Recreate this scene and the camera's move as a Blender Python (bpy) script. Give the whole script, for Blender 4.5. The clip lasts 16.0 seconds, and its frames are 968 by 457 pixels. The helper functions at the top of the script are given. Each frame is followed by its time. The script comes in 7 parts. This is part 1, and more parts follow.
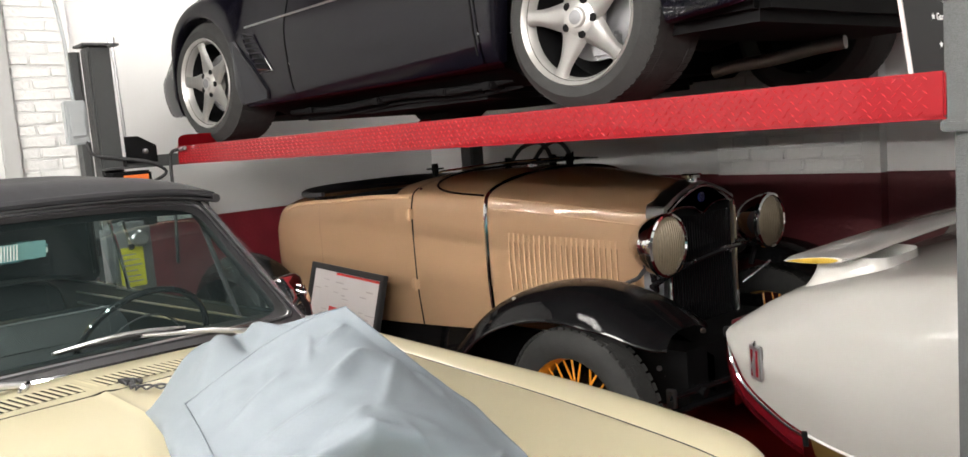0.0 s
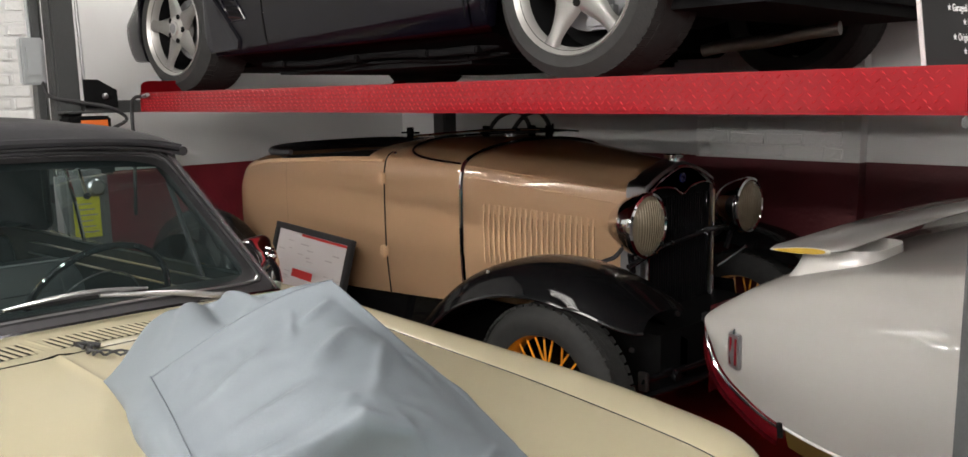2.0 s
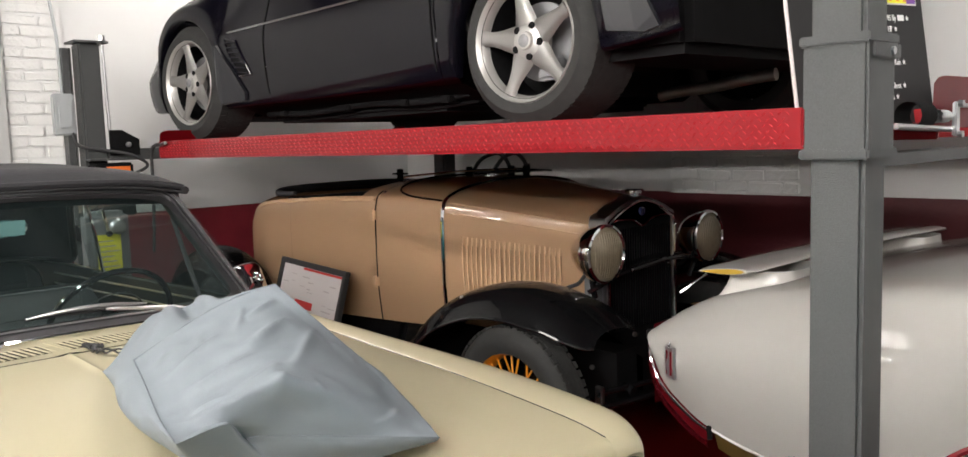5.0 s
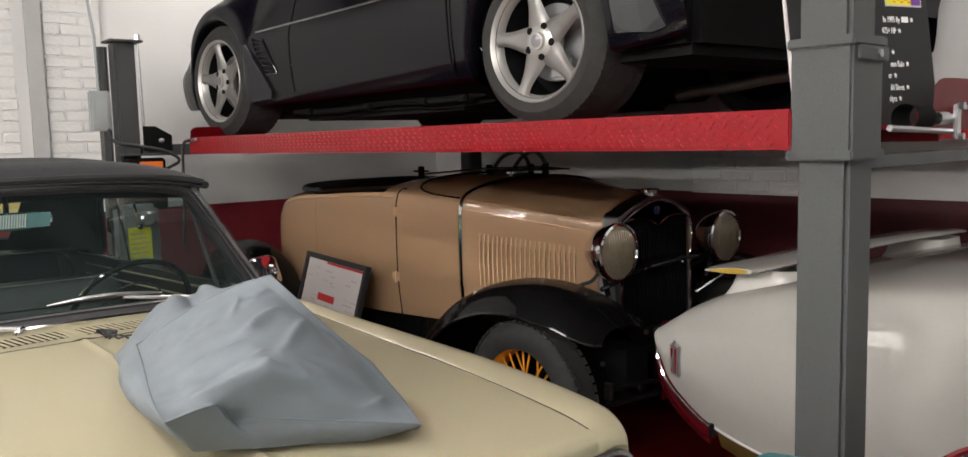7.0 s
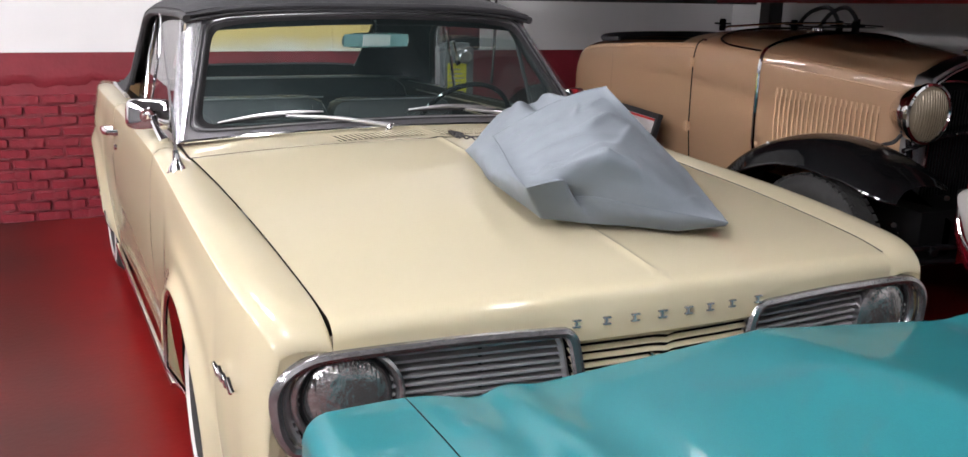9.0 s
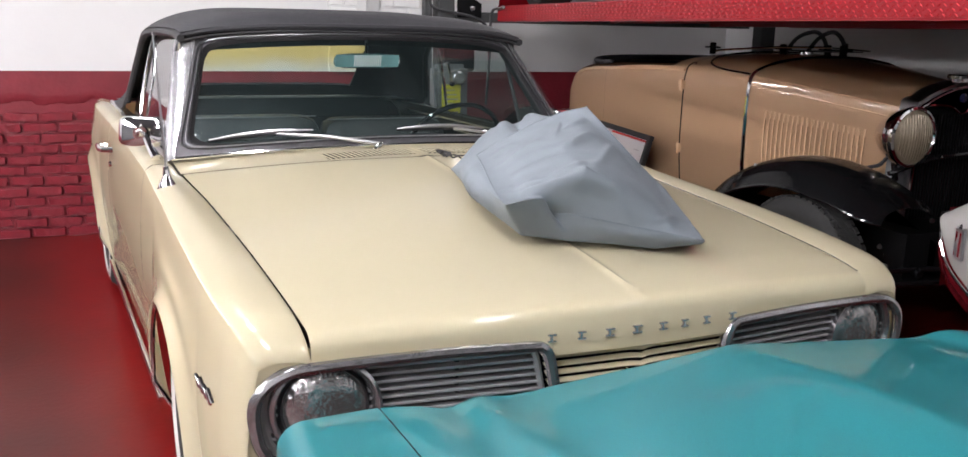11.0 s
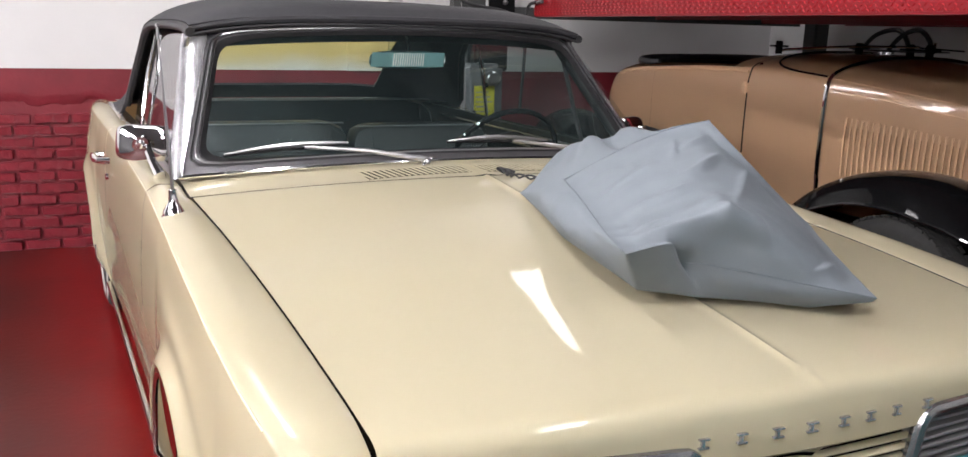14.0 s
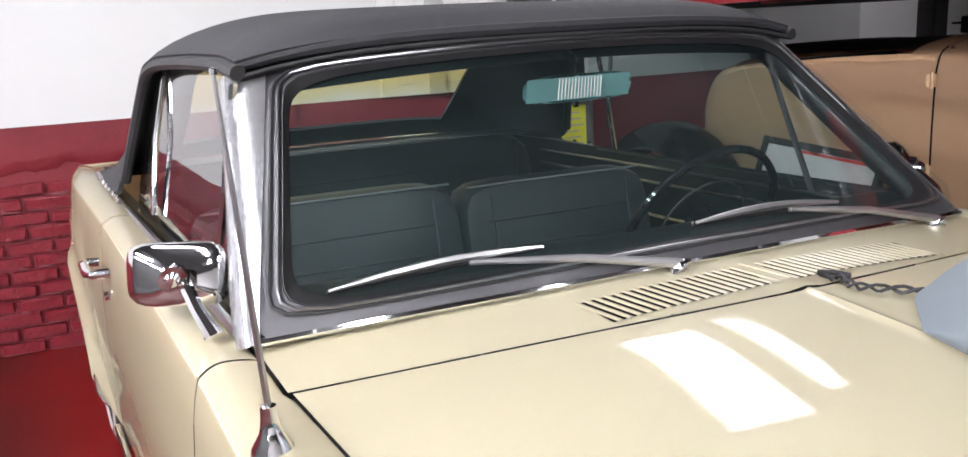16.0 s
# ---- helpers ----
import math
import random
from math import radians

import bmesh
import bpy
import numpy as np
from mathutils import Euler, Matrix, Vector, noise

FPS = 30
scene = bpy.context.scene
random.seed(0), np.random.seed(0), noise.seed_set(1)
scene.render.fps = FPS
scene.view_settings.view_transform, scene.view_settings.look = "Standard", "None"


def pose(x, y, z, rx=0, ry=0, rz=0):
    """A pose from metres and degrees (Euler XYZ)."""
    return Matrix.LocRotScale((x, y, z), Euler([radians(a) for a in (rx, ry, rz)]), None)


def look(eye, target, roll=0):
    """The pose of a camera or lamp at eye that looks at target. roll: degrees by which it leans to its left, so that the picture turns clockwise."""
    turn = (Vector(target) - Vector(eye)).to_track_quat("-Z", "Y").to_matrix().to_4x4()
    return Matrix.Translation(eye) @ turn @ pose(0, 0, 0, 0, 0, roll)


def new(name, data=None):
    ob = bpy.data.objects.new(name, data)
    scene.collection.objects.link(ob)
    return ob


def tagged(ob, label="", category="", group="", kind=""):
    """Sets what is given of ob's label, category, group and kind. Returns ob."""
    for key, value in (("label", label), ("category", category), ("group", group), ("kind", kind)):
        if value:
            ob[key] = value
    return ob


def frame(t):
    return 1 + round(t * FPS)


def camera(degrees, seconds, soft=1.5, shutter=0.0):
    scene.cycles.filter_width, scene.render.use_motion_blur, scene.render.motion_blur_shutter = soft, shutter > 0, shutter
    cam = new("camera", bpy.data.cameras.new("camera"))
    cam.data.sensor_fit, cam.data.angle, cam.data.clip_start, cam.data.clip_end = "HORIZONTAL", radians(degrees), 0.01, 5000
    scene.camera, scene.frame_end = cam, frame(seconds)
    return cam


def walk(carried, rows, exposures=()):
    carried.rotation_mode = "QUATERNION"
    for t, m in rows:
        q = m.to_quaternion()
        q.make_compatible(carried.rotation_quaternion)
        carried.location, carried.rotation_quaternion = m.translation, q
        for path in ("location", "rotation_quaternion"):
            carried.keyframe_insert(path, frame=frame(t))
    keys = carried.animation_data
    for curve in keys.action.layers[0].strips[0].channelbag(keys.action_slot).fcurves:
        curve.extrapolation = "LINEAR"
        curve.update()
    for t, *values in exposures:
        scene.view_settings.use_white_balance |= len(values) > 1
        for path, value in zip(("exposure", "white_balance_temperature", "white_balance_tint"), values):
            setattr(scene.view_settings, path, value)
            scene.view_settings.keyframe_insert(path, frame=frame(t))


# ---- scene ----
cam = camera(59.3, 16.0)
PATH = [
    (0, (0.116, 0.152, 1.465), (-1.377, 1.464, 1.238), -4.5),
    (0.5, (0.015, 0.185, 1.458), (-1.46, 1.502, 1.159), -3.2),
    (1, (-0.037, 0.185, 1.461), (-1.492, 1.523, 1.154), -2.3),
    (1.5, (-0.036, 0.179, 1.464), (-1.473, 1.535, 1.149), -1.7),
    (2, (-0.011, 0.173, 1.471), (-1.431, 1.546, 1.161), -1.0),
    (2.5, (0.022, 0.179, 1.47), (-1.39, 1.565, 1.178), -0.8),
    (3, (0.07, 0.178, 1.466), (-1.337, 1.572, 1.189), -1.0),
    (3.5, (0.143, 0.134, 1.459), (-1.274, 1.521, 1.203), -1.6),
    (4, (0.23, 0.071, 1.468), (-1.195, 1.451, 1.218), -1.6),
    (4.2, (0.272, 0.071, 1.46), (-1.161, 1.446, 1.225), -1.7),
    (6.3, (0.537, 0.142, 1.466), (-0.993, 1.412, 1.253), -1.2),
    (6.5, (0.535, 0.137, 1.467), (-0.995, 1.407, 1.249), -1.2),
    (7, (0.545, 0.14, 1.459), (-0.996, 1.398, 1.251), -1.4),
    (7.5, (0.547, 0.093, 1.455), (-1.047, 1.282, 1.239), -1.5),
    (7.8, (0.533, 0.033, 1.419), (-1.147, 1.063, 1.076), -0.8),
    (7.9, (0.557, 0.01, 1.399), (-1.158, 0.967, 1.022), -0.7),
    (8, (0.568, -0.02, 1.399), (-1.164, 0.886, 0.975), -1.0),
    (8.1, (0.595, -0.047, 1.406), (-1.154, 0.808, 0.948), -1.0),
    (8.5, (0.669, -0.115, 1.36), (-1.127, 0.611, 0.859), -0.3),
    (9, (0.743, -0.131, 1.37), (-1.06, 0.572, 0.865), 0.8),
    (11.5, (0.795, -0.099, 1.367), (-1.021, 0.61, 0.92), 1.3),
    (12, (0.782, -0.1, 1.363), (-1.033, 0.615, 0.92), 1.5),
    (12.5, (0.774, -0.106, 1.364), (-1.041, 0.61, 0.926), 1.6),
    (13, (0.707, -0.102, 1.354), (-1.105, 0.616, 0.905), 1.9),
    (13.5, (0.536, -0.068, 1.363), (-1.279, 0.638, 0.906), 1.8),
    (14, (0.288, -0.103, 1.351), (-1.528, 0.598, 0.891), 1.5),
    (14.5, (0.03, -0.136, 1.352), (-1.782, 0.572, 0.886), 1.0),
    (15, (-0.259, -0.099, 1.35), (-2.066, 0.621, 0.885), -0.2),
    (15.5, (-0.552, -0.111, 1.347), (-2.36, 0.613, 0.891), -2.3),
    (16, (-0.855, -0.181, 1.361), (-2.661, 0.552, 0.913), -3.2),
]
EXPOSURES = [(0.0, 0.83, 7200, 13), (0.5, 0.55, 7200, 14), (1.0, 0.3, 7200, 14), (2.0, 0.24, 7200, 14), (2.5, 0.67, 7200, 13), (3.0, 0.87, 7200, 13), (4.2, 0.75, 7200, 14), (6.3, 0.06, 7300, 15), (7.5, 0.05, 7200, 15), (8.0, 0.1, 6900, 18), (8.5, 0.31, 6700, 20), (13.0, 0.33, 6700, 20), (14.0, 0.22, 6800, 20), (15.0, -0.13, 6700, 20), (15.5, -0.08, 6600, 20), (16.0, 0.42, 6500, 18)]
walk(cam, [(t, look(eye, target, roll)) for t, eye, target, roll in PATH], EXPOSURES)

# world and lights
world = bpy.data.worlds.new("world")
scene.world = world
world.use_nodes = True
world.node_tree.nodes["Background"].inputs[0].default_value = (0.75, 0.8, 0.9, 1)
world.node_tree.nodes["Background"].inputs[1].default_value = 0.02
LAMP = 75.0          # strength of the ceiling panels
CEIL = 3.35
LEFT_Y = -8.0
BACK_X, SIDE_Y = -5.22, 4.35

# materials
def mat(name, base, rough=0.5, metal=0.0, coat=0.0, scale=8.0, vary=0.06, bump=0.0, bump_scale=60.0, coat_rough=0.03, vary2=0.0, scale2=1.2):
    m = bpy.data.materials.new(name)
    m.use_nodes = True
    nt = m.node_tree
    b = nt.nodes["Principled BSDF"]
    b.inputs["Roughness"].default_value = rough
    b.inputs["Metallic"].default_value = metal
    b.inputs["Coat Weight"].default_value = coat
    b.inputs["Coat Roughness"].default_value = coat_rough
    tc = nt.nodes.new("ShaderNodeTexCoord")
    src = None
    if vary:
        n = nt.nodes.new("ShaderNodeTexNoise")
        n.inputs["Scale"].default_value = scale
        n.inputs["Detail"].default_value = 6
        nt.links.new(tc.outputs["Object"], n.inputs["Vector"])
        mix = nt.nodes.new("ShaderNodeMix")
        mix.data_type = "RGBA"
        mix.inputs[6].default_value = (*[max(0, c * (1 - vary)) for c in base], 1)
        mix.inputs[7].default_value = (*[min(1, c * (1 + vary)) for c in base], 1)
        nt.links.new(n.outputs["Fac"], mix.inputs[0])
        src = mix.outputs[2]
        if vary2:
            n2 = nt.nodes.new("ShaderNodeTexNoise")
            n2.inputs["Scale"].default_value = scale2
            n2.inputs["Detail"].default_value = 3
            nt.links.new(tc.outputs["Object"], n2.inputs["Vector"])
            ramp = nt.nodes.new("ShaderNodeMapRange")
            ramp.inputs[1].default_value, ramp.inputs[2].default_value = 0.35, 0.65
            ramp.inputs[3].default_value, ramp.inputs[4].default_value = 1 - vary2, 1
            nt.links.new(n2.outputs["Fac"], ramp.inputs[0])
            mul = nt.nodes.new("ShaderNodeMix")
            mul.data_type, mul.blend_type = "RGBA", "MULTIPLY"
            mul.inputs[0].default_value = 1
            nt.links.new(src, mul.inputs[6])
            nt.links.new(ramp.outputs[0], mul.inputs[7])
            src = mul.outputs[2]
        nt.links.new(src, b.inputs["Base Color"])
    else:
        b.inputs["Base Color"].default_value = (*base, 1)
    if bump:
        n = nt.nodes.new("ShaderNodeTexNoise")
        n.inputs["Scale"].default_value = bump_scale
        n.inputs["Detail"].default_value = 4
        nt.links.new(tc.outputs["Object"], n.inputs["Vector"])
        bp = nt.nodes.new("ShaderNodeBump")
        bp.inputs["Strength"].default_value = bump
        bp.inputs["Distance"].default_value = 0.01
        nt.links.new(n.outputs["Fac"], bp.inputs["Height"])
        nt.links.new(bp.outputs[0], b.inputs["Normal"])
    return m


def glass(name, tint, veil=0.0, edge=0.6, power=4.0):
    """Clear glass, with a share of pale teal diffuse that imitates a haze of reflections."""
    m = bpy.data.materials.new(name)
    m.use_nodes = True
    nt = m.node_tree
    nt.nodes.clear()
    out = nt.nodes.new("ShaderNodeOutputMaterial")
    tr = nt.nodes.new("ShaderNodeBsdfTransparent")
    tr.inputs[0].default_value = (*tint, 1)
    gl = nt.nodes.new("ShaderNodeBsdfGlossy")
    gl.inputs["Roughness"].default_value = 0.02
    lw = nt.nodes.new("ShaderNodeLayerWeight")
    pw = nt.nodes.new("ShaderNodeMath")
    pw.operation = "POWER"
    pw.inputs[1].default_value = power
    nt.links.new(lw.outputs["Facing"], pw.inputs[0])
    fr = nt.nodes.new("ShaderNodeMapRange")
    fr.inputs[3].default_value, fr.inputs[4].default_value = 0.06, edge
    nt.links.new(pw.outputs[0], fr.inputs[0])
    mx = nt.nodes.new("ShaderNodeMixShader")
    nt.links.new(fr.outputs[0], mx.inputs[0])
    clear = tr.outputs[0]
    if veil:
        df = nt.nodes.new("ShaderNodeBsdfDiffuse")
        df.inputs[0].default_value = (0.42, 0.62, 0.64, 1)
        veil_noise = nt.nodes.new("ShaderNodeTexNoise")
        veil_noise.inputs["Scale"].default_value, veil_noise.inputs["Detail"].default_value = 3.0, 5
        amount = nt.nodes.new("ShaderNodeMapRange")
        amount.inputs[1].default_value, amount.inputs[2].default_value = 0.25, 0.75
        amount.inputs[3].default_value, amount.inputs[4].default_value = veil * 0.6, veil * 1.4
        nt.links.new(veil_noise.outputs["Fac"], amount.inputs[0])
        dx = nt.nodes.new("ShaderNodeMixShader")
        nt.links.new(amount.outputs[0], dx.inputs[0])
        nt.links.new(tr.outputs[0], dx.inputs[1])
        nt.links.new(df.outputs[0], dx.inputs[2])
        clear = dx.outputs[0]
    nt.links.new(clear, mx.inputs[1])
    nt.links.new(gl.outputs[0], mx.inputs[2])
    nt.links.new(mx.outputs[0], out.inputs[0])
    return m


def glow(name, colour, strength):
    m = bpy.data.materials.new(name)
    m.use_nodes = True
    b = m.node_tree.nodes["Principled BSDF"]
    b.inputs["Base Color"].default_value = (0.9, 0.9, 0.9, 1)
    b.inputs["Emission Color"].default_value = (*colour, 1)
    b.inputs["Emission Strength"].default_value = strength
    return m


CREAM = mat("cream_paint", (0.70, 0.635, 0.455), 0.45, coat=1.0, scale=2.0, vary=0.015)
TAN = mat("tan_paint", (0.60, 0.38, 0.228), 0.42, coat=1.0, scale=2.0, vary=0.02)
# the tan darkened, standing in for the shade inside the louvre openings
TAN_SHADE = mat("shaded_tan", (0.27, 0.16, 0.085), 0.25, coat=1.0, scale=2.0, vary=0.02)
BLACK = mat("black_paint", (0.008, 0.008, 0.009), 0.3, coat=1.0, vary=0.0)
BLACK.node_tree.nodes["Principled BSDF"].inputs["Specular IOR Level"].default_value = 0.05
NAVY = mat("dark_metallic_paint", (0.0045, 0.004, 0.0085), 0.3, coat=1.0, scale=300, vary=0.3)
NAVY.node_tree.nodes["Principled BSDF"].inputs["Specular IOR Level"].default_value = 0.1
WHITE = mat("white_paint", (0.60, 0.585, 0.56), 0.45, coat=1.0, scale=2.0, vary=0.015)
for m_, k_ in ((WHITE, 0.12), (TAN, 0.2), (CREAM, 0.3)):
    m_.node_tree.nodes["Principled BSDF"].inputs["Specular IOR Level"].default_value = k_
TEAL = mat("teal_paint", (0.03, 0.32, 0.36), 0.38, 0.1, coat=1.0, scale=400, vary=0.12)
MAROON_TRIM = mat("dark_red_trim", (0.16, 0.008, 0.014), 0.25, coat=0.8, vary=0.03)
CHROME = mat("chrome", (0.82, 0.82, 0.83), 0.06, 1.0, vary=0.02, scale=30)
FRAME_GREY = mat("weathered_grey_trim", (0.16, 0.155, 0.165), 0.38, 0.35, vary=0.15, scale=30)
STEEL = mat("dull_stainless", (0.42, 0.42, 0.43), 0.28, 1.0, vary=0.08, scale=25)
TRIM = mat("polished_trim", (0.66, 0.66, 0.68), 0.24, 0.75, vary=0.06, scale=30)
SURROUND = mat("weathered_bright_trim", (0.34, 0.34, 0.35), 0.22, 0.9, vary=0.18, scale=28, bump=0.08, bump_scale=60)
ALU = mat("silver_wheel_paint", (0.40, 0.39, 0.375), 0.35, 0.55, vary=0.04)
GREY_ALU = mat("grey_aluminium", (0.33, 0.33, 0.34), 0.35, 0.8, vary=0.08, scale=40)
RUBBER = mat("tyre_rubber", (0.030, 0.030, 0.030), 0.8, scale=30, vary=0.25, bump=0.15, bump_scale=120)
RUBBER.node_tree.nodes["Principled BSDF"].inputs["Specular IOR Level"].default_value = 0.2
SEAL = mat("black_rubber_seal", (0.02, 0.02, 0.022), 0.55, vary=0.2, scale=40)
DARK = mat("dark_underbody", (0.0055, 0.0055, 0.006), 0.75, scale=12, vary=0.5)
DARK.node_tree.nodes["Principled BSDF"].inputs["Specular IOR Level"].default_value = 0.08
# lighter red puts glints into the colour of the tread bars
GLINT_RED = mat("glint_red_tread", (0.42, 0.03, 0.035), 0.2, 0.0, coat=1.0, vary=0.1, scale=60)
VINYL = mat("black_vinyl_top", (0.024, 0.024, 0.028), 0.68, scale=40, vary=0.2, bump=0.25, bump_scale=500)
LEATHER = mat("black_vinyl_seat", (0.016, 0.020, 0.022), 0.42, scale=20, vary=0.2, bump=0.06, bump_scale=250)
ORANGE = mat("orange_paint", (0.72, 0.27, 0.02), 0.35, coat=0.5, vary=0.04)
RED_LIFT = mat("red_lift_paint", (0.20, 0.005, 0.009), 0.34, coat=0.35, scale=14, vary=0.1)
RED_LIFT.node_tree.nodes["Principled BSDF"].inputs["Specular IOR Level"].default_value = 0.15
POST = mat("grey_hammered_post", (0.052, 0.055, 0.056), 0.42, 0.2, scale=350, vary=0.45, bump=0.35, bump_scale=520)
BOXGREY = mat("grey_plastic_box", (0.33, 0.35, 0.36), 0.5, vary=0.05)
FABRIC = mat("grey_cover_fabric", (0.134, 0.155, 0.176), 0.68, scale=500, vary=0.10, bump=0.12, bump_scale=900)
WALLWHITE = mat("white_wall_paint", (0.66, 0.66, 0.66), 0.5, scale=3, vary=0.03, bump=0.08, bump_scale=25, vary2=0.06)
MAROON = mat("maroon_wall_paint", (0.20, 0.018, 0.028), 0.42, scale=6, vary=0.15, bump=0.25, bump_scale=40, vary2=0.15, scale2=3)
# the same maroon, darkened for the shade beneath the lift
SHADED_MAROON = mat("shaded_maroon_wall_paint", (0.085, 0.010, 0.014), 0.5, scale=6, vary=0.15, bump=0.25, bump_scale=40, vary2=0.15, scale2=3)
YELLOW = mat("yellow_label", (0.75, 0.68, 0.04), 0.5, vary=0.03)
AMBER = mat("amber_lens", (0.55, 0.36, 0.06), 0.25, coat=0.5, vary=0.1, scale=60)
SIDE_GLASS = glass("side_window_glass", (0.90, 0.96, 0.95), edge=0.95, power=2.2)
SCREEN_GLASS = glass("tinted_screen_glass", (0.76, 0.90, 0.88), 0.016)
YELLOW_GLASS = glass("yellowed_plastic", (0.95, 0.86, 0.55))


def aged_plastic(m, z0, z1, clear, aged):
    """Plastic that has yellowed towards its head."""
    nt = m.node_tree
    tc = nt.nodes.new("ShaderNodeTexCoord")
    sp = nt.nodes.new("ShaderNodeSeparateXYZ")
    n = nt.nodes.new("ShaderNodeTexNoise")
    n.inputs["Scale"].default_value = 5.0
    add = nt.nodes.new("ShaderNodeMath")
    add.operation = "MULTIPLY_ADD"
    add.inputs[1].default_value = 0.08
    r = nt.nodes.new("ShaderNodeMapRange")
    r.inputs[1].default_value, r.inputs[2].default_value = z0 + 0.04, z1 + 0.04
    mx = nt.nodes.new("ShaderNodeMix")
    mx.data_type = "RGBA"
    mx.inputs[6].default_value, mx.inputs[7].default_value = (*clear, 1), (*aged, 1)
    nt.links.new(tc.outputs["Object"], sp.inputs[0])
    nt.links.new(tc.outputs["Object"], n.inputs["Vector"])
    nt.links.new(n.outputs["Fac"], add.inputs[0])
    nt.links.new(sp.outputs[2], add.inputs[2])
    nt.links.new(add.outputs[0], r.inputs[0])
    nt.links.new(r.outputs[0], mx.inputs[0])
    nt.links.new(mx.outputs[2], nt.nodes["Transparent BSDF"].inputs[0])


aged_plastic(YELLOW_GLASS, 1.12, 1.22, (0.92, 0.92, 0.90), (0.93, 0.70, 0.28))
MIRROR = mat("mirror", (0.9, 0.9, 0.9), 0.02, 1.0, vary=0.0)
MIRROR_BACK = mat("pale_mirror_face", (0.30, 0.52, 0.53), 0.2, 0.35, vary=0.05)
LENS = mat("headlamp_lens", (0.34, 0.34, 0.34), 0.12, 0.85, coat=1.0, vary=0.6, scale=36, bump=0.4, bump_scale=60)
WIPER = mat("satin_wiper_metal", (0.50, 0.50, 0.51), 0.28, 0.9, vary=0.08, scale=60)
PIPING = mat("grey_piping", (0.20, 0.21, 0.22), 0.4, vary=0.1)
LETTER = mat("dull_chrome_letter", (0.46, 0.46, 0.47), 0.22, 0.8, vary=0.2, scale=120)
REFLECTOR = mat("silvered_reflector", (0.80, 0.79, 0.75), 0.36, 1.0, vary=0.08, scale=40, bump=0.25, bump_scale=90)
BAR = mat("brushed_grille_bar", (0.40, 0.40, 0.41), 0.30, 0.6, vary=0.10, scale=45)
PAPER = mat("paper", (0.56, 0.52, 0.52), 0.6, vary=0.03)
REDINK = mat("red_print", (0.55, 0.03, 0.03), 0.6, vary=0.0)
WHITEINK = mat("white_print", (0.85, 0.85, 0.85), 0.6, vary=0.0)
ORANGE_LABEL = mat("orange_label", (0.75, 0.16, 0.03), 0.5, vary=0.0)
INKBOARD = mat("black_board", (0.014, 0.014, 0.015), 0.6, vary=0.1, scale=20)
PURPLE = mat("purple_print", (0.16, 0.05, 0.30), 0.5, vary=0.0)
GREYINK = mat("faint_print", (0.42, 0.38, 0.38), 0.6, vary=0.0)
BLUE = mat("blue_enamel", (0.012, 0.018, 0.07), 0.25, coat=0.6, vary=0.0)
STEELGREY = mat("cast_grey", (0.20, 0.20, 0.21), 0.5, 0.4, vary=0.15, scale=30)
HEADLENS = mat("amber_tinted_lens", (0.27, 0.22, 0.155), 0.26, 0.35, coat=1.0, vary=0.25, scale=30, bump=0.25, bump_scale=60)
MUDFLAP = mat("mudflap_plastic", (0.008, 0.0085, 0.012), 0.5, vary=0.1)
PIPE = mat("stained_pipe", (0.30, 0.28, 0.26), 0.38, 0.7, vary=0.35, scale=9)
GOLD = mat("dull_gold_paint", (0.28, 0.20, 0.06), 0.3, 0.3, coat=0.6, vary=0.05)
MAROON_BRICK = mat("maroon_brick_paint", (0.20, 0.018, 0.028), 0.30, scale=9, vary=0.25, bump=0.9, bump_scale=28)
WHITE_BRICK = mat("white_brick_paint", (0.70, 0.70, 0.695), 0.42, scale=9, vary=0.03, bump=0.5, bump_scale=45)
BULB = glow("lamp_diffuser", (0.92, 0.97, 0.98), 0.66 * LAMP)
SOFT_BULB = glow("soft_lamp_diffuser", (0.93, 0.97, 0.98), 0.17 * LAMP)
LOW_BULB = glow("low_lamp_diffuser", (0.93, 0.97, 0.98), 0.85 * LAMP)
FAINT_BULB = glow("faint_lamp_diffuser", (0.95, 0.97, 0.98), 0.121 * LAMP)
STRIP = mat("grey_strip_paint", (0.42, 0.42, 0.42), 0.5, vary=0.06, scale=12, bump=0.1, bump_scale=30)
CEILING = mat("dark_ceiling_paint", (0.03, 0.03, 0.033), 0.7, scale=3, vary=0.1, bump=0.1, bump_scale=25)
# for walls out of view, kept dark so car paint and chrome reflect little
UNSEEN_DARK = mat("unseen_wall_dark_grey", (0.05, 0.05, 0.055), 0.6, scale=3, vary=0.1, bump=0.1, bump_scale=25)
UNSEEN_GREY = mat("unseen_wall_grey", (0.022, 0.022, 0.024), 0.6, scale=3, vary=0.06, bump=0.08, bump_scale=25, vary2=0.1)


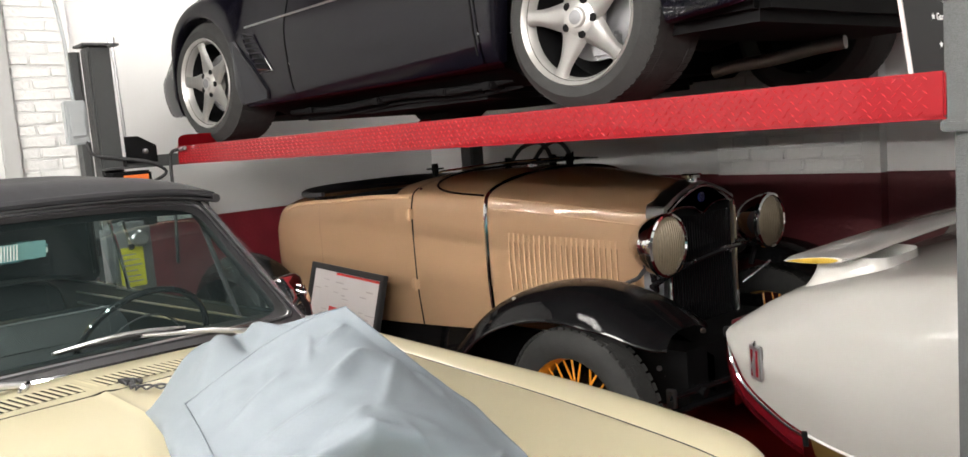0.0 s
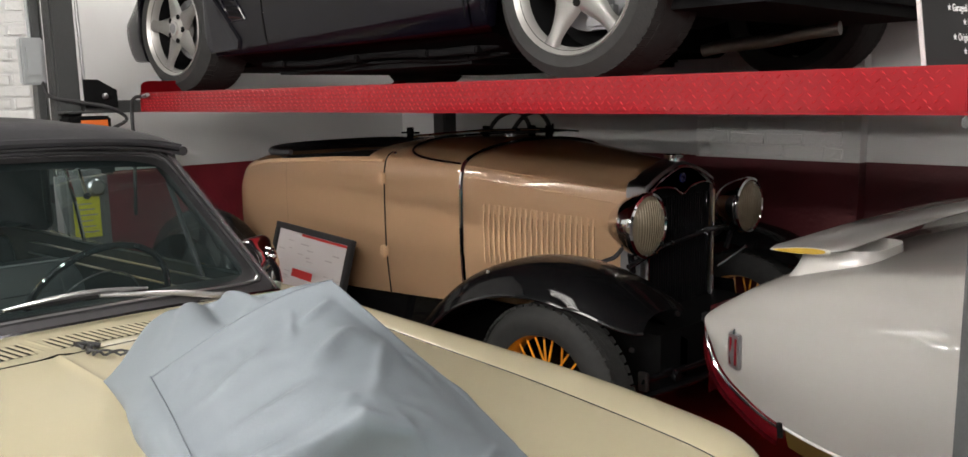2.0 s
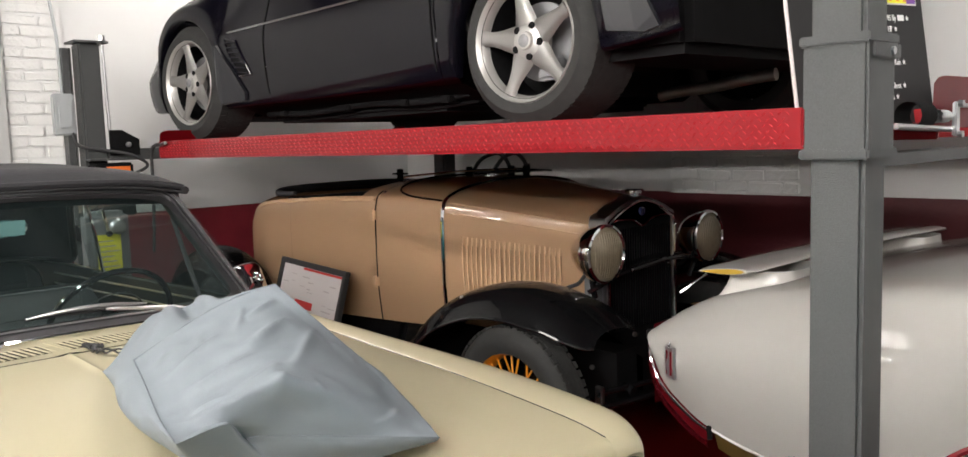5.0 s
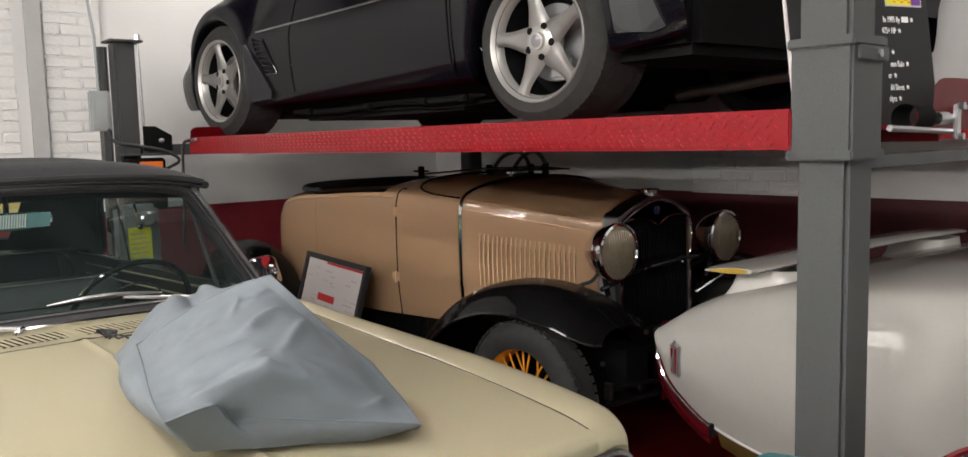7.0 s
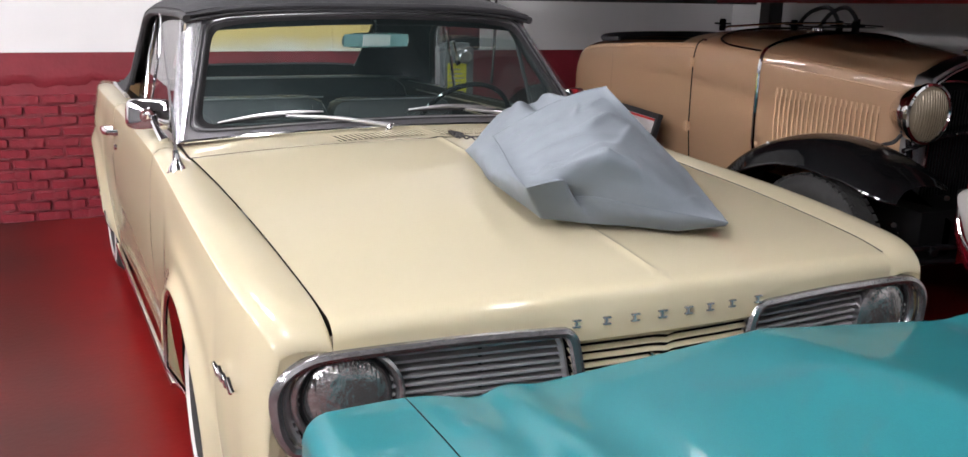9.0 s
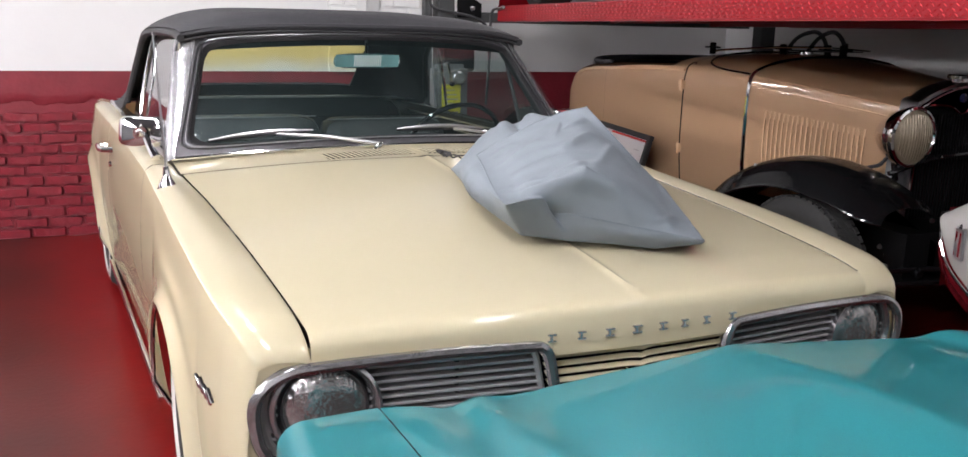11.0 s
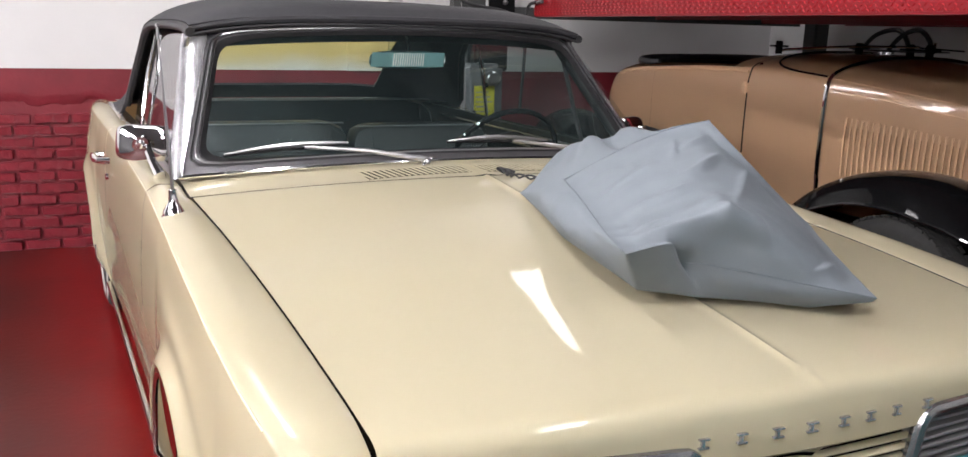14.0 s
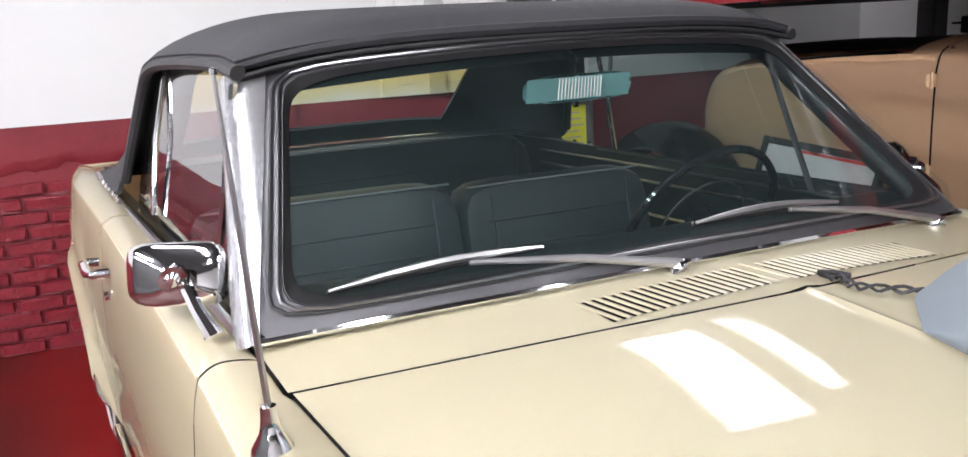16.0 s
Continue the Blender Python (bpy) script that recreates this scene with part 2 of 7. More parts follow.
def add_relief(m, scale, stretch, strength, distance, distortion=1.2, detail=3.0):
    """Broad soft wrinkles under a material's fine relief."""
    nt = m.node_tree
    b = nt.nodes["Principled BSDF"]
    tc = nt.nodes.new("ShaderNodeTexCoord")
    mp = nt.nodes.new("ShaderNodeMapping")
    mp.inputs["Scale"].default_value = stretch
    mp.inputs["Rotation"].default_value = (0.3, 0.2, 0.7)
    n = nt.nodes.new("ShaderNodeTexNoise")
    n.inputs["Scale"].default_value, n.inputs["Detail"].default_value = scale, detail
    n.inputs["Distortion"].default_value = distortion
    bp = nt.nodes.new("ShaderNodeBump")
    bp.inputs["Strength"].default_value, bp.inputs["Distance"].default_value = strength, distance
    nt.links.new(tc.outputs["Object"], mp.inputs[0])
    nt.links.new(mp.outputs[0], n.inputs["Vector"])
    nt.links.new(n.outputs["Fac"], bp.inputs["Height"])
    if b.inputs["Normal"].links:
        fine = b.inputs["Normal"].links[0].from_node
        nt.links.new(bp.outputs[0], fine.inputs["Normal"])
    else:
        nt.links.new(bp.outputs[0], b.inputs["Normal"])


add_relief(FABRIC, 5.0, (1.0, 2.2, 1.4), 0.22, 0.035, 0.3, 0.6)
add_relief(VINYL, 5.0, (1.0, 1.6, 1.0), 0.25, 0.02)
add_relief(LEATHER, 9.0, (1.0, 1.5, 1.0), 0.12, 0.01)


def floor_mat():
    m = mat("red_floor_paint", (0.15, 0.006, 0.006), 0.30, coat=0.0, scale=9, vary=0.14, bump=0.06, bump_scale=38, vary2=0.0)
    nt = m.node_tree
    b = nt.nodes["Principled BSDF"]
    old = b.inputs["Base Color"].links[0].from_socket
    tc = nt.nodes.new("ShaderNodeTexCoord")
    n = nt.nodes.new("ShaderNodeTexNoise")
    n.inputs["Scale"].default_value, n.inputs["Detail"].default_value = 1.1, 7
    nt.links.new(tc.outputs["Object"], n.inputs["Vector"])
    r = nt.nodes.new("ShaderNodeValToRGB")
    r.color_ramp.elements[0].position, r.color_ramp.elements[1].position = 0.36, 0.98
    # a darker lane with a soft edge runs beside the parked convertible
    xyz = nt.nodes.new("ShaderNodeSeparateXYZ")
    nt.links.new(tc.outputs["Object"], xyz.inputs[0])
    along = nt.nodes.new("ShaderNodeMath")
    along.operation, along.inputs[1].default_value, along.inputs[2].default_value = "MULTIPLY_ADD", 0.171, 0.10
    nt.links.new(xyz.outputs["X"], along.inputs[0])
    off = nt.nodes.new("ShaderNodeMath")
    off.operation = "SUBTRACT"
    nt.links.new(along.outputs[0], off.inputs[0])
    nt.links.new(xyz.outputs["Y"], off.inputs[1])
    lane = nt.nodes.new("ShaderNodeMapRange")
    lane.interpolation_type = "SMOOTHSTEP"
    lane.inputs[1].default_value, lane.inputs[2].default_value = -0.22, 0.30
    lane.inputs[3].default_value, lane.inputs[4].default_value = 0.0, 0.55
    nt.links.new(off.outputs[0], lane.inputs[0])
    dark_amount = nt.nodes.new("ShaderNodeMath")
    dark_amount.operation, dark_amount.inputs[1].default_value = "MULTIPLY_ADD", 0.7
    nt.links.new(n.outputs["Fac"], dark_amount.inputs[0])
    nt.links.new(lane.outputs[0], dark_amount.inputs[2])
    nt.links.new(dark_amount.outputs[0], r.inputs[0])
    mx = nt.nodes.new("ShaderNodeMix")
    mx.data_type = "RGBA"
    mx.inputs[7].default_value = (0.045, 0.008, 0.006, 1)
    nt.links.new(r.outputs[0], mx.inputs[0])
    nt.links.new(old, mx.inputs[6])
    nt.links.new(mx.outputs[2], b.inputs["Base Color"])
    b.inputs["Specular IOR Level"].default_value = 0.18
    return m


FLOOR = floor_mat()


# mesh helpers
def to_mesh(name, bm, material, smooth=True, sharp=38):
    me = bpy.data.meshes.new(name)
    bmesh.ops.recalc_face_normals(bm, faces=bm.faces)
    bm.to_mesh(me)
    bm.free()
    me.materials.append(material)
    if smooth:
        me.shade_smooth()
        me.set_sharp_from_angle(angle=radians(sharp))
    return me


def thing(name, x, y, z, label, category, group="", kind=""):
    ob = new(name)
    ob.empty_display_size = 0.1
    ob.matrix_world = pose(x, y, z)
    return tagged(ob, label, category, group, kind)


def part(name, bm, material, parent, label="", smooth=True):
    ob = new(name, to_mesh(name, bm, material, smooth))
    ob.parent = parent
    inv = Matrix.Identity(4)
    p = parent
    while p:
        inv = inv @ Matrix.Identity(4) if p.type == "MESH" else p.matrix_basis.inverted() @ inv
        p = p.parent
    ob.matrix_parent_inverse = inv if parent.type == "EMPTY" else Matrix.Identity(4)
    return tagged(ob, label)


def single(name, bm, material, label, category, group="", kind="", smooth=True):
    return tagged(new(name, to_mesh(name, bm, material, smooth)), label, category, group, kind)


def box(bm, x0, x1, y0, y1, z0, z1, m=None, bevel=0.0):
    vs = [bm.verts.new((x, y, z)) for x in (x0, x1) for y in (y0, y1) for z in (z0, z1)]
    fs = [bm.faces.new([vs[i] for i in f]) for f in ((0, 1, 3, 2), (4, 6, 7, 5), (0, 4, 5, 1), (2, 3, 7, 6), (0, 2, 6, 4), (1, 5, 7, 3))]
    if bevel:
        es = {e for f in fs for e in f.edges}
        r = bmesh.ops.bevel(bm, geom=list(es), offset=bevel, segments=2, affect="EDGES")
        vs = list({v for f in r["faces"] for v in f.verts} | {v for v in vs if v.is_valid})
    if m is not None:
        for v in vs:
            v.co = m @ v.co
    return bm


def Box(*a, **k):
    return box(bmesh.new(), *a, **k)


def sheet(fn, nu, nv, thick=0.0, bm=None, close_u=False):
    """A surface fn(u, v), u and v from 0 to 1, with thickness."""
    bm = bm or bmesh.new()
    old = set(bm.faces)
    rows = [[bm.verts.new(fn(i / nu, j / nv)) for j in range(nv + 1)] for i in range(nu if close_u else nu + 1)]
    if close_u:
        rows.append(rows[0])
    for a, b in zip(rows, rows[1:]):
        for j in range(nv):
            q = [a[j], a[j + 1], b[j + 1], b[j]]
            if len({tuple(round(c, 6) for c in v.co) for v in q}) > 2:
                bm.faces.new(q)
    if thick:
        bmesh.ops.solidify(bm, geom=[f for f in bm.faces if f not in old], thickness=thick)
    return bm


def tube(path, r, n=8, bm=None, closed=False, ends=True):
    """A round bar along a list of points; r is one radius or one for each point."""
    bm = bm or bmesh.new()
    pts = [Vector(p) for p in path]
    rs = r if isinstance(r, (list, tuple)) else [r] * len(pts)
    rings, k = [], len(pts)
    side = None
    for i, p in enumerate(pts):
        a = pts[(i - 1) % k] if closed or i else p
        b = pts[(i + 1) % k] if closed or i < k - 1 else p
        d = (b - a).normalized()
        if side is None:
            side = d.cross(Vector((0, 0, 1)))
            if side.length < 1e-3:
                side = d.cross(Vector((1, 0, 0)))
        side = (side - d * side.dot(d)).normalized()
        up = d.cross(side)
        rings.append([bm.verts.new(p + rs[i] * (math.cos(t) * side + math.sin(t) * up)) for t in (2 * math.pi * j / n for j in range(n))])
    pairs = list(zip(rings, rings[1:])) + ([(rings[-1], rings[0])] if closed else [])
    for a, b in pairs:
        for j in range(n):
            bm.faces.new((a[j], a[(j + 1) % n], b[(j + 1) % n], b[j]))
    if ends and not closed:
        bm.faces.new(rings[0])
        bm.faces.new(list(reversed(rings[-1])))
    return bm


def frame_axes(axis):
    a = Vector(axis).normalized()
    s = a.cross(Vector((0, 0, 1)))
    if s.length < 1e-3:
        s = a.cross(Vector((0, 1, 0)))
    s.normalize()
    return a, s, s.cross(a)


def lathe(profile, centre, axis, n=32, bm=None):
    """Profile of (distance along the axis, radius) turned round the axis at centre."""
    bm = bm or bmesh.new()
    a, s, u = frame_axes(axis)
    c = Vector(centre)
    rings = []
    for d, r in profile:
        if r < 1e-5:
            rings.append([bm.verts.new(c + a * d)])
        else:
            rings.append([bm.verts.new(c + a * d + r * (math.cos(t) * s + math.sin(t) * u)) for t in (2 * math.pi * j / n for j in range(n))])
    for p, q in zip(rings, rings[1:]):
        for j in range(n):
            k = (j + 1) % n
            if len(p) == 1 and len(q) > 1:
                bm.faces.new((p[0], q[j], q[k]))
            elif len(q) == 1 and len(p) > 1:
                bm.faces.new((p[j], p[k], q[0]))
            elif len(p) > 1:
                bm.faces.new((p[j], p[k], q[k], q[j]))
    return bm


def interp(x, table):
    """Smooth reading of a table of (x, value), x rising."""
    if x <= table[0][0]:
        return table[0][1]
    for i, ((a, va), (b, vb)) in enumerate(zip(table, table[1:])):
        if x <= b:
            t = (x - a) / (b - a)
            m0 = (vb - table[i - 1][1]) / (b - table[i - 1][0]) if i else (vb - va) / (b - a)
            m1 = (table[i + 2][1] - va) / (table[i + 2][0] - a) if i + 2 < len(table) else (vb - va) / (b - a)
            h = b - a
            return (2 * t**3 - 3 * t**2 + 1) * va + (t**3 - 2 * t**2 + t) * h * m0 + (3 * t**2 - 2 * t**3) * vb + (t**3 - t**2) * h * m1
    return table[-1][1]


def lerp(a, b, t):
    return a + (b - a) * t


def mapped(bm, fn):
    for v in bm.verts:
        v.co = fn(v.co)
    return bm


def poly(points, t):
    """The point at t (0 to 1) along a broken line, by equal steps of its pieces."""
    k = min(int(t * (len(points) - 1)), len(points) - 2)
    f = t * (len(points) - 1) - k
    return tuple(lerp(a, b, f) for a, b in zip(points[k], points[k + 1]))


def spline(points, t):
    """A smooth curve through points, t from 0 to 1."""
    n = len(points) - 1
    k = min(int(t * n), n - 1)
    f = t * n - k
    p0, p1, p2, p3 = (Vector(points[max(0, min(n, i))]) for i in (k - 1, k, k + 1, k + 2))
    return 0.5 * (2 * p1 + (p2 - p0) * f + (2 * p0 - 5 * p1 + 4 * p2 - p3) * f * f + (3 * p1 - p0 - 3 * p2 + p3) * f**3)


def curve_points(points, n):
    return [spline(points, i / n) for i in range(n + 1)]


# the setting
WALL_TOP, SPLIT = CEIL, 1.06
single("floor", Box(-5.4, 6.5, LEFT_Y, 4.6, -0.1, 0), FLOOR, "glossy red painted concrete floor with dark scuffed stains and a darker lane", "floor", kind="structure", smooth=False)
wall = single("wall_back", Box(BACK_X - 0.2, BACK_X, LEFT_Y, 4.6, SPLIT, WALL_TOP), WALLWHITE, "smooth white painted upper wall", "wall", kind="structure", smooth=False)
wall_low = single("wall_back_lower", Box(BACK_X - 0.2, BACK_X - 0.006, LEFT_Y, 4.6, 0, SPLIT), MAROON, "dark red painted brick lower wall", "wall", kind="structure", smooth=False)
single("wall_side", Box(BACK_X, 6.5, SIDE_Y, SIDE_Y + 0.2, SPLIT + 0.06, WALL_TOP), WALLWHITE, "white painted side wall behind the lift", "wall", kind="structure", smooth=False)
single("wall_side_lower", Box(BACK_X, 6.5, SIDE_Y, SIDE_Y + 0.2, 0, SPLIT + 0.06), SHADED_MAROON, "dark red painted lower side wall, shade added to its colour", "wall", kind="structure", smooth=False)
single("wall_front", Box(6.5, 6.7, LEFT_Y, 4.6, 1.06, WALL_TOP), WALLWHITE, "plain white wall closing the garage", "wall", kind="structure", smooth=False)
single("wall_left_lower", Box(BACK_X, 6.5, LEFT_Y - 0.2, LEFT_Y, 0, 1.06), UNSEEN_DARK, "unseen lower wall, dark to dim reflections", "wall", kind="structure", smooth=False)
single("wall_front_lower", Box(6.49, 6.7, LEFT_Y, 4.6, 0, 1.06), UNSEEN_DARK, "unseen lower wall, dark to dim reflections", "wall", kind="structure", smooth=False)
single("wall_left", Box(BACK_X, 6.5, LEFT_Y - 0.2, LEFT_Y, 1.06, WALL_TOP), UNSEEN_GREY, "unseen wall closing the garage, dark to dim reflections", "wall", kind="structure", smooth=False)
single("ceiling", Box(-5.4, 6.7, LEFT_Y - 0.2, 4.6, CEIL, CEIL + 0.15), CEILING, "dark painted ceiling", "ceiling", kind="structure", smooth=False)


def ceiling_light(x, y, lx, ly, lit, deep=0.10):
    t = thing("ceiling_light", x, y, CEIL, "unseen white ceiling strip light, switched on", "ceiling light", "ceiling lights")
    part("frame", Box(x - lx / 2 - 0.02, x + lx / 2 + 0.02, y - ly / 2 - 0.01, y + ly / 2 + 0.01, CEIL - 0.05, CEIL), WALLWHITE, t, smooth=False)
    part("diffuser", Box(x - lx / 2, x + lx / 2, y - ly / 2, y + ly / 2, CEIL - 0.05 - deep, CEIL - 0.05), lit, t, "glowing white diffuser", smooth=False)


ceiling_light(-4.19, 2.43, 1.16, 0.62, FAINT_BULB, 0.025)
ceiling_light(-4.35, 3.17, 1.10, 0.24, FAINT_BULB, 0.025)
# the two lamps at x 0.6 and 0.8 are added to brighten the hood
for lx, ly, lit in ((-3.3, -0.8, SOFT_BULB), (-1.7, -0.8, BULB), (0.6, -0.8, BULB), (0.8, 1.2, BULB)):
    ceiling_light(lx, ly, 1.2, 0.20, lit)
# two added rows out of view, lighting the roadster's side from low down
for ly in (-3.4, -6.0):
    for lx in (-2.6, 0.4, 3.4):
        ceiling_light(lx, ly, 2.4, 0.16, LOW_BULB, 0.14)
# another unseen lamp, added to brighten the roadster and white car
ceiling_light(1.6, 2.6, 1.2, 0.2, FAINT_BULB)


# wheels
def tyre_profile(r, w, rim):
    return [(-w / 2 + 0.012, rim - 0.012), (-w / 2, rim + 0.01), (-w / 2 - 0.006, (r + rim) / 2), (-w / 2 + 0.004, r - 0.03), (-w / 2 + 0.03, r - 0.004), (0, r),
            (w / 2 - 0.03, r - 0.004), (w / 2 - 0.004, r - 0.03), (w / 2 + 0.006, (r + rim) / 2), (w / 2, rim + 0.01), (w / 2 - 0.012, rim - 0.012)]


def tread(bm, c, s, r, w, n=56):
    """Raised tread blocks round a tyre whose axle runs along y."""
    for k in range(n):
        for j in range(-2, 3):
            a = 2 * math.pi * (k + 0.25 * (j % 2)) / n
            m = Matrix.Translation(c) @ Matrix.Rotation(a, 4, "Y")
            h = 0.0016
            box(bm, -r * math.pi / n * 0.72, r * math.pi / n * 0.72, (j - 0.42) * w / 6.2, (j + 0.42) * w / 6.2, r - 0.008, r + h, m)
    return bm


def plain_wheel(parent, fn, X, Y, Z, s, r, w, rim, white=True):
    c = (X, Y, Z)
    wheel = part("wheel", mapped(lathe([(w / 2 - 0.03, rim), (w / 2 - 0.05, rim * 0.9), (w / 2 - 0.045, rim * 0.72), (w / 2 - 0.02, rim * 0.6), (w / 2 - 0.01, rim * 0.3), (w / 2, 0)], c, (0, s, 0), 40), fn), CHROME, parent, "chrome wheel cover")
    part("tyre", mapped(lathe(tyre_profile(r, w, rim), c, (0, s, 0), 48), fn), RUBBER, wheel)
    if white:
        part("whitewall", mapped(lathe([(w / 2 + 0.002, rim + 0.03), (w / 2 + 0.009, rim + 0.045), (w / 2 + 0.009, rim + 0.06), (w / 2 + 0.004, rim + 0.07)], c, (0, s, 0), 48), fn), WHITE, wheel, "thin white tyre stripe")


# ---- the cream convertible: X ahead of its nose, Y to its left, Z up
def pl(p):
    X, Y, z = p[0], p[1], p[2]
    if X < -1.3:
        # the cabin above the belt sits a little to the left and is turned a little
        k = min(1.0, max(0.0, (z - 0.97) / 0.37)) * min(1.0, max(0.0, (X + 2.9) / 1.0))
        X, Y = X - 0.125 * k * Y, Y + 0.042 * k
    return Vector((-0.65 + 0.972 * X - 0.012 * Y, 0.83 + 0.114 * X + Y, z))


def nose(p):
    k = min(1.0, max(0.0, (p[0] + 0.6) / 0.6))
    return pl((p[0] - 0.068 * k * (abs(p[1]) / 0.8) ** 1.6, p[1], p[2]))


def cpart(name, bm, material, parent, label="", smooth=True, fn=pl):
    return part(name, mapped(bm, fn), material, parent, label, smooth)


SEAM = [(-1.3, 0.72), (-0.9, 0.70), (-0.5, 0.685), (-0.1, 0.670), (0.02, 0.662)]
HOODC = [(-1.47, 0.994), (-1.3, 0.980), (-1.1, 0.966), (-0.6, 0.912), (-0.2, 0.860), (-0.06, 0.838), (0.02, 0.824)]
HOODS = [(-1.47, 0.936), (-1.3, 0.922), (-1.0, 0.901), (-0.5, 0.868), (-0.15, 0.835), (-0.04, 0.817), (0.02, 0.800)]


def seam_at(X, Y):
    """Half width of the hood at X, on the side of Y; the nose stands a little to the right."""
    return interp(X, SEAM) - math.copysign(0.022, Y) * min(1.0, max(0.0, X + 1.0))


def hood_z(X, Y):
    h = seam_at(X, Y)
    s = min(1.0, abs(Y) / h)
    return lerp(interp(X, HOODC), interp(X, HOODS), s**2.2) + 0.0042 * math.exp(-(Y / 0.0075) ** 2)


car = thing("convertible_car", *pl((-2.2, 0, 0)), "pale cream sixties convertible with its black soft top raised", "car")


def hood_rear(Y):
    return -1.158 - 0.136 * (Y / 0.72) ** 2


def hood_fn(u, v):
    if u < 0.8:
        Y = lerp(-0.72, 0.72, v)
        X = lerp(hood_rear(Y), -0.04, u / 0.8)
        Y *= (seam_at(X, Y) - 0.002) / 0.72
        return (X, Y, hood_z(X, Y))
    a = (u - 0.8) / 0.2
    Y = lerp(-seam_at(-0.04, -1) + 0.002, seam_at(-0.04, 1) - 0.002, v)
    z0 = hood_z(-0.04, Y)
    zb = 0.728 + 0.032 * min(1, max(0, (abs(Y) - 0.21) / 0.05))
    q = [(-0.04, z0), (-0.018, z0 - 0.006), (-0.004, z0 - 0.020), (0.002, lerp(z0, zb, 0.55)), (-0.001, zb), (-0.02, zb - 0.004)]
    p = spline([(b, 0, c) for b, c in q], a)
    return (p[0], Y, p[2])


hood = cpart("hood", sheet(hood_fn, 46, 160, 0.01), CREAM, car, fn=nose)
cpart("hood_gap", tube([(X, seam_at(X, 1) + 0.0005, hood_z(X, seam_at(X, 1)) + 0.0010) for X in [lerp(-1.27, -0.03, i / 40) for i in range(41)]], 0.0013, 5), SEAL, hood, "dark gap beside the hood", fn=nose)
for i in range(8):
    # plain upright marks, each a stem between two feet
    Y = (-0.218, -0.153, -0.089, -0.026, 0.037, 0.092, 0.150, 0.221)[i]
    w = (0.009, 0.009, 0.010, 0.011, 0.010, 0.009, 0.009, 0.010)[i]
    bm = Box(0.0, 0.007, Y - w, Y + w, 0.7610, 0.7645, bevel=0.001)
    box(bm, 0.0, 0.007, Y - w * 0.5, Y + w * 0.1, 0.7645, 0.7745, bevel=0.001)
    box(bm, 0.0, 0.007, Y - w, Y + w, 0.7745, 0.7780, bevel=0.001)
    cpart("nameplate_bar", bm, LETTER, hood, "small chrome bars across the hood lip", fn=nose)

WIDE = [(-4.42, 0.74), (-3.9, 0.81), (-3.4, 0.852), (-2.9, 0.846), (-2.5, 0.838), (-1.4, 0.838), (-0.7, 0.845), (-0.25, 0.838), (0.03, 0.815)]
BELT = [(-4.42, 0.885), (-3.9, 0.945), (-3.4, 0.965), (-2.9, 0.955), (-2.4, 0.945), (-1.4, 0.930), (-1.3, 0.922), (-1.0, 0.901), (-0.5, 0.868), (-0.15, 0.835), (-0.04, 0.817), (0.05, 0.797)]
AXLES = (-0.72, -3.42)


def lower(X):
    z = 0.23
    for a in AXLES:
        d = abs(X - a)
        if d < 0.385:
            z = max(z, 0.30 + math.sqrt(0.385**2 - d * d) * 0.98)
    return z


def side_section(X, v, s):
    w = interp(X, WIDE)
    zb = interp(X, BELT)
    ys = seam_at(X, s) + 0.002 if X > -1.3 else 0.728
    w -= s * 0.010 * min(1.0, max(0.0, X + 1.0))
    lo = lower(X)
    zr = zb + 0.006
    f = 0.036 * max(0, min(1, (lo - 0.24) / 0.1))
    q = [(ys, zb - 0.014), (ys + 0.003, zb), (lerp(ys, w, 0.45), zr), (w - 0.034, zr - 0.012), (w - 0.024, zr - 0.03), (w - 0.012, zr - 0.10),
         (w, lerp(zr - 0.1, lo, 0.3)), (w - 0.006 + f * 0.35, lerp(zr - 0.1, lo, 0.62)), (w - 0.030 + f * 1.6, lo + 0.012), (w - 0.040 + f * 1.6, lo)]
    p = spline([(0, a, b) for a, b in q], v)
    return (X, s * p[1], p[2])


def fender_front(X, v, s):
    p = side_section(X, v, s)
    if X > -0.11:
        a = (X + 0.11) / 0.11
        k = 1 - math.sqrt(max(0, 1 - a * a))
        p = (X, p[1] - s * 0.022 * k * max(0, min(1, (v - 0.1) / 0.3)), p[2] - 0.050 * k * max(0, min(1, (p[2] - 0.55) / 0.15)))
    return p


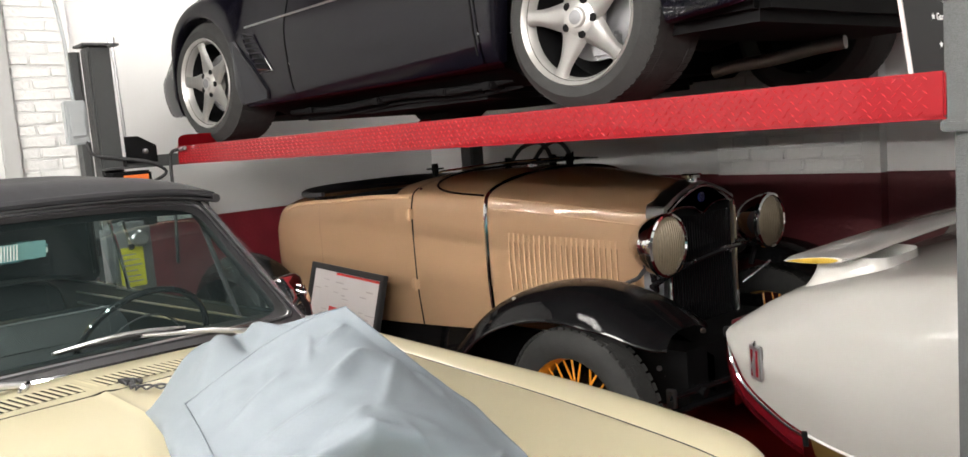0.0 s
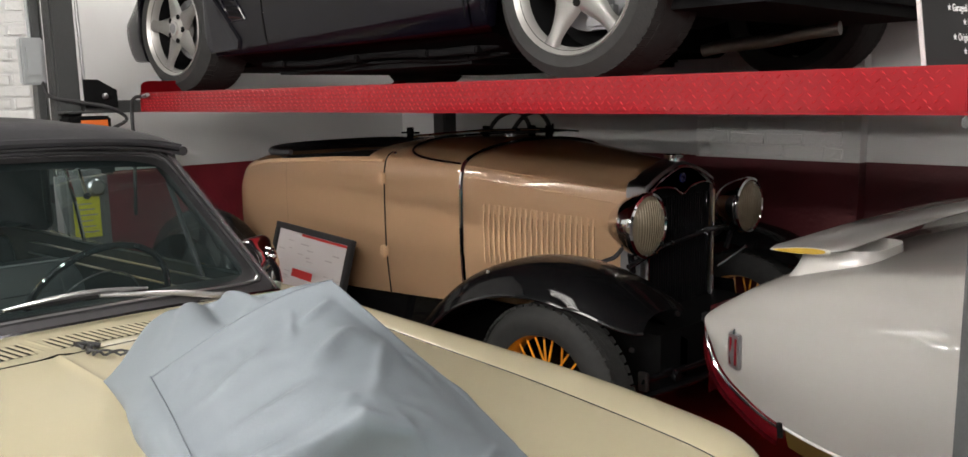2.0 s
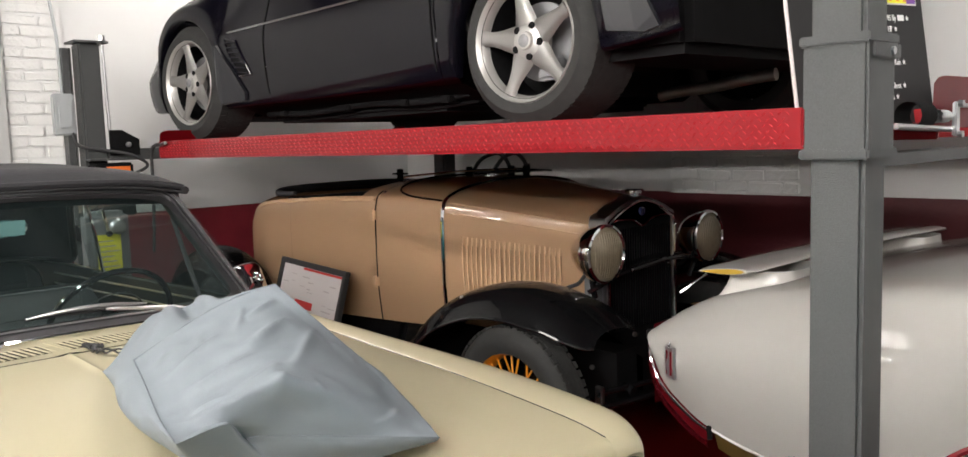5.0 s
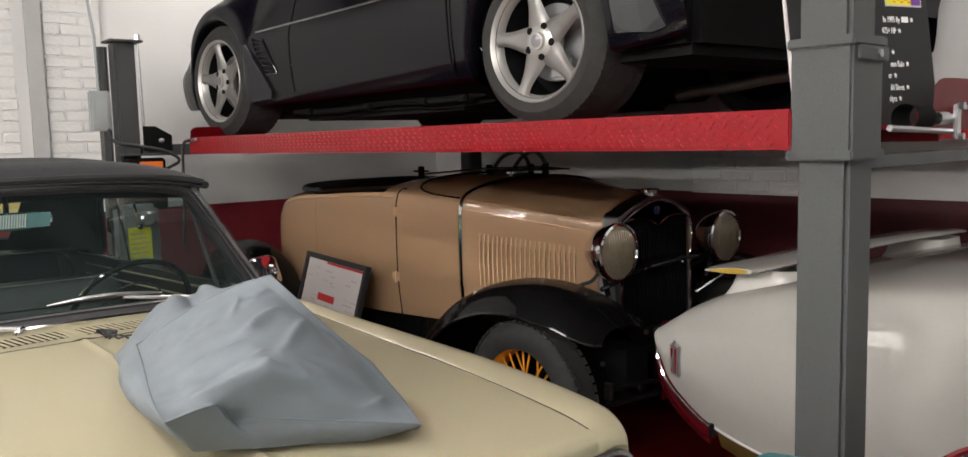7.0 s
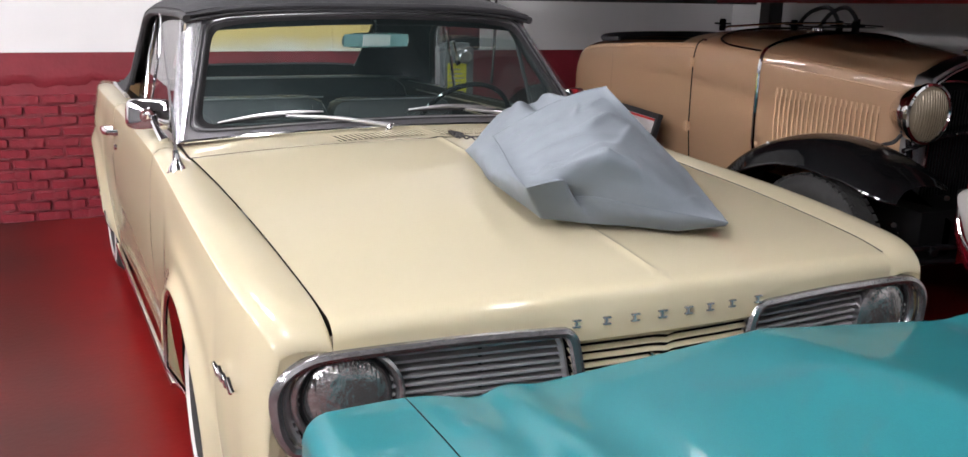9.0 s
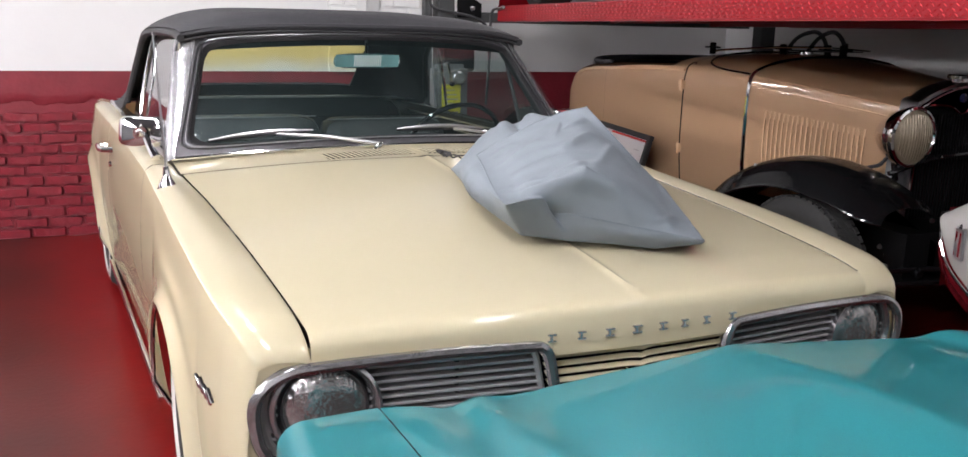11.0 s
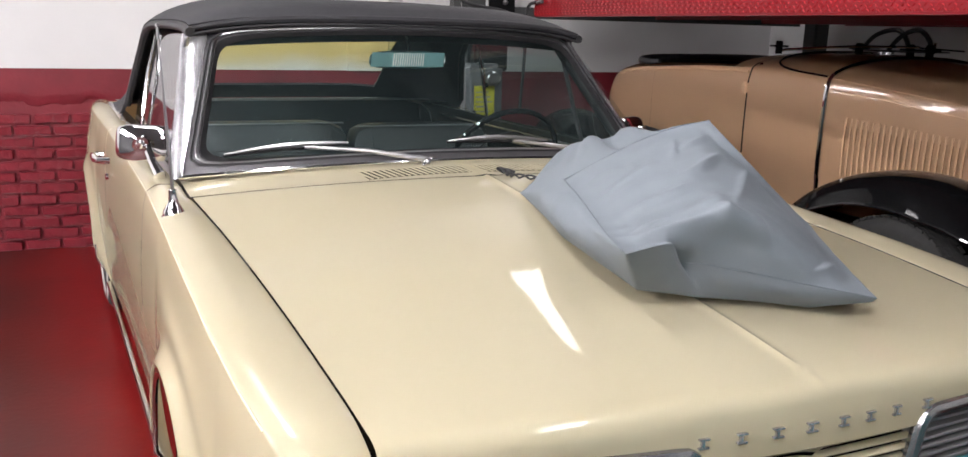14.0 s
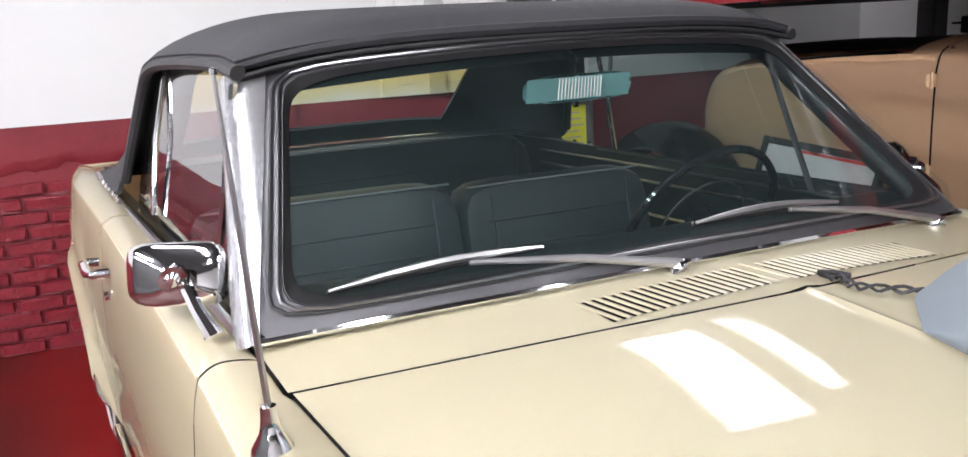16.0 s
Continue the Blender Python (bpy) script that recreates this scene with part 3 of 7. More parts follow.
for s in (-1, 1):
    fender = cpart("fender", sheet(lambda u, v: fender_front(lerp(-1.42, 0.0, 1 - (1 - u) ** 2), v, s), 96, 44, 0.008), CREAM, car, fn=nose)
    door = cpart("door", sheet(lambda u, v: side_section(lerp(-2.62, -1.427, u), v, s), 24, 40, 0.008), CREAM, car)
    quarter = cpart("quarter_panel", sheet(lambda u, v: side_section(lerp(-4.42, -2.627, u), v, s), 64, 40, 0.008), CREAM, car)
    for owner, fn, xa, xb in ((fender, nose, -1.415, -0.10), (door, pl, -2.615, -1.432)):
        pts = [Vector(side_section(lerp(xa, xb, i / 40), 0.40, s)) for i in range(41)]
        cpart("body_crease", tube([(p.x, p.y - s * 0.0008, p.z) for p in pts], 0.0022, 6), CREAM, owner, fn=fn)
    for a, owner, fn in ((AXLES[0], fender, nose), (AXLES[1], quarter, pl)):
        pts = []
        for i in range(25):
            X = a + 0.385 * math.cos(math.pi * i / 24)
            p = side_section(X, 1.0, s)
            pts.append((X, p[1], max(0.24, p[2])))
        cpart("arch_lip", tube(pts, 0.007, 6), CHROME, owner, "thin bright wheel arch moulding", fn=fn)
    liner = bmesh.new()
    sheet(lambda u, v: (AXLES[0] + 0.40 * math.cos(math.pi * u), s * lerp(0.62, 0.812, v), 0.30 + 0.395 * math.sin(math.pi * u)), 24, 3, 0.004, liner)
    sheet(lambda u, v: (AXLES[0] + 0.40 * v * math.cos(math.pi * u), s * 0.62, 0.30 + 0.395 * v * math.sin(math.pi * u)), 24, 3, 0.004, liner)
    cpart("arch_liner", liner, DARK, fender, "dark inner wheel arch")
    # door handle
    hy = s * 0.838
    bm = tube([(-2.57, hy, 0.854), (-2.57, hy + s * 0.03, 0.856), (-2.55, hy + s * 0.036, 0.857), (-2.45, hy + s * 0.036, 0.857), (-2.43, hy + s * 0.03, 0.856), (-2.43, hy - s * 0.01, 0.854)], [0.012, 0.011, 0.012, 0.013, 0.011, 0.012], 8)
    cpart("door_handle", bm, CHROME, door, "chrome door handle")
    cpart("lock_cylinder", lathe([(0, 0.012), (0.008, 0.012), (0.01, 0.008), (0.01, 0)], (-2.47, hy - s * 0.004, 0.79), (0, s, 0), 14), CHROME, door)
    cpart("sill_moulding", tube([(X, s * 0.832, 0.245) for X in (-2.98, -2.4, -1.8, -1.2)], 0.010, 6), CHROME, car, "bright sill moulding")
    for a in AXLES:
        plain_wheel(car, pl, a, s * 0.735, 0.31, s, 0.31, 0.17, 0.19)
# script badge bars behind the front wheel arch nose
bm = bmesh.new()
for k, (X, z, l) in enumerate(((-0.10, 0.66, 0.05), (-0.15, 0.655, 0.04), (-0.20, 0.65, 0.05), (-0.25, 0.645, 0.035))):
    tube([(X, -0.846, z), (X - 0.01, -0.85, z + l * 0.5), (X - 0.025, -0.846, z - 0.01), (X - 0.045, -0.848, z + 0.012)], 0.0045, 6, bm)
cpart("fender_badge", bm, CHROME, car, "chrome script bars on the fender", fn=nose)

cpart("tub", Box(-4.35, -1.45, -0.66, 0.66, 0.2, 0.45), DARK, car)
cpart("engine_bay", Box(-1.4, -0.12, -0.66, 0.66, 0.25, 0.70), DARK, car)
cpart("trunk_lid", sheet(lambda u, v: (lerp(-4.42, -3.475, u), lerp(-0.725, 0.725, v), lerp(0.90, 0.975, u) - 0.02 * abs(2 * v - 1) ** 3), 12, 20, 0.01), CREAM, car)
cpart("tail_panel", sheet(lambda u, v: (-4.42 - 0.03 * math.sin(math.pi * v), lerp(-0.73, 0.73, u), lerp(0.3, 0.895, v)), 20, 8, 0.01), CREAM, car)


def cowl_fn(u, v):
    Y = lerp(-0.722, 0.722, v)
    X = lerp(-1.40 - 0.07 * (Y / 0.72) ** 2, hood_rear(Y) - 0.006, u)
    return (X, Y, hood_z(X, Y))


cowl = cpart("cowl", sheet(cowl_fn, 10, 44, 0.008), CREAM, car)


cpart("vent_recess", sheet(lambda u, v: (lerp(-1.284, -1.200, u), lerp(-0.302, 0.320, v), 0.0012 + (hood_z(lerp(-1.284, -1.200, u), lerp(-0.302, 0.320, v)))), 3, 30, 0.001), DARK, cowl, "dark slots of the cowl vent", smooth=False)
N_SLAT = 38
for i in range(N_SLAT):
    Y = lerp(-0.296, 0.316, i / (N_SLAT - 1))
    bm = sheet(lambda u, v: (lerp(-1.286, -1.198, u), Y + lerp(-0.010, 0.006, u) + (v - 0.5) * 0.0108, hood_z(lerp(-1.286, -1.198, u), Y) + 0.0032 - 0.0016 * (2 * v - 1) ** 4), 3, 4, 0.002)
    cpart("vent_slat", bm, CREAM, cowl)

# front face
def front(p):
    return nose((p[0] - 0.010, p[1] * 0.985, p[2] - 0.030))


for s in (-1, 1):
    path = [(0.245, 0.784), (0.45, 0.788), (0.68, 0.780), (0.755, 0.764), (0.795, 0.725), (0.80, 0.67), (0.785, 0.615), (0.74, 0.592), (0.5, 0.585), (0.25, 0.588), (0.205, 0.60), (0.195, 0.63), (0.21, 0.70), (0.225, 0.765)]
    pts = [spline([(0, s * a, b) for a, b in path + path[:1]], i / 70) for i in range(70)]
    sur = cpart("grille_surround", tube([(p.x + 0.008, p.y, p.z) for p in pts], 0.0125, 8, closed=True), SURROUND, car, "dull bright grille surround", fn=front)
    corner = [(-0.006, s * a * 0.985, b - 0.030) for a, b in ((0.655, 0.795), (0.70, 0.791), (0.757, 0.777), (0.802, 0.735), (0.812, 0.67), (0.797, 0.606))]
    cpart("nacelle", sheet(lambda u, v: Vector(fender_front(0.0, lerp(0.05, 0.72, u), s)).lerp(spline(corner, u), v), 24, 6, 0.005), CREAM, car, "cream headlamp nacelle", fn=nose)
    inner = []
    for p in pts:
        c = Vector((0, s * 0.5, 0.69))
        inner.append(c + (p - c) * 0.93)
    cpart("inner_trim", tube([(-0.012, p.y, p.z) for p in inner], 0.007, 6, closed=True), BAR, sur, fn=front)
    cpart("grille_backing", Box(-0.075, -0.06, min(s * 0.2, s * 0.8), max(s * 0.2, s * 0.8), 0.585, 0.79), DARK, sur, fn=front)
    for k in range(11):
        z = lerp(0.603, 0.765, k / 10)
        y0 = 0.225 + 0.02 * (abs(k - 5) / 5) ** 2
        bm = bmesh.new()
        for a, b in ((y0, 0.585), (0.755, 0.79)):
            ys = sorted((s * a, s * b))
            box(bm, -0.045, -0.008, ys[0], ys[1], z - 0.0028, z + 0.0028, bevel=0.001)
        cpart("grille_bar", bm, BAR, sur, "grey aluminium grille bar", fn=front)
    for yb in (0.40,):
        cpart("grille_brace", Box(-0.05, -0.03, s * yb - 0.004, s * yb + 0.004, 0.59, 0.775), DARK, sur, fn=front)
    hc = (-0.01, s * 0.668, 0.69)
    lamp = cpart("headlamp", lathe([(-0.04, 0.078), (-0.015, 0.083), (0.0, 0.082), (0.012, 0.070), (0.022, 0.045), (0.026, 0)], hc, (1, 0, 0), 36), LENS, car, "round ribbed glass headlamp", fn=front)
    cpart("reflector", lathe([(-0.075, 0.0), (-0.072, 0.025), (-0.058, 0.055), (-0.03, 0.076), (-0.012, 0.082)], hc, (1, 0, 0), 36), REFLECTOR, lamp, "silvered reflector bowl", fn=front)
    cpart("bulb_shield", lathe([(-0.05, 0.016), (-0.022, 0.015), (-0.016, 0.0)], hc, (1, 0, 0), 14), STEEL, lamp, fn=front)
    cpart("retaining_ring", lathe([(-0.045, 0.089), (-0.004, 0.088), (0.004, 0.083), (-0.002, 0.079)], hc, (1, 0, 0), 40), SEAL, lamp, "dark retaining ring", fn=front)
    cpart("bezel", lathe([(-0.05, 0.090), (0.004, 0.0905), (0.016, 0.094), (0.022, 0.099), (0.016, 0.106), (-0.05, 0.108)], hc, (1, 0, 0), 40), SURROUND, lamp, "ribbed bright headlamp bezel", fn=front)
    for k in range(15):
        y = lerp(-0.06, 0.06, k / 14)
        hh = math.sqrt(0.074**2 - y * y)
        cpart("lens_rib", tube([(hc[0] + 0.021 - 0.25 * (y * y + z * z) ** 1.0 * 8, hc[1] + y, hc[2] + z) for z in [lerp(-hh, hh, i / 6) for i in range(7)]], 0.0020, 5), LENS, lamp, fn=front)
for k in range(9):
    z = lerp(0.603, 0.750, k / 8)
    half = 0.198 + 0.030 * k / 8
    cpart("centre_slat", sheet(lambda u, v: (-0.016 + 0.011 * math.sin(math.pi * v) + 0.010 * math.exp(-((u - 0.5) / 0.03) ** 2), lerp(-half, half, u), z - 0.0062 + 0.0124 * v), 24, 5, 0.004), CREAM, car, fn=front)
cpart("centre_backing", Box(-0.05, -0.03, -0.24, 0.24, 0.59, 0.75), DARK, car, fn=front)
emblem = cpart("grille_emblem", tube([(0.014, -0.050, 0.716), (0.020, -0.034, 0.700), (0.024, 0.0, 0.694), (0.020, 0.034, 0.700), (0.014, 0.050, 0.716)], [0.004, 0.006, 0.007, 0.006, 0.004], 8), CHROME, car, "chrome winged shield emblem", fn=front)
for s, col in ((-1, GREY_ALU), (1, MAROON_TRIM)):
    cpart("shield_half", sheet(lambda u, v: (0.016 + 0.008 * (1 - u), s * lerp(0.003, lerp(0.040, 0.020, v), u), lerp(0.697 + 0.014 * u, 0.630, v)), 5, 6, 0.004), col, emblem, fn=front)
cpart("shield_spine", tube([(0.026, 0, 0.695), (0.026, 0, 0.628)], 0.004, 6), CHROME, emblem, fn=front)
cpart("valance", sheet(lambda u, v: (-0.06 + 0.03 * math.sin(math.pi * v), lerp(-0.78, 0.78, u), lerp(0.33, 0.557, v)), 20, 6, 0.008), CREAM, car, fn=nose)


# windscreen
def screen(a, b, out=0.0):
    """The windscreen's surface: a from -1 to 1 across, b from 0 at its foot to 1 at its head."""
    return (lerp(-1.350 - 0.108 * a * a, -1.82 - 0.045 * a * a, b) + 0.8 * out, a * lerp(0.708, 0.628, b) - 0.017 * (1 - b), lerp(0.995 - 0.04 * a * a, 1.342 - 0.026 * a * a, b) + 0.6 * out)


def rounded(t, ax, b0, b1, e):
    c, s = math.cos(t), math.sin(t)
    k = (abs(c) ** e + abs(s) ** e) ** (-1 / e)
    return (ax * c * k, (b0 + b1) / 2 + (b1 - b0) / 2 * s * k)


def ring(i, o, o0, o1, thick, e0=10, e1=14):
    def fn(u, v):
        t = 2 * math.pi * u
        p, q = rounded(t, *i, e0), rounded(t, *o, e1)
        return screen(lerp(p[0], q[0], v), lerp(p[1], q[1], v), lerp(o0, o1, v))
    return sheet(fn, 128, 3, thick, close_u=True)


wframe = cpart("windscreen_frame", ring((0.944, 0.034, 0.950), (1.0, -0.035, 1.01), 0.013, 0.004, 0.012, 14, 24), FRAME_GREY, car, "weathered grey windscreen surround")
cpart("windscreen_seal", ring((0.924, 0.054, 0.932), (0.948, 0.030, 0.954), 0.003, 0.014, 0.008), SEAL, wframe, "black rubber windscreen seal")
for g, o, r in ((0.972, 0.0125, 0.0035), (0.955, 0.015, 0.003)):
    cpart("frame_groove", tube([screen(*rounded(2 * math.pi * i / 120, g, 0.5 - 0.494 * g, 0.5 + 0.494 * g, 18), o) for i in range(120)], r, 5, closed=True), SEAL if g > 0.96 else STEEL, wframe)
ws = cpart("windscreen", sheet(lambda u, v: screen(lerp(-0.94, 0.94, u), lerp(0.05, 0.945, v)), 24, 10), SCREEN_GLASS, car, "blue-green tinted laminated windscreen")
ws.visible_shadow = False
cpart("screen_moulding", tube([screen(a / 12, -0.03, 0.008) for a in range(-12, 13)], 0.006, 6), CHROME, wframe, "bright moulding at the screen foot")
for s in (-1, 1):
    def pillar(u, v, s=s):
        p = screen(s, lerp(-0.03, 1.0, u))
        o = 0.014 + (0.044 if s < 0 else 0.012) * u
        q = [(p[0] + 0.012, p[1] - s * 0.008, p[2] + 0.006), (p[0] + 0.008, p[1] + s * o * 0.5, p[2] + 0.002), (p[0] - 0.006, p[1] + s * o, p[2] - 0.004), (p[0] - 0.034, p[1] + s * (o + 0.003), p[2] - 0.012), (p[0] - 0.055, p[1] + s * (o - 0.01), p[2] - 0.02)]
        return spline(q, v)
    cpart("screen_pillar", sheet(pillar, 12, 10, 0.006), TRIM, wframe, "chrome windscreen pillar")

    def lining(u, v, s=s):
        p = screen(s, lerp(-0.03, 0.98, u))
        return (p[0] - 0.005 - 0.060 * v, p[1] - s * (0.014 + 0.012 * math.sin(math.pi * v)), p[2] - 0.004 - 0.018 * v)
    cpart("pillar_lining", sheet(lining, 12, 6, 0.006), SEAL, wframe, "black pillar lining")

# wipers
def wiper(pivot, tip, mid):
    w = cpart("wiper", lathe([(0, 0.016), (0.018, 0.015), (0.026, 0.009), (0.028, 0)], pivot, (0.35, 0, 1), 14), CHROME, car, "chrome windscreen wiper")
    a = Vector(pivot) + Vector((0.006, 0, 0.02))
    m = Vector(mid)
    cpart("arm", tube([a, a.lerp(m, 0.5) + Vector((0.004, 0, 0.008)), m], [0.008, 0.0065, 0.005], 8), WIPER, w)
    t = Vector(tip)
    far = m + (m - t) * 0.55
    pts = [t.lerp(far, i / 10) + Vector((0.001, 0, 0.010 * math.sin(math.pi * i / 10))) for i in range(11)]
    cpart("blade_bridge", tube(pts, [0.003 + 0.004 * math.sin(math.pi * i / 10) for i in range(11)], 6), WIPER, w)
    cpart("blade_rubber", tube([t.lerp(far, i / 8) + Vector((-0.008, 0, -0.003)) for i in range(9)], 0.004, 6), SEAL, w)


def on_screen(Y, up, out=0.012):
    b = up / 0.36
    return screen((Y + 0.017 * (1 - b)) / lerp(0.708, 0.628, b), b, out)


wiper((-1.317, -0.103, 0.975), on_screen(-0.615, 0.032), on_screen(-0.415, 0.034, 0.018))
wiper((-1.370, 0.533, 0.950), on_screen(-0.018, 0.034), on_screen(0.185, 0.030, 0.018))

# soft top
TOPC = [(-3.46, 0.99), (-3.3, 1.08), (-3.12, 1.20), (-2.95, 1.32), (-2.7, 1.390), (-2.3, 1.417), (-1.98, 1.406), (-1.88, 1.390), (-1.845, 1.362)]
TOPR = [(-3.46, 0.958), (-3.2, 0.965), (-2.95, 0.975), (-2.80, 1.0), (-2.74, 1.12), (-2.66, 1.28), (-2.55, 1.328), (-2.3, 1.342), (-1.95, 1.338), (-1.845, 1.326)]


def roof_point(X, s):
    zr, zc = interp(X, TOPR), interp(X, TOPC)
    y = lerp(0.742, 0.674, max(0, min(1, (zr - 0.96) / 0.32)))
    k = abs(s)
    if s > 0:
        X = X - 0.14 * s * min(1, max(0, (-2.4 - X) / 0.3)) * min(1, max(0, (X + 3.46) / 0.4))
    bow = 0.006 * math.cos((X + 1.9) * 2 * math.pi / 0.42)
    if zr < 1.2:
        drop = zr + (zc - zr) * (1 - k**4.5)
        return (X - 0.03 * (1 - k * k), y * math.copysign(k**0.95, s), drop)
    return (X + 0.03 * (1 - k * k) * max(0, (X + 2.2) / 0.4), y * math.copysign(k, s), zr + (zc - zr) * (1 - k ** lerp(7.5 if s < 0 else 4.6, 4.2, max(0, min(1, (X + 2.25) / 0.35)))) + bow * (1 - k**2))


WINDOW = (-3.34, -2.92, 0.61)


def roof_faces(keep):
    bm = bmesh.new()
    nx, ny = 66, 48
    grid = [[bm.verts.new(roof_point(lerp(-3.46, -1.845, i / nx), 2 * j / ny - 1)) for j in range(ny + 1)] for i in range(nx + 1)]
    for i in range(nx):
        for j in range(ny):
            X, s = lerp(-3.46, -1.845, (i + 0.5) / nx), 2 * (j + 0.5) / ny - 1
            hole = WINDOW[0] < X < WINDOW[1] and abs(s) < WINDOW[2]
            if hole != keep:
                bm.faces.new((grid[i][j], grid[i][j + 1], grid[i + 1][j + 1], grid[i + 1][j]))
    bmesh.ops.delete(bm, geom=[v for v in bm.verts if not v.link_faces], context="VERTS")
    return bm


bm = roof_faces(True)
bmesh.ops.solidify(bm, geom=bm.faces[:], thickness=0.012)
top = cpart("soft_top", bm, VINYL, car, "black vinyl folding soft top")
rw = cpart("rear_window", roof_faces(False), YELLOW_GLASS, top, "yellowed clear plastic rear window")
rw.visible_shadow = False
cpart("header_roll", tube([roof_point(-1.845, s / 10) for s in range(-10, 11)], [0.007 + 0.007 * (1 - abs(s / 10) ** 4) for s in range(-10, 11)], 8), VINYL, top, "padded front edge of the top")
cpart("header_filler", sheet(lambda u, v: Vector(roof_point(-1.85, lerp(-1, 1, u))) + Vector((-0.03, 0, -0.004 - 0.045 * v)), 24, 2, 0.008), VINYL, top)
cpart("header_strip", tube([Vector(roof_point(-1.843, s / 10)) + Vector((0.006, 0, -0.017)) for s in range(-10, 11)], 0.005, 8), SEAL, top)
for s in (-1, 1):
    cpart("side_rail", tube([Vector(roof_point(X, s)) + Vector((0, 0, -0.008)) for X in [lerp(-2.78, -1.83, i / 20) for i in range(21)]], 0.014, 8), SEAL, top, "black rubber side rail")
    for k in range(6):
        X = lerp(-3.25, -2.82, k / 5)
        cpart("snap", lathe([(0, 0.009), (0.004, 0.009), (0.007, 0.004), (0.007, 0)], (X, s * 0.748, 0.972), (0, s * 0.8, 0.6), 10), CHROME, top, "chrome snap fastener")
    cpart("boot_trim", tube([(X, s * 0.745, interp(X, BELT) + 0.008) for X in (-3.4, -3.1, -2.8)], 0.009, 6), STEEL, top)
    # side glass and its bars
    def pane(u, v, s=s):
        X = lerp(-2.72, -1.47, u)
        topz = min(interp(X, TOPR) - 0.01, 0.96 + max(0.0, (-1.42 - X) / 0.44) * 0.36)
        z = lerp(0.945, max(0.95, topz), v)
        return (X, s * lerp(0.712, 0.645, (z - 0.945) / 0.37), z)
    g = cpart("side_window", sheet(pane, 24, 8), SIDE_GLASS, car, "clear side window, wound up")
    g.visible_shadow = False
    cpart("window_bar", tube([(-1.80, -0.70, 0.96), (-1.81, -0.69, 1.11), (-1.83, -0.68, 1.30)] if s < 0 else [(-1.81, 0.69, 0.94), (-1.84, 0.655, 1.11), (-1.865, 0.627, 1.255)], 0.008, 6), CHROME if s < 0 else SEAL, g, "vent window bar")
    cpart("window_bar", tube([(-2.40, s * 0.716, 0.985), (-2.46, s * 0.69, 1.16), (-2.515, s * 0.645, 1.325)] if s < 0 else [(-2.63, 0.722, 0.945), (-2.635, 0.70, 1.12), (-2.64, 0.665, 1.31)], 0.007, 6), CHROME, g, "chrome window divider")
    cpart("window_sill", tube([(X, s * 0.735, 0.95) for X in (-2.75, -2.2, -1.5)], 0.009, 6), STEEL, car, "bright window sill strip")

# antenna on the right fender
ant = cpart("antenna", lathe([(0, 0.026), (0.012, 0.024), (0.03, 0.013), (0.045, 0.010), (0.062, 0.009), (0.066, 0.0)], (-1.164, -0.779, 0.906), (0, 0, 1), 18), CHROME, car, "chrome radio antenna on the fender")
cpart("gasket", lathe([(-0.006, 0.028), (0.001, 0.029), (0.002, 0.02)], (-1.164, -0.779, 0.906), (0, 0, 1), 18), SEAL, ant)
cpart("mast", tube([(-1.164, -0.779, 0.966), (-1.174, -0.784, 1.15), (-1.186, -0.789, 1.335)], [0.0045, 0.0035, 0.0025], 6), STEEL, ant)
cpart("tip", lathe([(-0.005, 0), (-0.003, 0.004), (0.003, 0.004), (0.005, 0)], (-1.186, -0.789, 1.337), (0, 0, 1), 8), CHROME, ant)


def door_mirror(s, X, Y, z, fX, fY, fz):
    head = bmesh.new()
    def shell(u, v):
        a = 2 * math.pi * u
        e = 5.0
        c, n = math.cos(a), math.sin(a)
        k = (abs(c) ** e + abs(n) ** e) ** (-1 / e)
        r = (0.30, 0.62, 0.86, 0.97, 1.0, 0.97)[int(round(v * 5))]
        d = (0.034, 0.026, 0.017, 0.008, -0.006, -0.016)[int(round(v * 5))]
        return (X + d - 0.50 * 0.049 * n * k * r - s * 0.55 * 0.070 * c * k * r, Y + 0.070 * c * k * r, z + 0.049 * n * k * r)
    sheet(shell, 40, 5, 0, head, close_u=True)
    m = cpart("door_mirror", head, CHROME, car, "chrome door mirror on a stalk")
    cpart("boss", lathe([(0.02, 0.014), (0.042, 0.013), (0.048, 0.008), (0.050, 0.0)], (X, Y, z), (1, s * 0.4, 0), 18), CHROME, m)
    cpart("boss_cap", lathe([(0.022, 0.024), (0.036, 0.022), (0.038, 0.013)], (X, Y, z), (1, s * 0.4, 0), 18), CHROME, m)
    cpart("mirror_glass", sheet(lambda u, v: (X - 0.013 - 0.50 * lerp(-0.042, 0.042, v) - s * 0.55 * lerp(-0.062, 0.062, u), Y + lerp(-0.062, 0.062, u), z + lerp(-0.042, 0.042, v)), 2, 2, 0.002), MIRROR, m)
    cpart("stalk", tube([(X + 0.030, Y + 0.003, z - 0.004), (lerp(X, fX, 0.5) + 0.04, lerp(Y, fY, 0.5), lerp(z, fz, 0.5)), (fX + 0.01, fY, fz + 0.012), (fX - 0.01, fY, fz - 0.006)], [0.010, 0.011, 0.015, 0.018], 8), CHROME, m)


door_mirror(-1, -1.668, -0.790, 1.014, -1.525, -0.765, 0.936)
door_mirror(1, -1.645, 0.785, 1.012, -1.545, 0.757, 0.938)

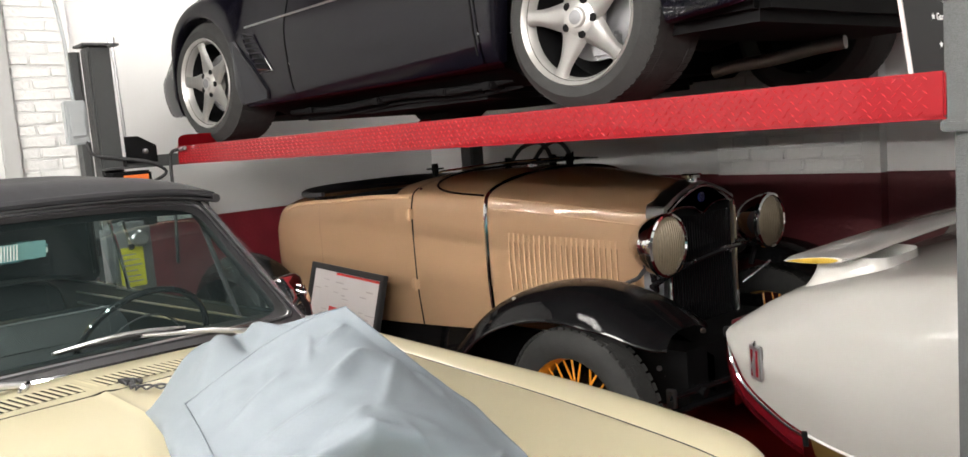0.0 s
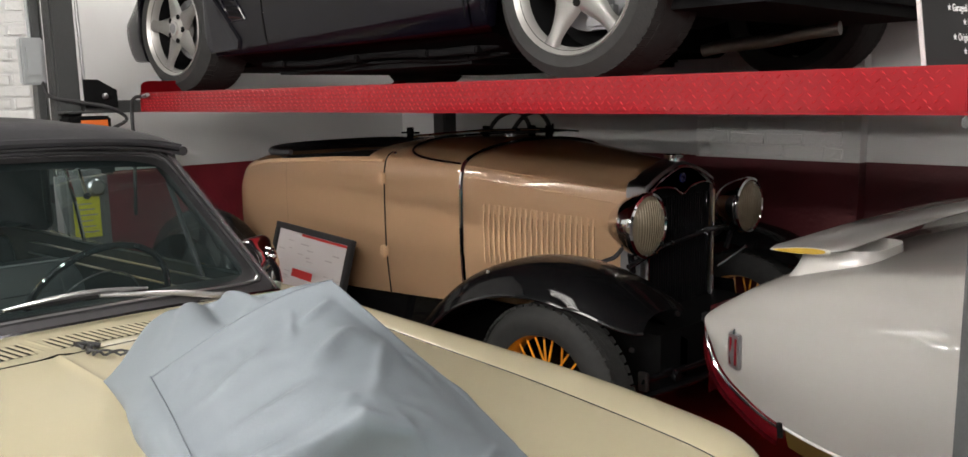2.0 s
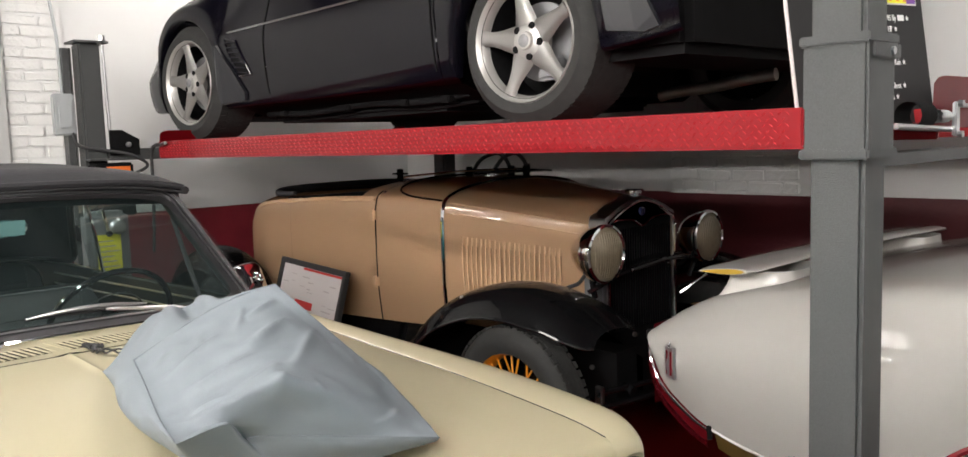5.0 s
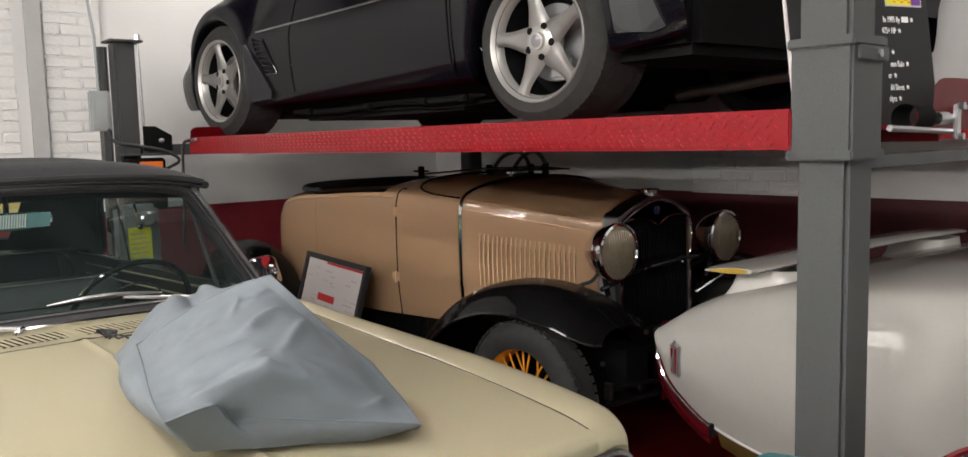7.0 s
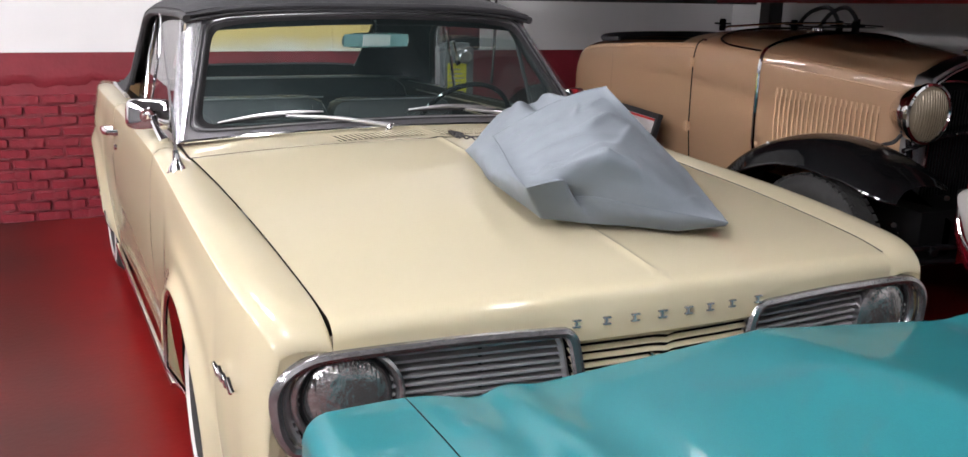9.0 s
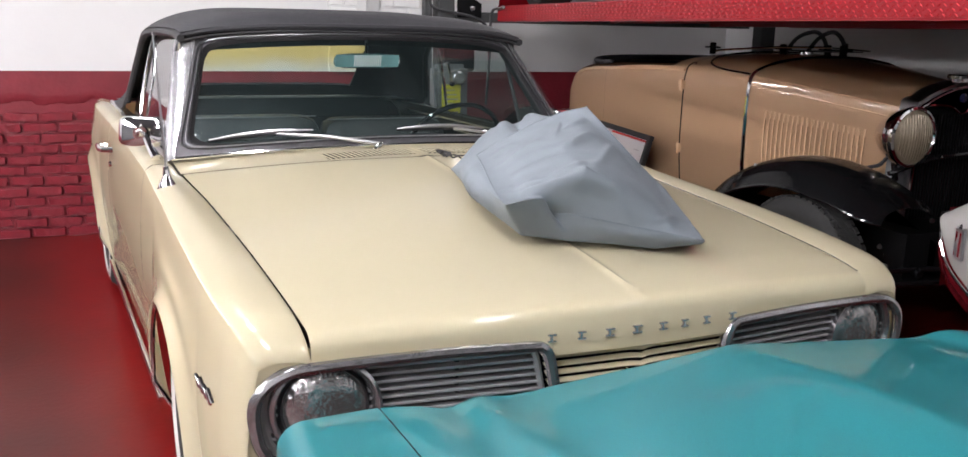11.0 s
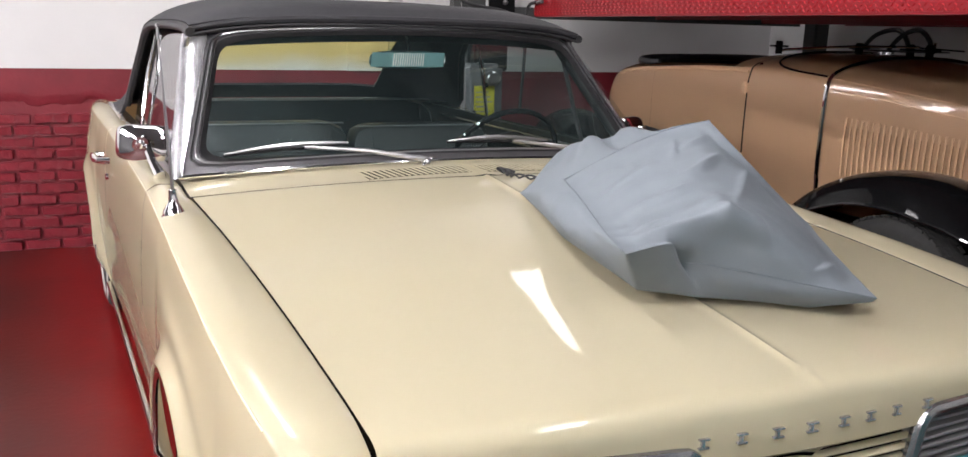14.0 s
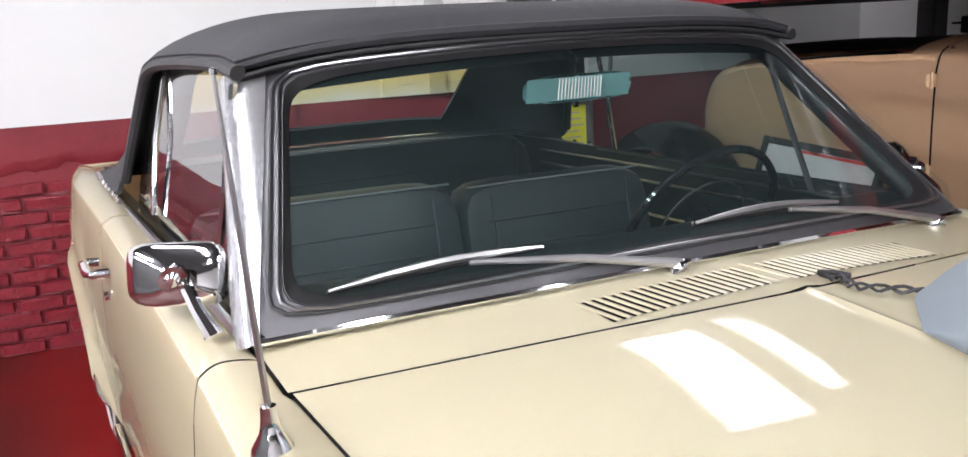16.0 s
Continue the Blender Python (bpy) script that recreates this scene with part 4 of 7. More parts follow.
# cabin
cpart("dashboard", sheet(lambda u, v: spline([(-1.46, lerp(-0.69, 0.69, u), 0.965), (-1.58, lerp(-0.69, 0.69, u), 0.972), (-1.66, lerp(-0.69, 0.69, u), 0.95), (-1.67, lerp(-0.69, 0.69, u), 0.80)], v), 12, 12, 0.01), LEATHER, car, "black padded dashboard")
for s in (-1, 1):
    cpart("door_panel", sheet(lambda u, v: (lerp(-3.45, -1.52, u), s * (0.695 - 0.02 * math.sin(math.pi * v) + 0.018 * max(0, v - 0.8) / 0.2), lerp(0.45, 0.974, v)), 10, 20, 0.02), LEATHER, car, "black vinyl door panel")
    for z_, r_ in ((0.80, 0.005), (0.90, 0.004), (0.945, 0.004)):
        cpart("panel_trim", tube([(X, s * 0.672, z_) for X in (-3.0, -1.6)], r_, 6), STEEL, car)


def seat_back(y0, y1, X, zt, zb, thick, lean, name, label):
    """A squared seat back with a stitched face panel, its foot at zb, leaning back by lean."""
    def fn(u, v):
        a = 2 * math.pi * u
        e = 9.0
        c, n = math.cos(a), math.sin(a)
        k = (abs(c) ** e + abs(n) ** e) ** (-1 / e)
        r = (0.05, 0.86, 0.975, 1.0, 1.0, 0.975, 0.86, 0.05)[int(round(v * 7))]
        d = (0.5, 0.5, 0.42, 0.2, -0.2, -0.42, -0.5, -0.5)[int(round(v * 7))]
        Y = (y0 + y1) / 2 + (y1 - y0) / 2 * c * k * r
        z = (zb + zt) / 2 + (zt - zb) / 2 * n * k * r
        return (X + d * thick - lean * (z - zb), Y, z)
    st = cpart(name, sheet(fn, 64, 7, 0, close_u=True), LEATHER, car, label)

    def face(Y, z, out=0.0):
        return (X + thick * 0.5 - lean * (z - zb) + out, Y, z)
    for f in (0.70, 0.83):
        z = lerp(zb, zt, f)
        cpart("seam", tube([face(lerp(y0 + 0.06, y1 - 0.06, i / 8), z, 0.001) for i in range(9)], 0.0028, 5), SEAL, st)
    for Y in (y0 + 0.075, y1 - 0.075):
        cpart("seam", tube([face(Y, lerp(zb + 0.05, zt - 0.03, i / 8), 0.001) for i in range(9)], 0.0028, 5), SEAL, st)
    cpart("piping", tube([(X + thick * 0.36 - lean * (zt - zb), lerp(y0 + 0.02, y1 - 0.02, i / 8), zt - 0.004) for i in range(9)], 0.0032, 5), PIPING, st, "grey piping")
    return st


seat_back(-0.66, -0.020, -2.19, 1.000, 0.45, 0.13, 0.20, "front_seat_back", "black vinyl front seat back")
seat_back(-0.012, 0.535, -2.19, 0.985, 0.45, 0.13, 0.20, "front_seat_back", "black vinyl front seat back")
seat_back(-0.62, 0.62, -2.92, 1.022, 0.45, 0.14, 0.22, "rear_seat_back", "black vinyl rear bench back")
cpart("front_cushion", Box(-2.25, -1.72, -0.62, 0.6, 0.42, 0.56, bevel=0.04), LEATHER, car)
cpart("rear_cushion", Box(-2.95, -2.5, -0.6, 0.6, 0.42, 0.56, bevel=0.04), LEATHER, car)
cpart("rear_shelf", sheet(lambda u, v: (lerp(-3.465, -3.05, u), lerp(-0.72, 0.72, v), lerp(0.985, 1.0, u)), 4, 8, 0.02), LEATHER, car)
# steering wheel
sc = Vector((-1.86, 0.405, 0.905))
ax = Vector((-0.80, 0, 0.42)).normalized()
a1 = Vector((0, 1, 0))
a2 = ax.cross(a1)
rimpts = [sc + 0.195 * (math.cos(2 * math.pi * i / 40) * a1 + math.sin(2 * math.pi * i / 40) * a2) for i in range(40)]
sw = cpart("steering_wheel", tube(rimpts, 0.0095, 8, closed=True), BLACK, car, "thin black steering wheel")
for t in (0.2, math.pi - 0.2):
    cpart("spoke", tube([sc - 0.02 * ax, sc + 0.19 * (math.cos(t) * a1 + math.sin(t) * a2)], 0.008, 6), SEAL, sw)
cpart("horn_ring", tube([sc + 0.11 * (math.cos(2 * math.pi * i / 30) * a1 + math.sin(2 * math.pi * i / 30) * a2) for i in range(30)], 0.003, 6, closed=True), SEAL, sw)
cpart("hub", lathe([(-0.03, 0.04), (0.015, 0.035), (0.02, 0)], sc, ax, 18), BLACK, sw)
cpart("column", tube([sc - 0.02 * ax, sc - 0.35 * ax], 0.025, 8), BLACK, sw)
# inside mirror and visors
im = cpart("inside_mirror", sheet(lambda u, v: (-1.765 + 0.014 * (0, 1, 1, 0)[int(round(v * 3))], -0.018 + 0.130 * math.cos(2 * math.pi * u) * abs(math.cos(2 * math.pi * u)) ** -0.55 * (0.9, 1, 1, 0.6)[int(round(v * 3))], 1.246 + 0.027 * math.sin(2 * math.pi * u) * (abs(math.sin(2 * math.pi * u)) + 1e-6) ** -0.4 * (0.9, 1, 1, 0.6)[int(round(v * 3))]), 40, 3, 0, close_u=True), CHROME, car, "inside rear-view mirror")
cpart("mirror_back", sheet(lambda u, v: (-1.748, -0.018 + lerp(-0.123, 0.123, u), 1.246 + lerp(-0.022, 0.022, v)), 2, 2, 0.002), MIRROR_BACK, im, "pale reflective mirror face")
for k in range(14):
    y = -0.018 + lerp(-0.05, 0.05, k / 13)
    cpart("mirror_rib", tube([(-1.7455, y, 1.226), (-1.7455, y, 1.266)], 0.0018, 4), WHITE, im)
cpart("mirror_stem", tube([(-1.76, -0.018, 1.262), (-1.785, -0.014, 1.30), (-1.84, -0.008, 1.335)], 0.008, 6), CHROME, im)
for s in (-1, 1):
    c = Vector((-1.835, s * 0.535, 1.312))
    cpart("top_latch", tube([c + Vector((0, dy, dz)) for dy, dz in ((-0.052, 0.010), (-0.036, -0.008), (0.022, -0.010), (0.046, 0.014), (0.0, 0.013))], 0.0055, 6, closed=True), SEAL, car, "black handle of the top latch")
cpart("header_inner", sheet(lambda u, v: screen(lerp(-0.95, 0.95, u), lerp(0.93, 1.0, v), -0.03), 10, 2, 0.01), SEAL, car)

# ---- grey cover bag on the hood, in the convertible's own measure
bag = thing("car_cover_bag", *pl((-0.55, 0.12, 0.90)), "stuffed grey fabric car cover bag lying on the hood", "cover bag")


def on_hood(X, Y, up=0.004):
    return Vector((X, Y, hood_z(X, Y) + up))


fa, fb = Vector((-0.240, -0.206, 0.997)), Vector((-0.158, 0.262, 0.900))
A, B = Vector((-0.318, -0.122, 0.905)), fb + Vector((-0.012, 0, -0.010))
C, D = on_hood(-0.36, 0.36), on_hood(-0.78, 0.40)
E, F, G = on_hood(-1.06, 0.09), on_hood(-0.97, -0.005), on_hood(-0.60, -0.080, 0.010)
pk, sm = Vector((-0.505, 0.153, 1.183)), Vector((-0.660, -0.073, 1.045))
ear1, ear2 = Vector((-0.867, 0.085, 1.095)), Vector((-0.760, 0.118, 1.120))


def crease(d, w):
    """A sharp-crested fold of half width w at distance d."""
    c = 0.07 * w
    return math.exp(-2.4 * (math.sqrt(d * d + c * c) - c) / w)


def near_line(u, v, a, b):
    """Distance from the line a-b, and the place along it from 0 to 1."""
    du, dv = b[0] - a[0], b[1] - a[1]
    l = du * du + dv * dv
    t = max(0, min(1, ((u - a[0]) * du + (v - a[1]) * dv) / l))
    side = ((u - a[0]) * dv - (v - a[1]) * du) / math.sqrt(l)
    return math.hypot(u - a[0] - t * du, v - a[1] - t * dv), t, side


def wrinkle(p, k=1.0):
    q = p + 0.08 * Vector((noise.noise(p * 5), noise.noise(p * 5 + Vector((9, 2, 5))), noise.noise(p * 5 + Vector((1, 8, 3)))))
    f = noise.noise(q * 4.5) * 0.012
    f += (0.5 - abs(noise.noise(Vector((q.x * 13 - q.y * 3, q.y * 4 + q.x * 2, q.z * 11))))) * 0.009
    f += (0.5 - abs(noise.noise(Vector((q.x * 21, q.y * 12, q.z * 24)) + Vector((4, 4, 4))))) * 0.0035
    return (f - 0.006) * k


def patch(p00, p10, p01, p11, bulge, out, k=1.0, top=None, bottom=None):
    out = Vector(out).normalized()
    def fn(u, v):
        a = top(u) if top else p00.lerp(p10, u)
        b = bottom(u) if bottom else p01.lerp(p11, u)
        p = a.lerp(b, v)
        e = min(1, 6 * u, 6 * (1 - u), 6 * v, 6 * (1 - v))
        return p + out * (bulge * math.sin(math.pi * u) ** 0.7 * math.sin(math.pi * v) ** 0.7 + wrinkle(p, k) * max(0, e))
    return fn


def polyline(pts, at=None):
    """A line through points; at gives the place of each, from 0 to 1."""
    if at is None:
        return lambda u: Vector(poly([tuple(p) for p in pts], u))
    return lambda u: next(Vector(p).lerp(Vector(q), (u - a) / (b - a)) for a, b, p, q in zip(at, at[1:], pts, pts[1:]) if u <= b + 1e-6)


front_edge = polyline([fa, Vector((-0.242, -0.150, 1.006)), Vector((-0.248, -0.110, 1.008)), Vector((-0.288, -0.062, 0.958)), Vector((-0.262, -0.030, 0.960)), fb], (0, 0.12, 0.20, 0.29, 0.36, 1))
NET_U, NET_V = (0, 0.2, 0.42, 0.7, 1), (0, 0.33, 0.64, 0.84)
NET = [[sm, Vector((-0.622, -0.020, 1.088)), Vector((-0.585, 0.045, 1.132)), Vector((-0.545, 0.105, 1.165)), pk],
       [Vector((-0.520, -0.120, 1.032)), Vector((-0.465, -0.052, 1.082)), Vector((-0.415, 0.020, 1.122)), Vector((-0.400, 0.105, 1.130)), Vector((-0.418, 0.212, 1.085))],
       [Vector((-0.375, -0.170, 1.014)), Vector((-0.305, -0.108, 1.052)), Vector((-0.230, -0.018, 1.070)), Vector((-0.240, 0.105, 1.038)), Vector((-0.335, 0.268, 0.988))],
       [Vector((-0.300, -0.192, 1.004)), Vector((-0.256, -0.122, 1.030)), Vector((-0.234, -0.012, 1.014)), Vector((-0.204, 0.120, 0.976)), Vector((-0.238, 0.278, 0.926))]]


def net(u, v):
    """The bag's upper face, from its rear seam (v 0) to its front seam (v 1)."""
    rows = [Vector([interp(u, [(k, p[i]) for k, p in zip(NET_U, row)]) for i in range(3)]) for row in NET] + [front_edge(u)]
    return Vector([interp(v, [(k, r[i]) for k, r in zip((*NET_V, 1), rows)]) for i in range(3)])


bm = bmesh.new()
big_normal = (fb - sm).cross(pk - fa)
if big_normal.z < 0:
    big_normal = -big_normal
def big(u, v):
    p = net(u, v)
    e = max(0, min(1, 9 * u, 9 * (1 - u), 9 * v, 9 * (1 - v)))
    # a ridge climbs from the side seam to the central peak and runs on beyond it
    d, t, side = near_line(u, v, (0.04, 0.88), (0.42, 0.64))
    ridge = 0.012 * crease(d, 0.07) * (0.3 + 0.7 * t)
    d, t, side = near_line(u, v, (0.42, 0.64), (0.62, 0.68))
    ridge += 0.010 * crease(d, 0.06) * (1 - t)
    d, t, side = near_line(u, v, (0.42, 0.64), (0.33, 1.0))
    ridge += 0.009 * crease(d, 0.07) * (0.4 + 0.6 * math.sin(math.pi * lerp(0.25, 0.95, t)))
    hollow = -0.010 * math.exp(-((u - 0.30) / 0.08) ** 2 - ((v - 0.90) / 0.10) ** 2) - 0.003 * math.exp(-((u - 0.52) / 0.12) ** 2 - ((v - 0.86) / 0.10) ** 2)
    folds = 0.0
    for a, b, h, w in (((0.16, 0.56), (0.40, 0.46), 0.010, 0.05), ((0.36, 0.42), (0.76, 0.30), 0.010, 0.05), ((0.28, 0.64), (0.46, 0.54), 0.007, 0.04), ((0.55, 0.20), (0.86, 0.10), 0.008, 0.04), ((0.50, 0.56), (0.90, 0.34), 0.007, 0.05), ((0.05, 0.40), (0.34, 0.26), 0.006, 0.04), ((0.10, 0.76), (0.26, 0.64), 0.006, 0.04), ((0.42, 0.28), (0.60, 0.10), 0.005, 0.04), ((0.56, 0.64), (0.60, 0.92), 0.006, 0.05), ((0.74, 0.92), (0.98, 0.78), 0.005, 0.05)):
        dd, tt, _ = near_line(u, v, a, b)
        folds += h * crease(dd, 0.7 * w) * math.sin(math.pi * lerp(0.1, 0.95, tt))
    return p + big_normal.normalized() * ((0.75 * ridge + hollow + 1.7 * folds + wrinkle(p, 1.5)) * e - 0.004 * e)


sheet(big, 90, 90, 0, bm)
foot = polyline([A, on_hood(-0.292, -0.02, 0.018), on_hood(-0.262, 0.08, 0.014), on_hood(-0.220, 0.17, 0.012), B])
sheet(patch(fa, fb, A, B, 0.012, (1, -0.25, 0.1), 0.7, top=front_edge, bottom=foot), 90, 24, 0, bm)
sheet(lambda u, v: foot(u).lerp(polyline([on_hood(-0.40, -0.07), on_hood(-0.36, 0.0), on_hood(-0.335, 0.09), on_hood(-0.285, 0.18), B])(u), v), 90, 6, 0, bm)
sheet(patch(sm, fa, F, A, 0.042, (-0.15, -1, 0.25), 0.8, top=lambda u: net(0, u), bottom=polyline([F, G, A])), 90, 24, 0, bm)
sheet(patch(pk, sm, D, F, 0.035, (-1, 0, 0.5), 1.4, top=polyline([pk, ear2, ear1, sm]), bottom=polyline([D, E, E, F])), 135, 24, 0, bm)
sheet(patch(fb, pk, B, D, 0.015, (0.2, 1, 0.5), 0.8, top=lambda u: net(1, 1 - u), bottom=polyline([B, C, D])), 90, 24, 0, bm)


def crown(u, v):
    """The gathered back of the bag: two soft lumps with a dip between them."""
    p = polyline([ear1, ear2, pk])(u).lerp(net(u, 0), v)
    lumps = 0.022 * math.exp(-((u - 0.16) / 0.13) ** 2) - 0.020 * math.exp(-((u - 0.36) / 0.06) ** 2) + 0.022 * math.exp(-((u - 0.50) / 0.08) ** 2) - 0.012 * math.exp(-((u - 0.68) / 0.1) ** 2)
    return p + Vector((-0.3, 0, 1)) * (lumps * math.sin(math.pi * min(1, 0.18 + 0.82 * v)) ** 0.8 * min(1, 12 * u, 12 * (1 - u)) * min(1, 8 * v + 0.0))


sheet(crown, 90, 45, 0, bm)
bmesh.ops.remove_doubles(bm, verts=bm.verts, dist=0.0008)
for _ in range(1):
    bmesh.ops.smooth_vert(bm, verts=[v for v in bm.verts if v.co.z > hood_z(v.co.x, v.co.y) + 0.02], factor=0.5, use_axis_x=True, use_axis_y=True, use_axis_z=True)
for _ in range(14):
    bmesh.ops.smooth_vert(bm, verts=[v for v in bm.verts if v.co.x < -0.60 and v.co.z > hood_z(v.co.x, v.co.y) + 0.02], factor=0.5, use_axis_x=True, use_axis_y=True, use_axis_z=True)
body = cpart("bag_body", bm, FABRIC, bag, "crumpled grey woven polyester")
body.data.set_sharp_from_angle(angle=radians(75))
SEAMS = mat("grey_seam", (0.12, 0.14, 0.16), 0.8, vary=0.1)
cpart("seam", tube([Vector(big(i / 30, 0.004)) + Vector((0, 0, 0.0006)) for i in range(31)], 0.0011, 5), SEAMS, body, "stitched seam")
cpart("seam", tube([Vector(big(0.003, i / 30)) + Vector((0, -0.001, 0.001)) for i in range(30)], 0.0015, 5), SEAMS, body, "stitched seam")
cpart("seam", tube([Vector(big(lerp(0.30, 0.99, i / 30), 0.999)) + Vector((0.001, 0, 0.0008)) for i in range(31)], 0.0014, 5), SEAMS, body, "stitched seam")
for ph in (0, math.pi):
    pts = []
    for i in range(30):
        t = i / 29
        c = Vector((lerp(-1.00, -1.165, t), lerp(0.09, 0.050, t) + 0.02 * math.sin(t * 7), 0))
        c.z = hood_z(c.x, c.y) + 0.009 + 0.012 * math.sin(t * 3.1) * (1 - t)
        pts.append(c + 0.005 * Vector((0, math.cos(t * 26 + ph), math.sin(t * 26 + ph))))
    cpart("drawcord", tube(pts, 0.0025, 6), SEAL, bag, "twisted black drawcord")
cpart("cord_end", tube([(-1.16, 0.05, hood_z(-1.16, 0.05) + 0.008), (-1.175, 0.04, hood_z(-1.17, 0.05) + 0.014), (-1.17, 0.066, hood_z(-1.17, 0.05) + 0.010), (-1.158, 0.080, hood_z(-1.16, 0.05) + 0.006)], 0.006, 6), SEAL, bag)

# ---- the four-post lift
LIFT_Z = 1.512
lift = thing("four_post_lift", -2.4, 3.0, 0, "red and grey four-post car lift holding a dark sports car", "car lift")
POSTS = ((-0.458, 2.003), (-4.68, 1.71), (-4.5, 4.15), (-0.36, 4.15))
for px, py in POSTS:
    front = px > -1
    bm = Box(px - 0.062, px + 0.062, py - 0.058, py + 0.058, 0, 2.35 if front else 2.07, bevel=0.01)
    box(bm, px - 0.12, px + 0.12, py - 0.12, py + 0.12, 0, 0.012)
    post = part("post", bm, POST, lift, "dark grey hammered-paint steel post")
    if front:
        bm = Box(px - 0.074, px + 0.074, py - 0.070, py + 0.070, 1.40, 1.665, bevel=0.006)
        sleeve = part("sleeve", bm, POST, lift, "welded grey steel carriage sleeve round the post")
        for z in (1.655, 1.405):
            part("flange", Box(px - 0.080, px + 0.080, py - 0.077, py + 0.077, z - 0.012, z + 0.012, bevel=0.004), POST, sleeve)
        part("tab", Box(px + 0.078, px + 0.083, py - 0.058, py + 0.079, 1.612, 1.644, bevel=0.003), POST, sleeve)
        part("bolt", lathe([(0, 0.009), (0.006, 0.009), (0.008, 0)], (px + 0.083, py + 0.03, 1.628), (1, 0, 0), 8), STEEL, sleeve)
    else:
        part("post_cap", Box(px - 0.085, px + 0.085, py - 0.085, py + 0.10, 2.07, 2.082), POST, post)
# the far near-side post's channel, ladder and equipment
bx, by = -4.68, 1.71
for y0, y1 in ((by - 0.135, by - 0.10), (by - 0.095, by - 0.088)):
    part("channel", Box(bx - 0.05, bx + 0.03, y0, y1, 0, 2.04), POST, lift)
part("rod", tube([(bx + 0.02, by + 0.095, 1.5), (bx + 0.02, by + 0.085, 2.10)], 0.009, 8), STEEL, lift, "threaded lock rod")
part("rod_nut", lathe([(0, 0.018), (0.03, 0.018)], (bx + 0.02, by + 0.085, 2.09), (0, 0, 1), 6), STEEL, lift)
bm = bmesh.new()
prof = [(0.07, 1.44), (0.07, 1.585), (0.14, 1.585), (0.235, 1.53), (0.235, 1.44)]
vs = [[bm.verts.new((bx + 0.07 + d, by + a, z)) for a, z in prof] for d in (0, 0.012)]
bm.faces.new(vs[0]), bm.faces.new(list(reversed(vs[1])))
for i in range(5):
    bm.faces.new((vs[0][i], vs[0][(i + 1) % 5], vs[1][(i + 1) % 5], vs[1][i]))
part("gusset_plate", bm, DARK, lift, "black steel gusset plate", smooth=False)
part("bolt", lathe([(0, 0.016), (0.012, 0.016), (0.018, 0.01), (0.018, 0)], (bx + 0.082, by + 0.17, 1.50), (1, 0, 0), 6), STEEL, lift)
part("junction_box", Box(bx - 0.02, bx + 0.04, by - 0.20, by - 0.09, 1.56, 1.79, bevel=0.008), BOXGREY, lift, "light grey electrical switch box")
part("switch_cover", Box(bx + 0.04, bx + 0.052, by - 0.185, by - 0.105, 1.60, 1.75, bevel=0.006), BOXGREY, lift)
part("power_conduit", tube([(bx, by - 0.14, 1.79), (bx - 0.02, by - 0.14, 2.1), (bx - 0.10, by - 0.15, 2.4), (bx - 0.3, by - 0.15, 3.3)], 0.009, 8), BOXGREY, lift, "pale grey power conduit")
part("power_cable", tube(curve_points([(bx + 0.03, by - 0.11, 1.58), (bx + 0.06, by - 0.09, 1.50), (bx + 0.1, by + 0.04, 1.47), (bx + 0.16, by + 0.16, 1.44), (bx + 0.17, by + 0.24, 1.38), (bx + 0.15, by + 0.16, 1.33)], 24), 0.009, 8), SEAL, lift, "black power cable")
pump = part("power_unit", Box(bx + 0.07, bx + 0.20, by - 0.06, by + 0.15, 1.10, 1.40, bevel=0.01), DARK, lift, "black hydraulic power unit")
part("motor", lathe([(0, 0.075), (0.25, 0.075), (0.27, 0.05), (0.27, 0)], (bx + 0.14, by + 0.03, 0.78), (0, 0, 1), 20), DARK, pump)
part("warning_label", Box(bx + 0.20, bx + 0.2015, by + 0.0, by + 0.13, 1.31, 1.38), ORANGE_LABEL, pump, "orange and white warning label", smooth=False)
part("label_text", Box(bx + 0.2015, bx + 0.2022, by + 0.01, by + 0.12, 1.32, 1.345), WHITEINK, pump, smooth=False)
tank = part("oil_tank", Box(-4.20, -4.065, 1.46, 1.67, 0.62, 1.16, bevel=0.025), STEELGREY, lift, "dark grey hydraulic oil tank")
part("tank_bracket", Box(bx + 0.05, -4.19, 1.55, 1.63, 0.98, 1.06), DARK, lift)
part("yellow_tag", Box(-4.052, -4.049, 1.495, 1.612, 0.855, 1.045), YELLOW, tank, "yellow instruction tag", smooth=False)
for k in range(6):
    part("tag_print", Box(-4.049, -4.0485, 1.505, 1.60 - 0.012 * (k % 3), 0.878 + 0.026 * k, 0.884 + 0.026 * k), GREYINK, tank, smooth=False)
part("valve", lathe([(0, 0.04), (0.05, 0.04), (0.06, 0.03), (0.06, 0)], (-4.065, 1.592, 1.085), (1, 0, 0), 18), STEEL, tank, "round valve body")
part("release_lever", tube([(-4.02, 1.522, 1.175), (-4.02, 1.546, 1.06)], 0.008, 8), CHROME, tank, "chrome release lever")
part("lever_knob", lathe([(-0.017, 0), (-0.012, 0.012), (0, 0.017), (0.012, 0.012), (0.017, 0)], (-4.02, 1.548, 1.05), (0, 0, 1), 12), BLACK, tank)
part("lever_pivot", tube([(-4.07, 1.521, 1.16), (-4.015, 1.521, 1.17)], 0.010, 8), STEEL, tank)
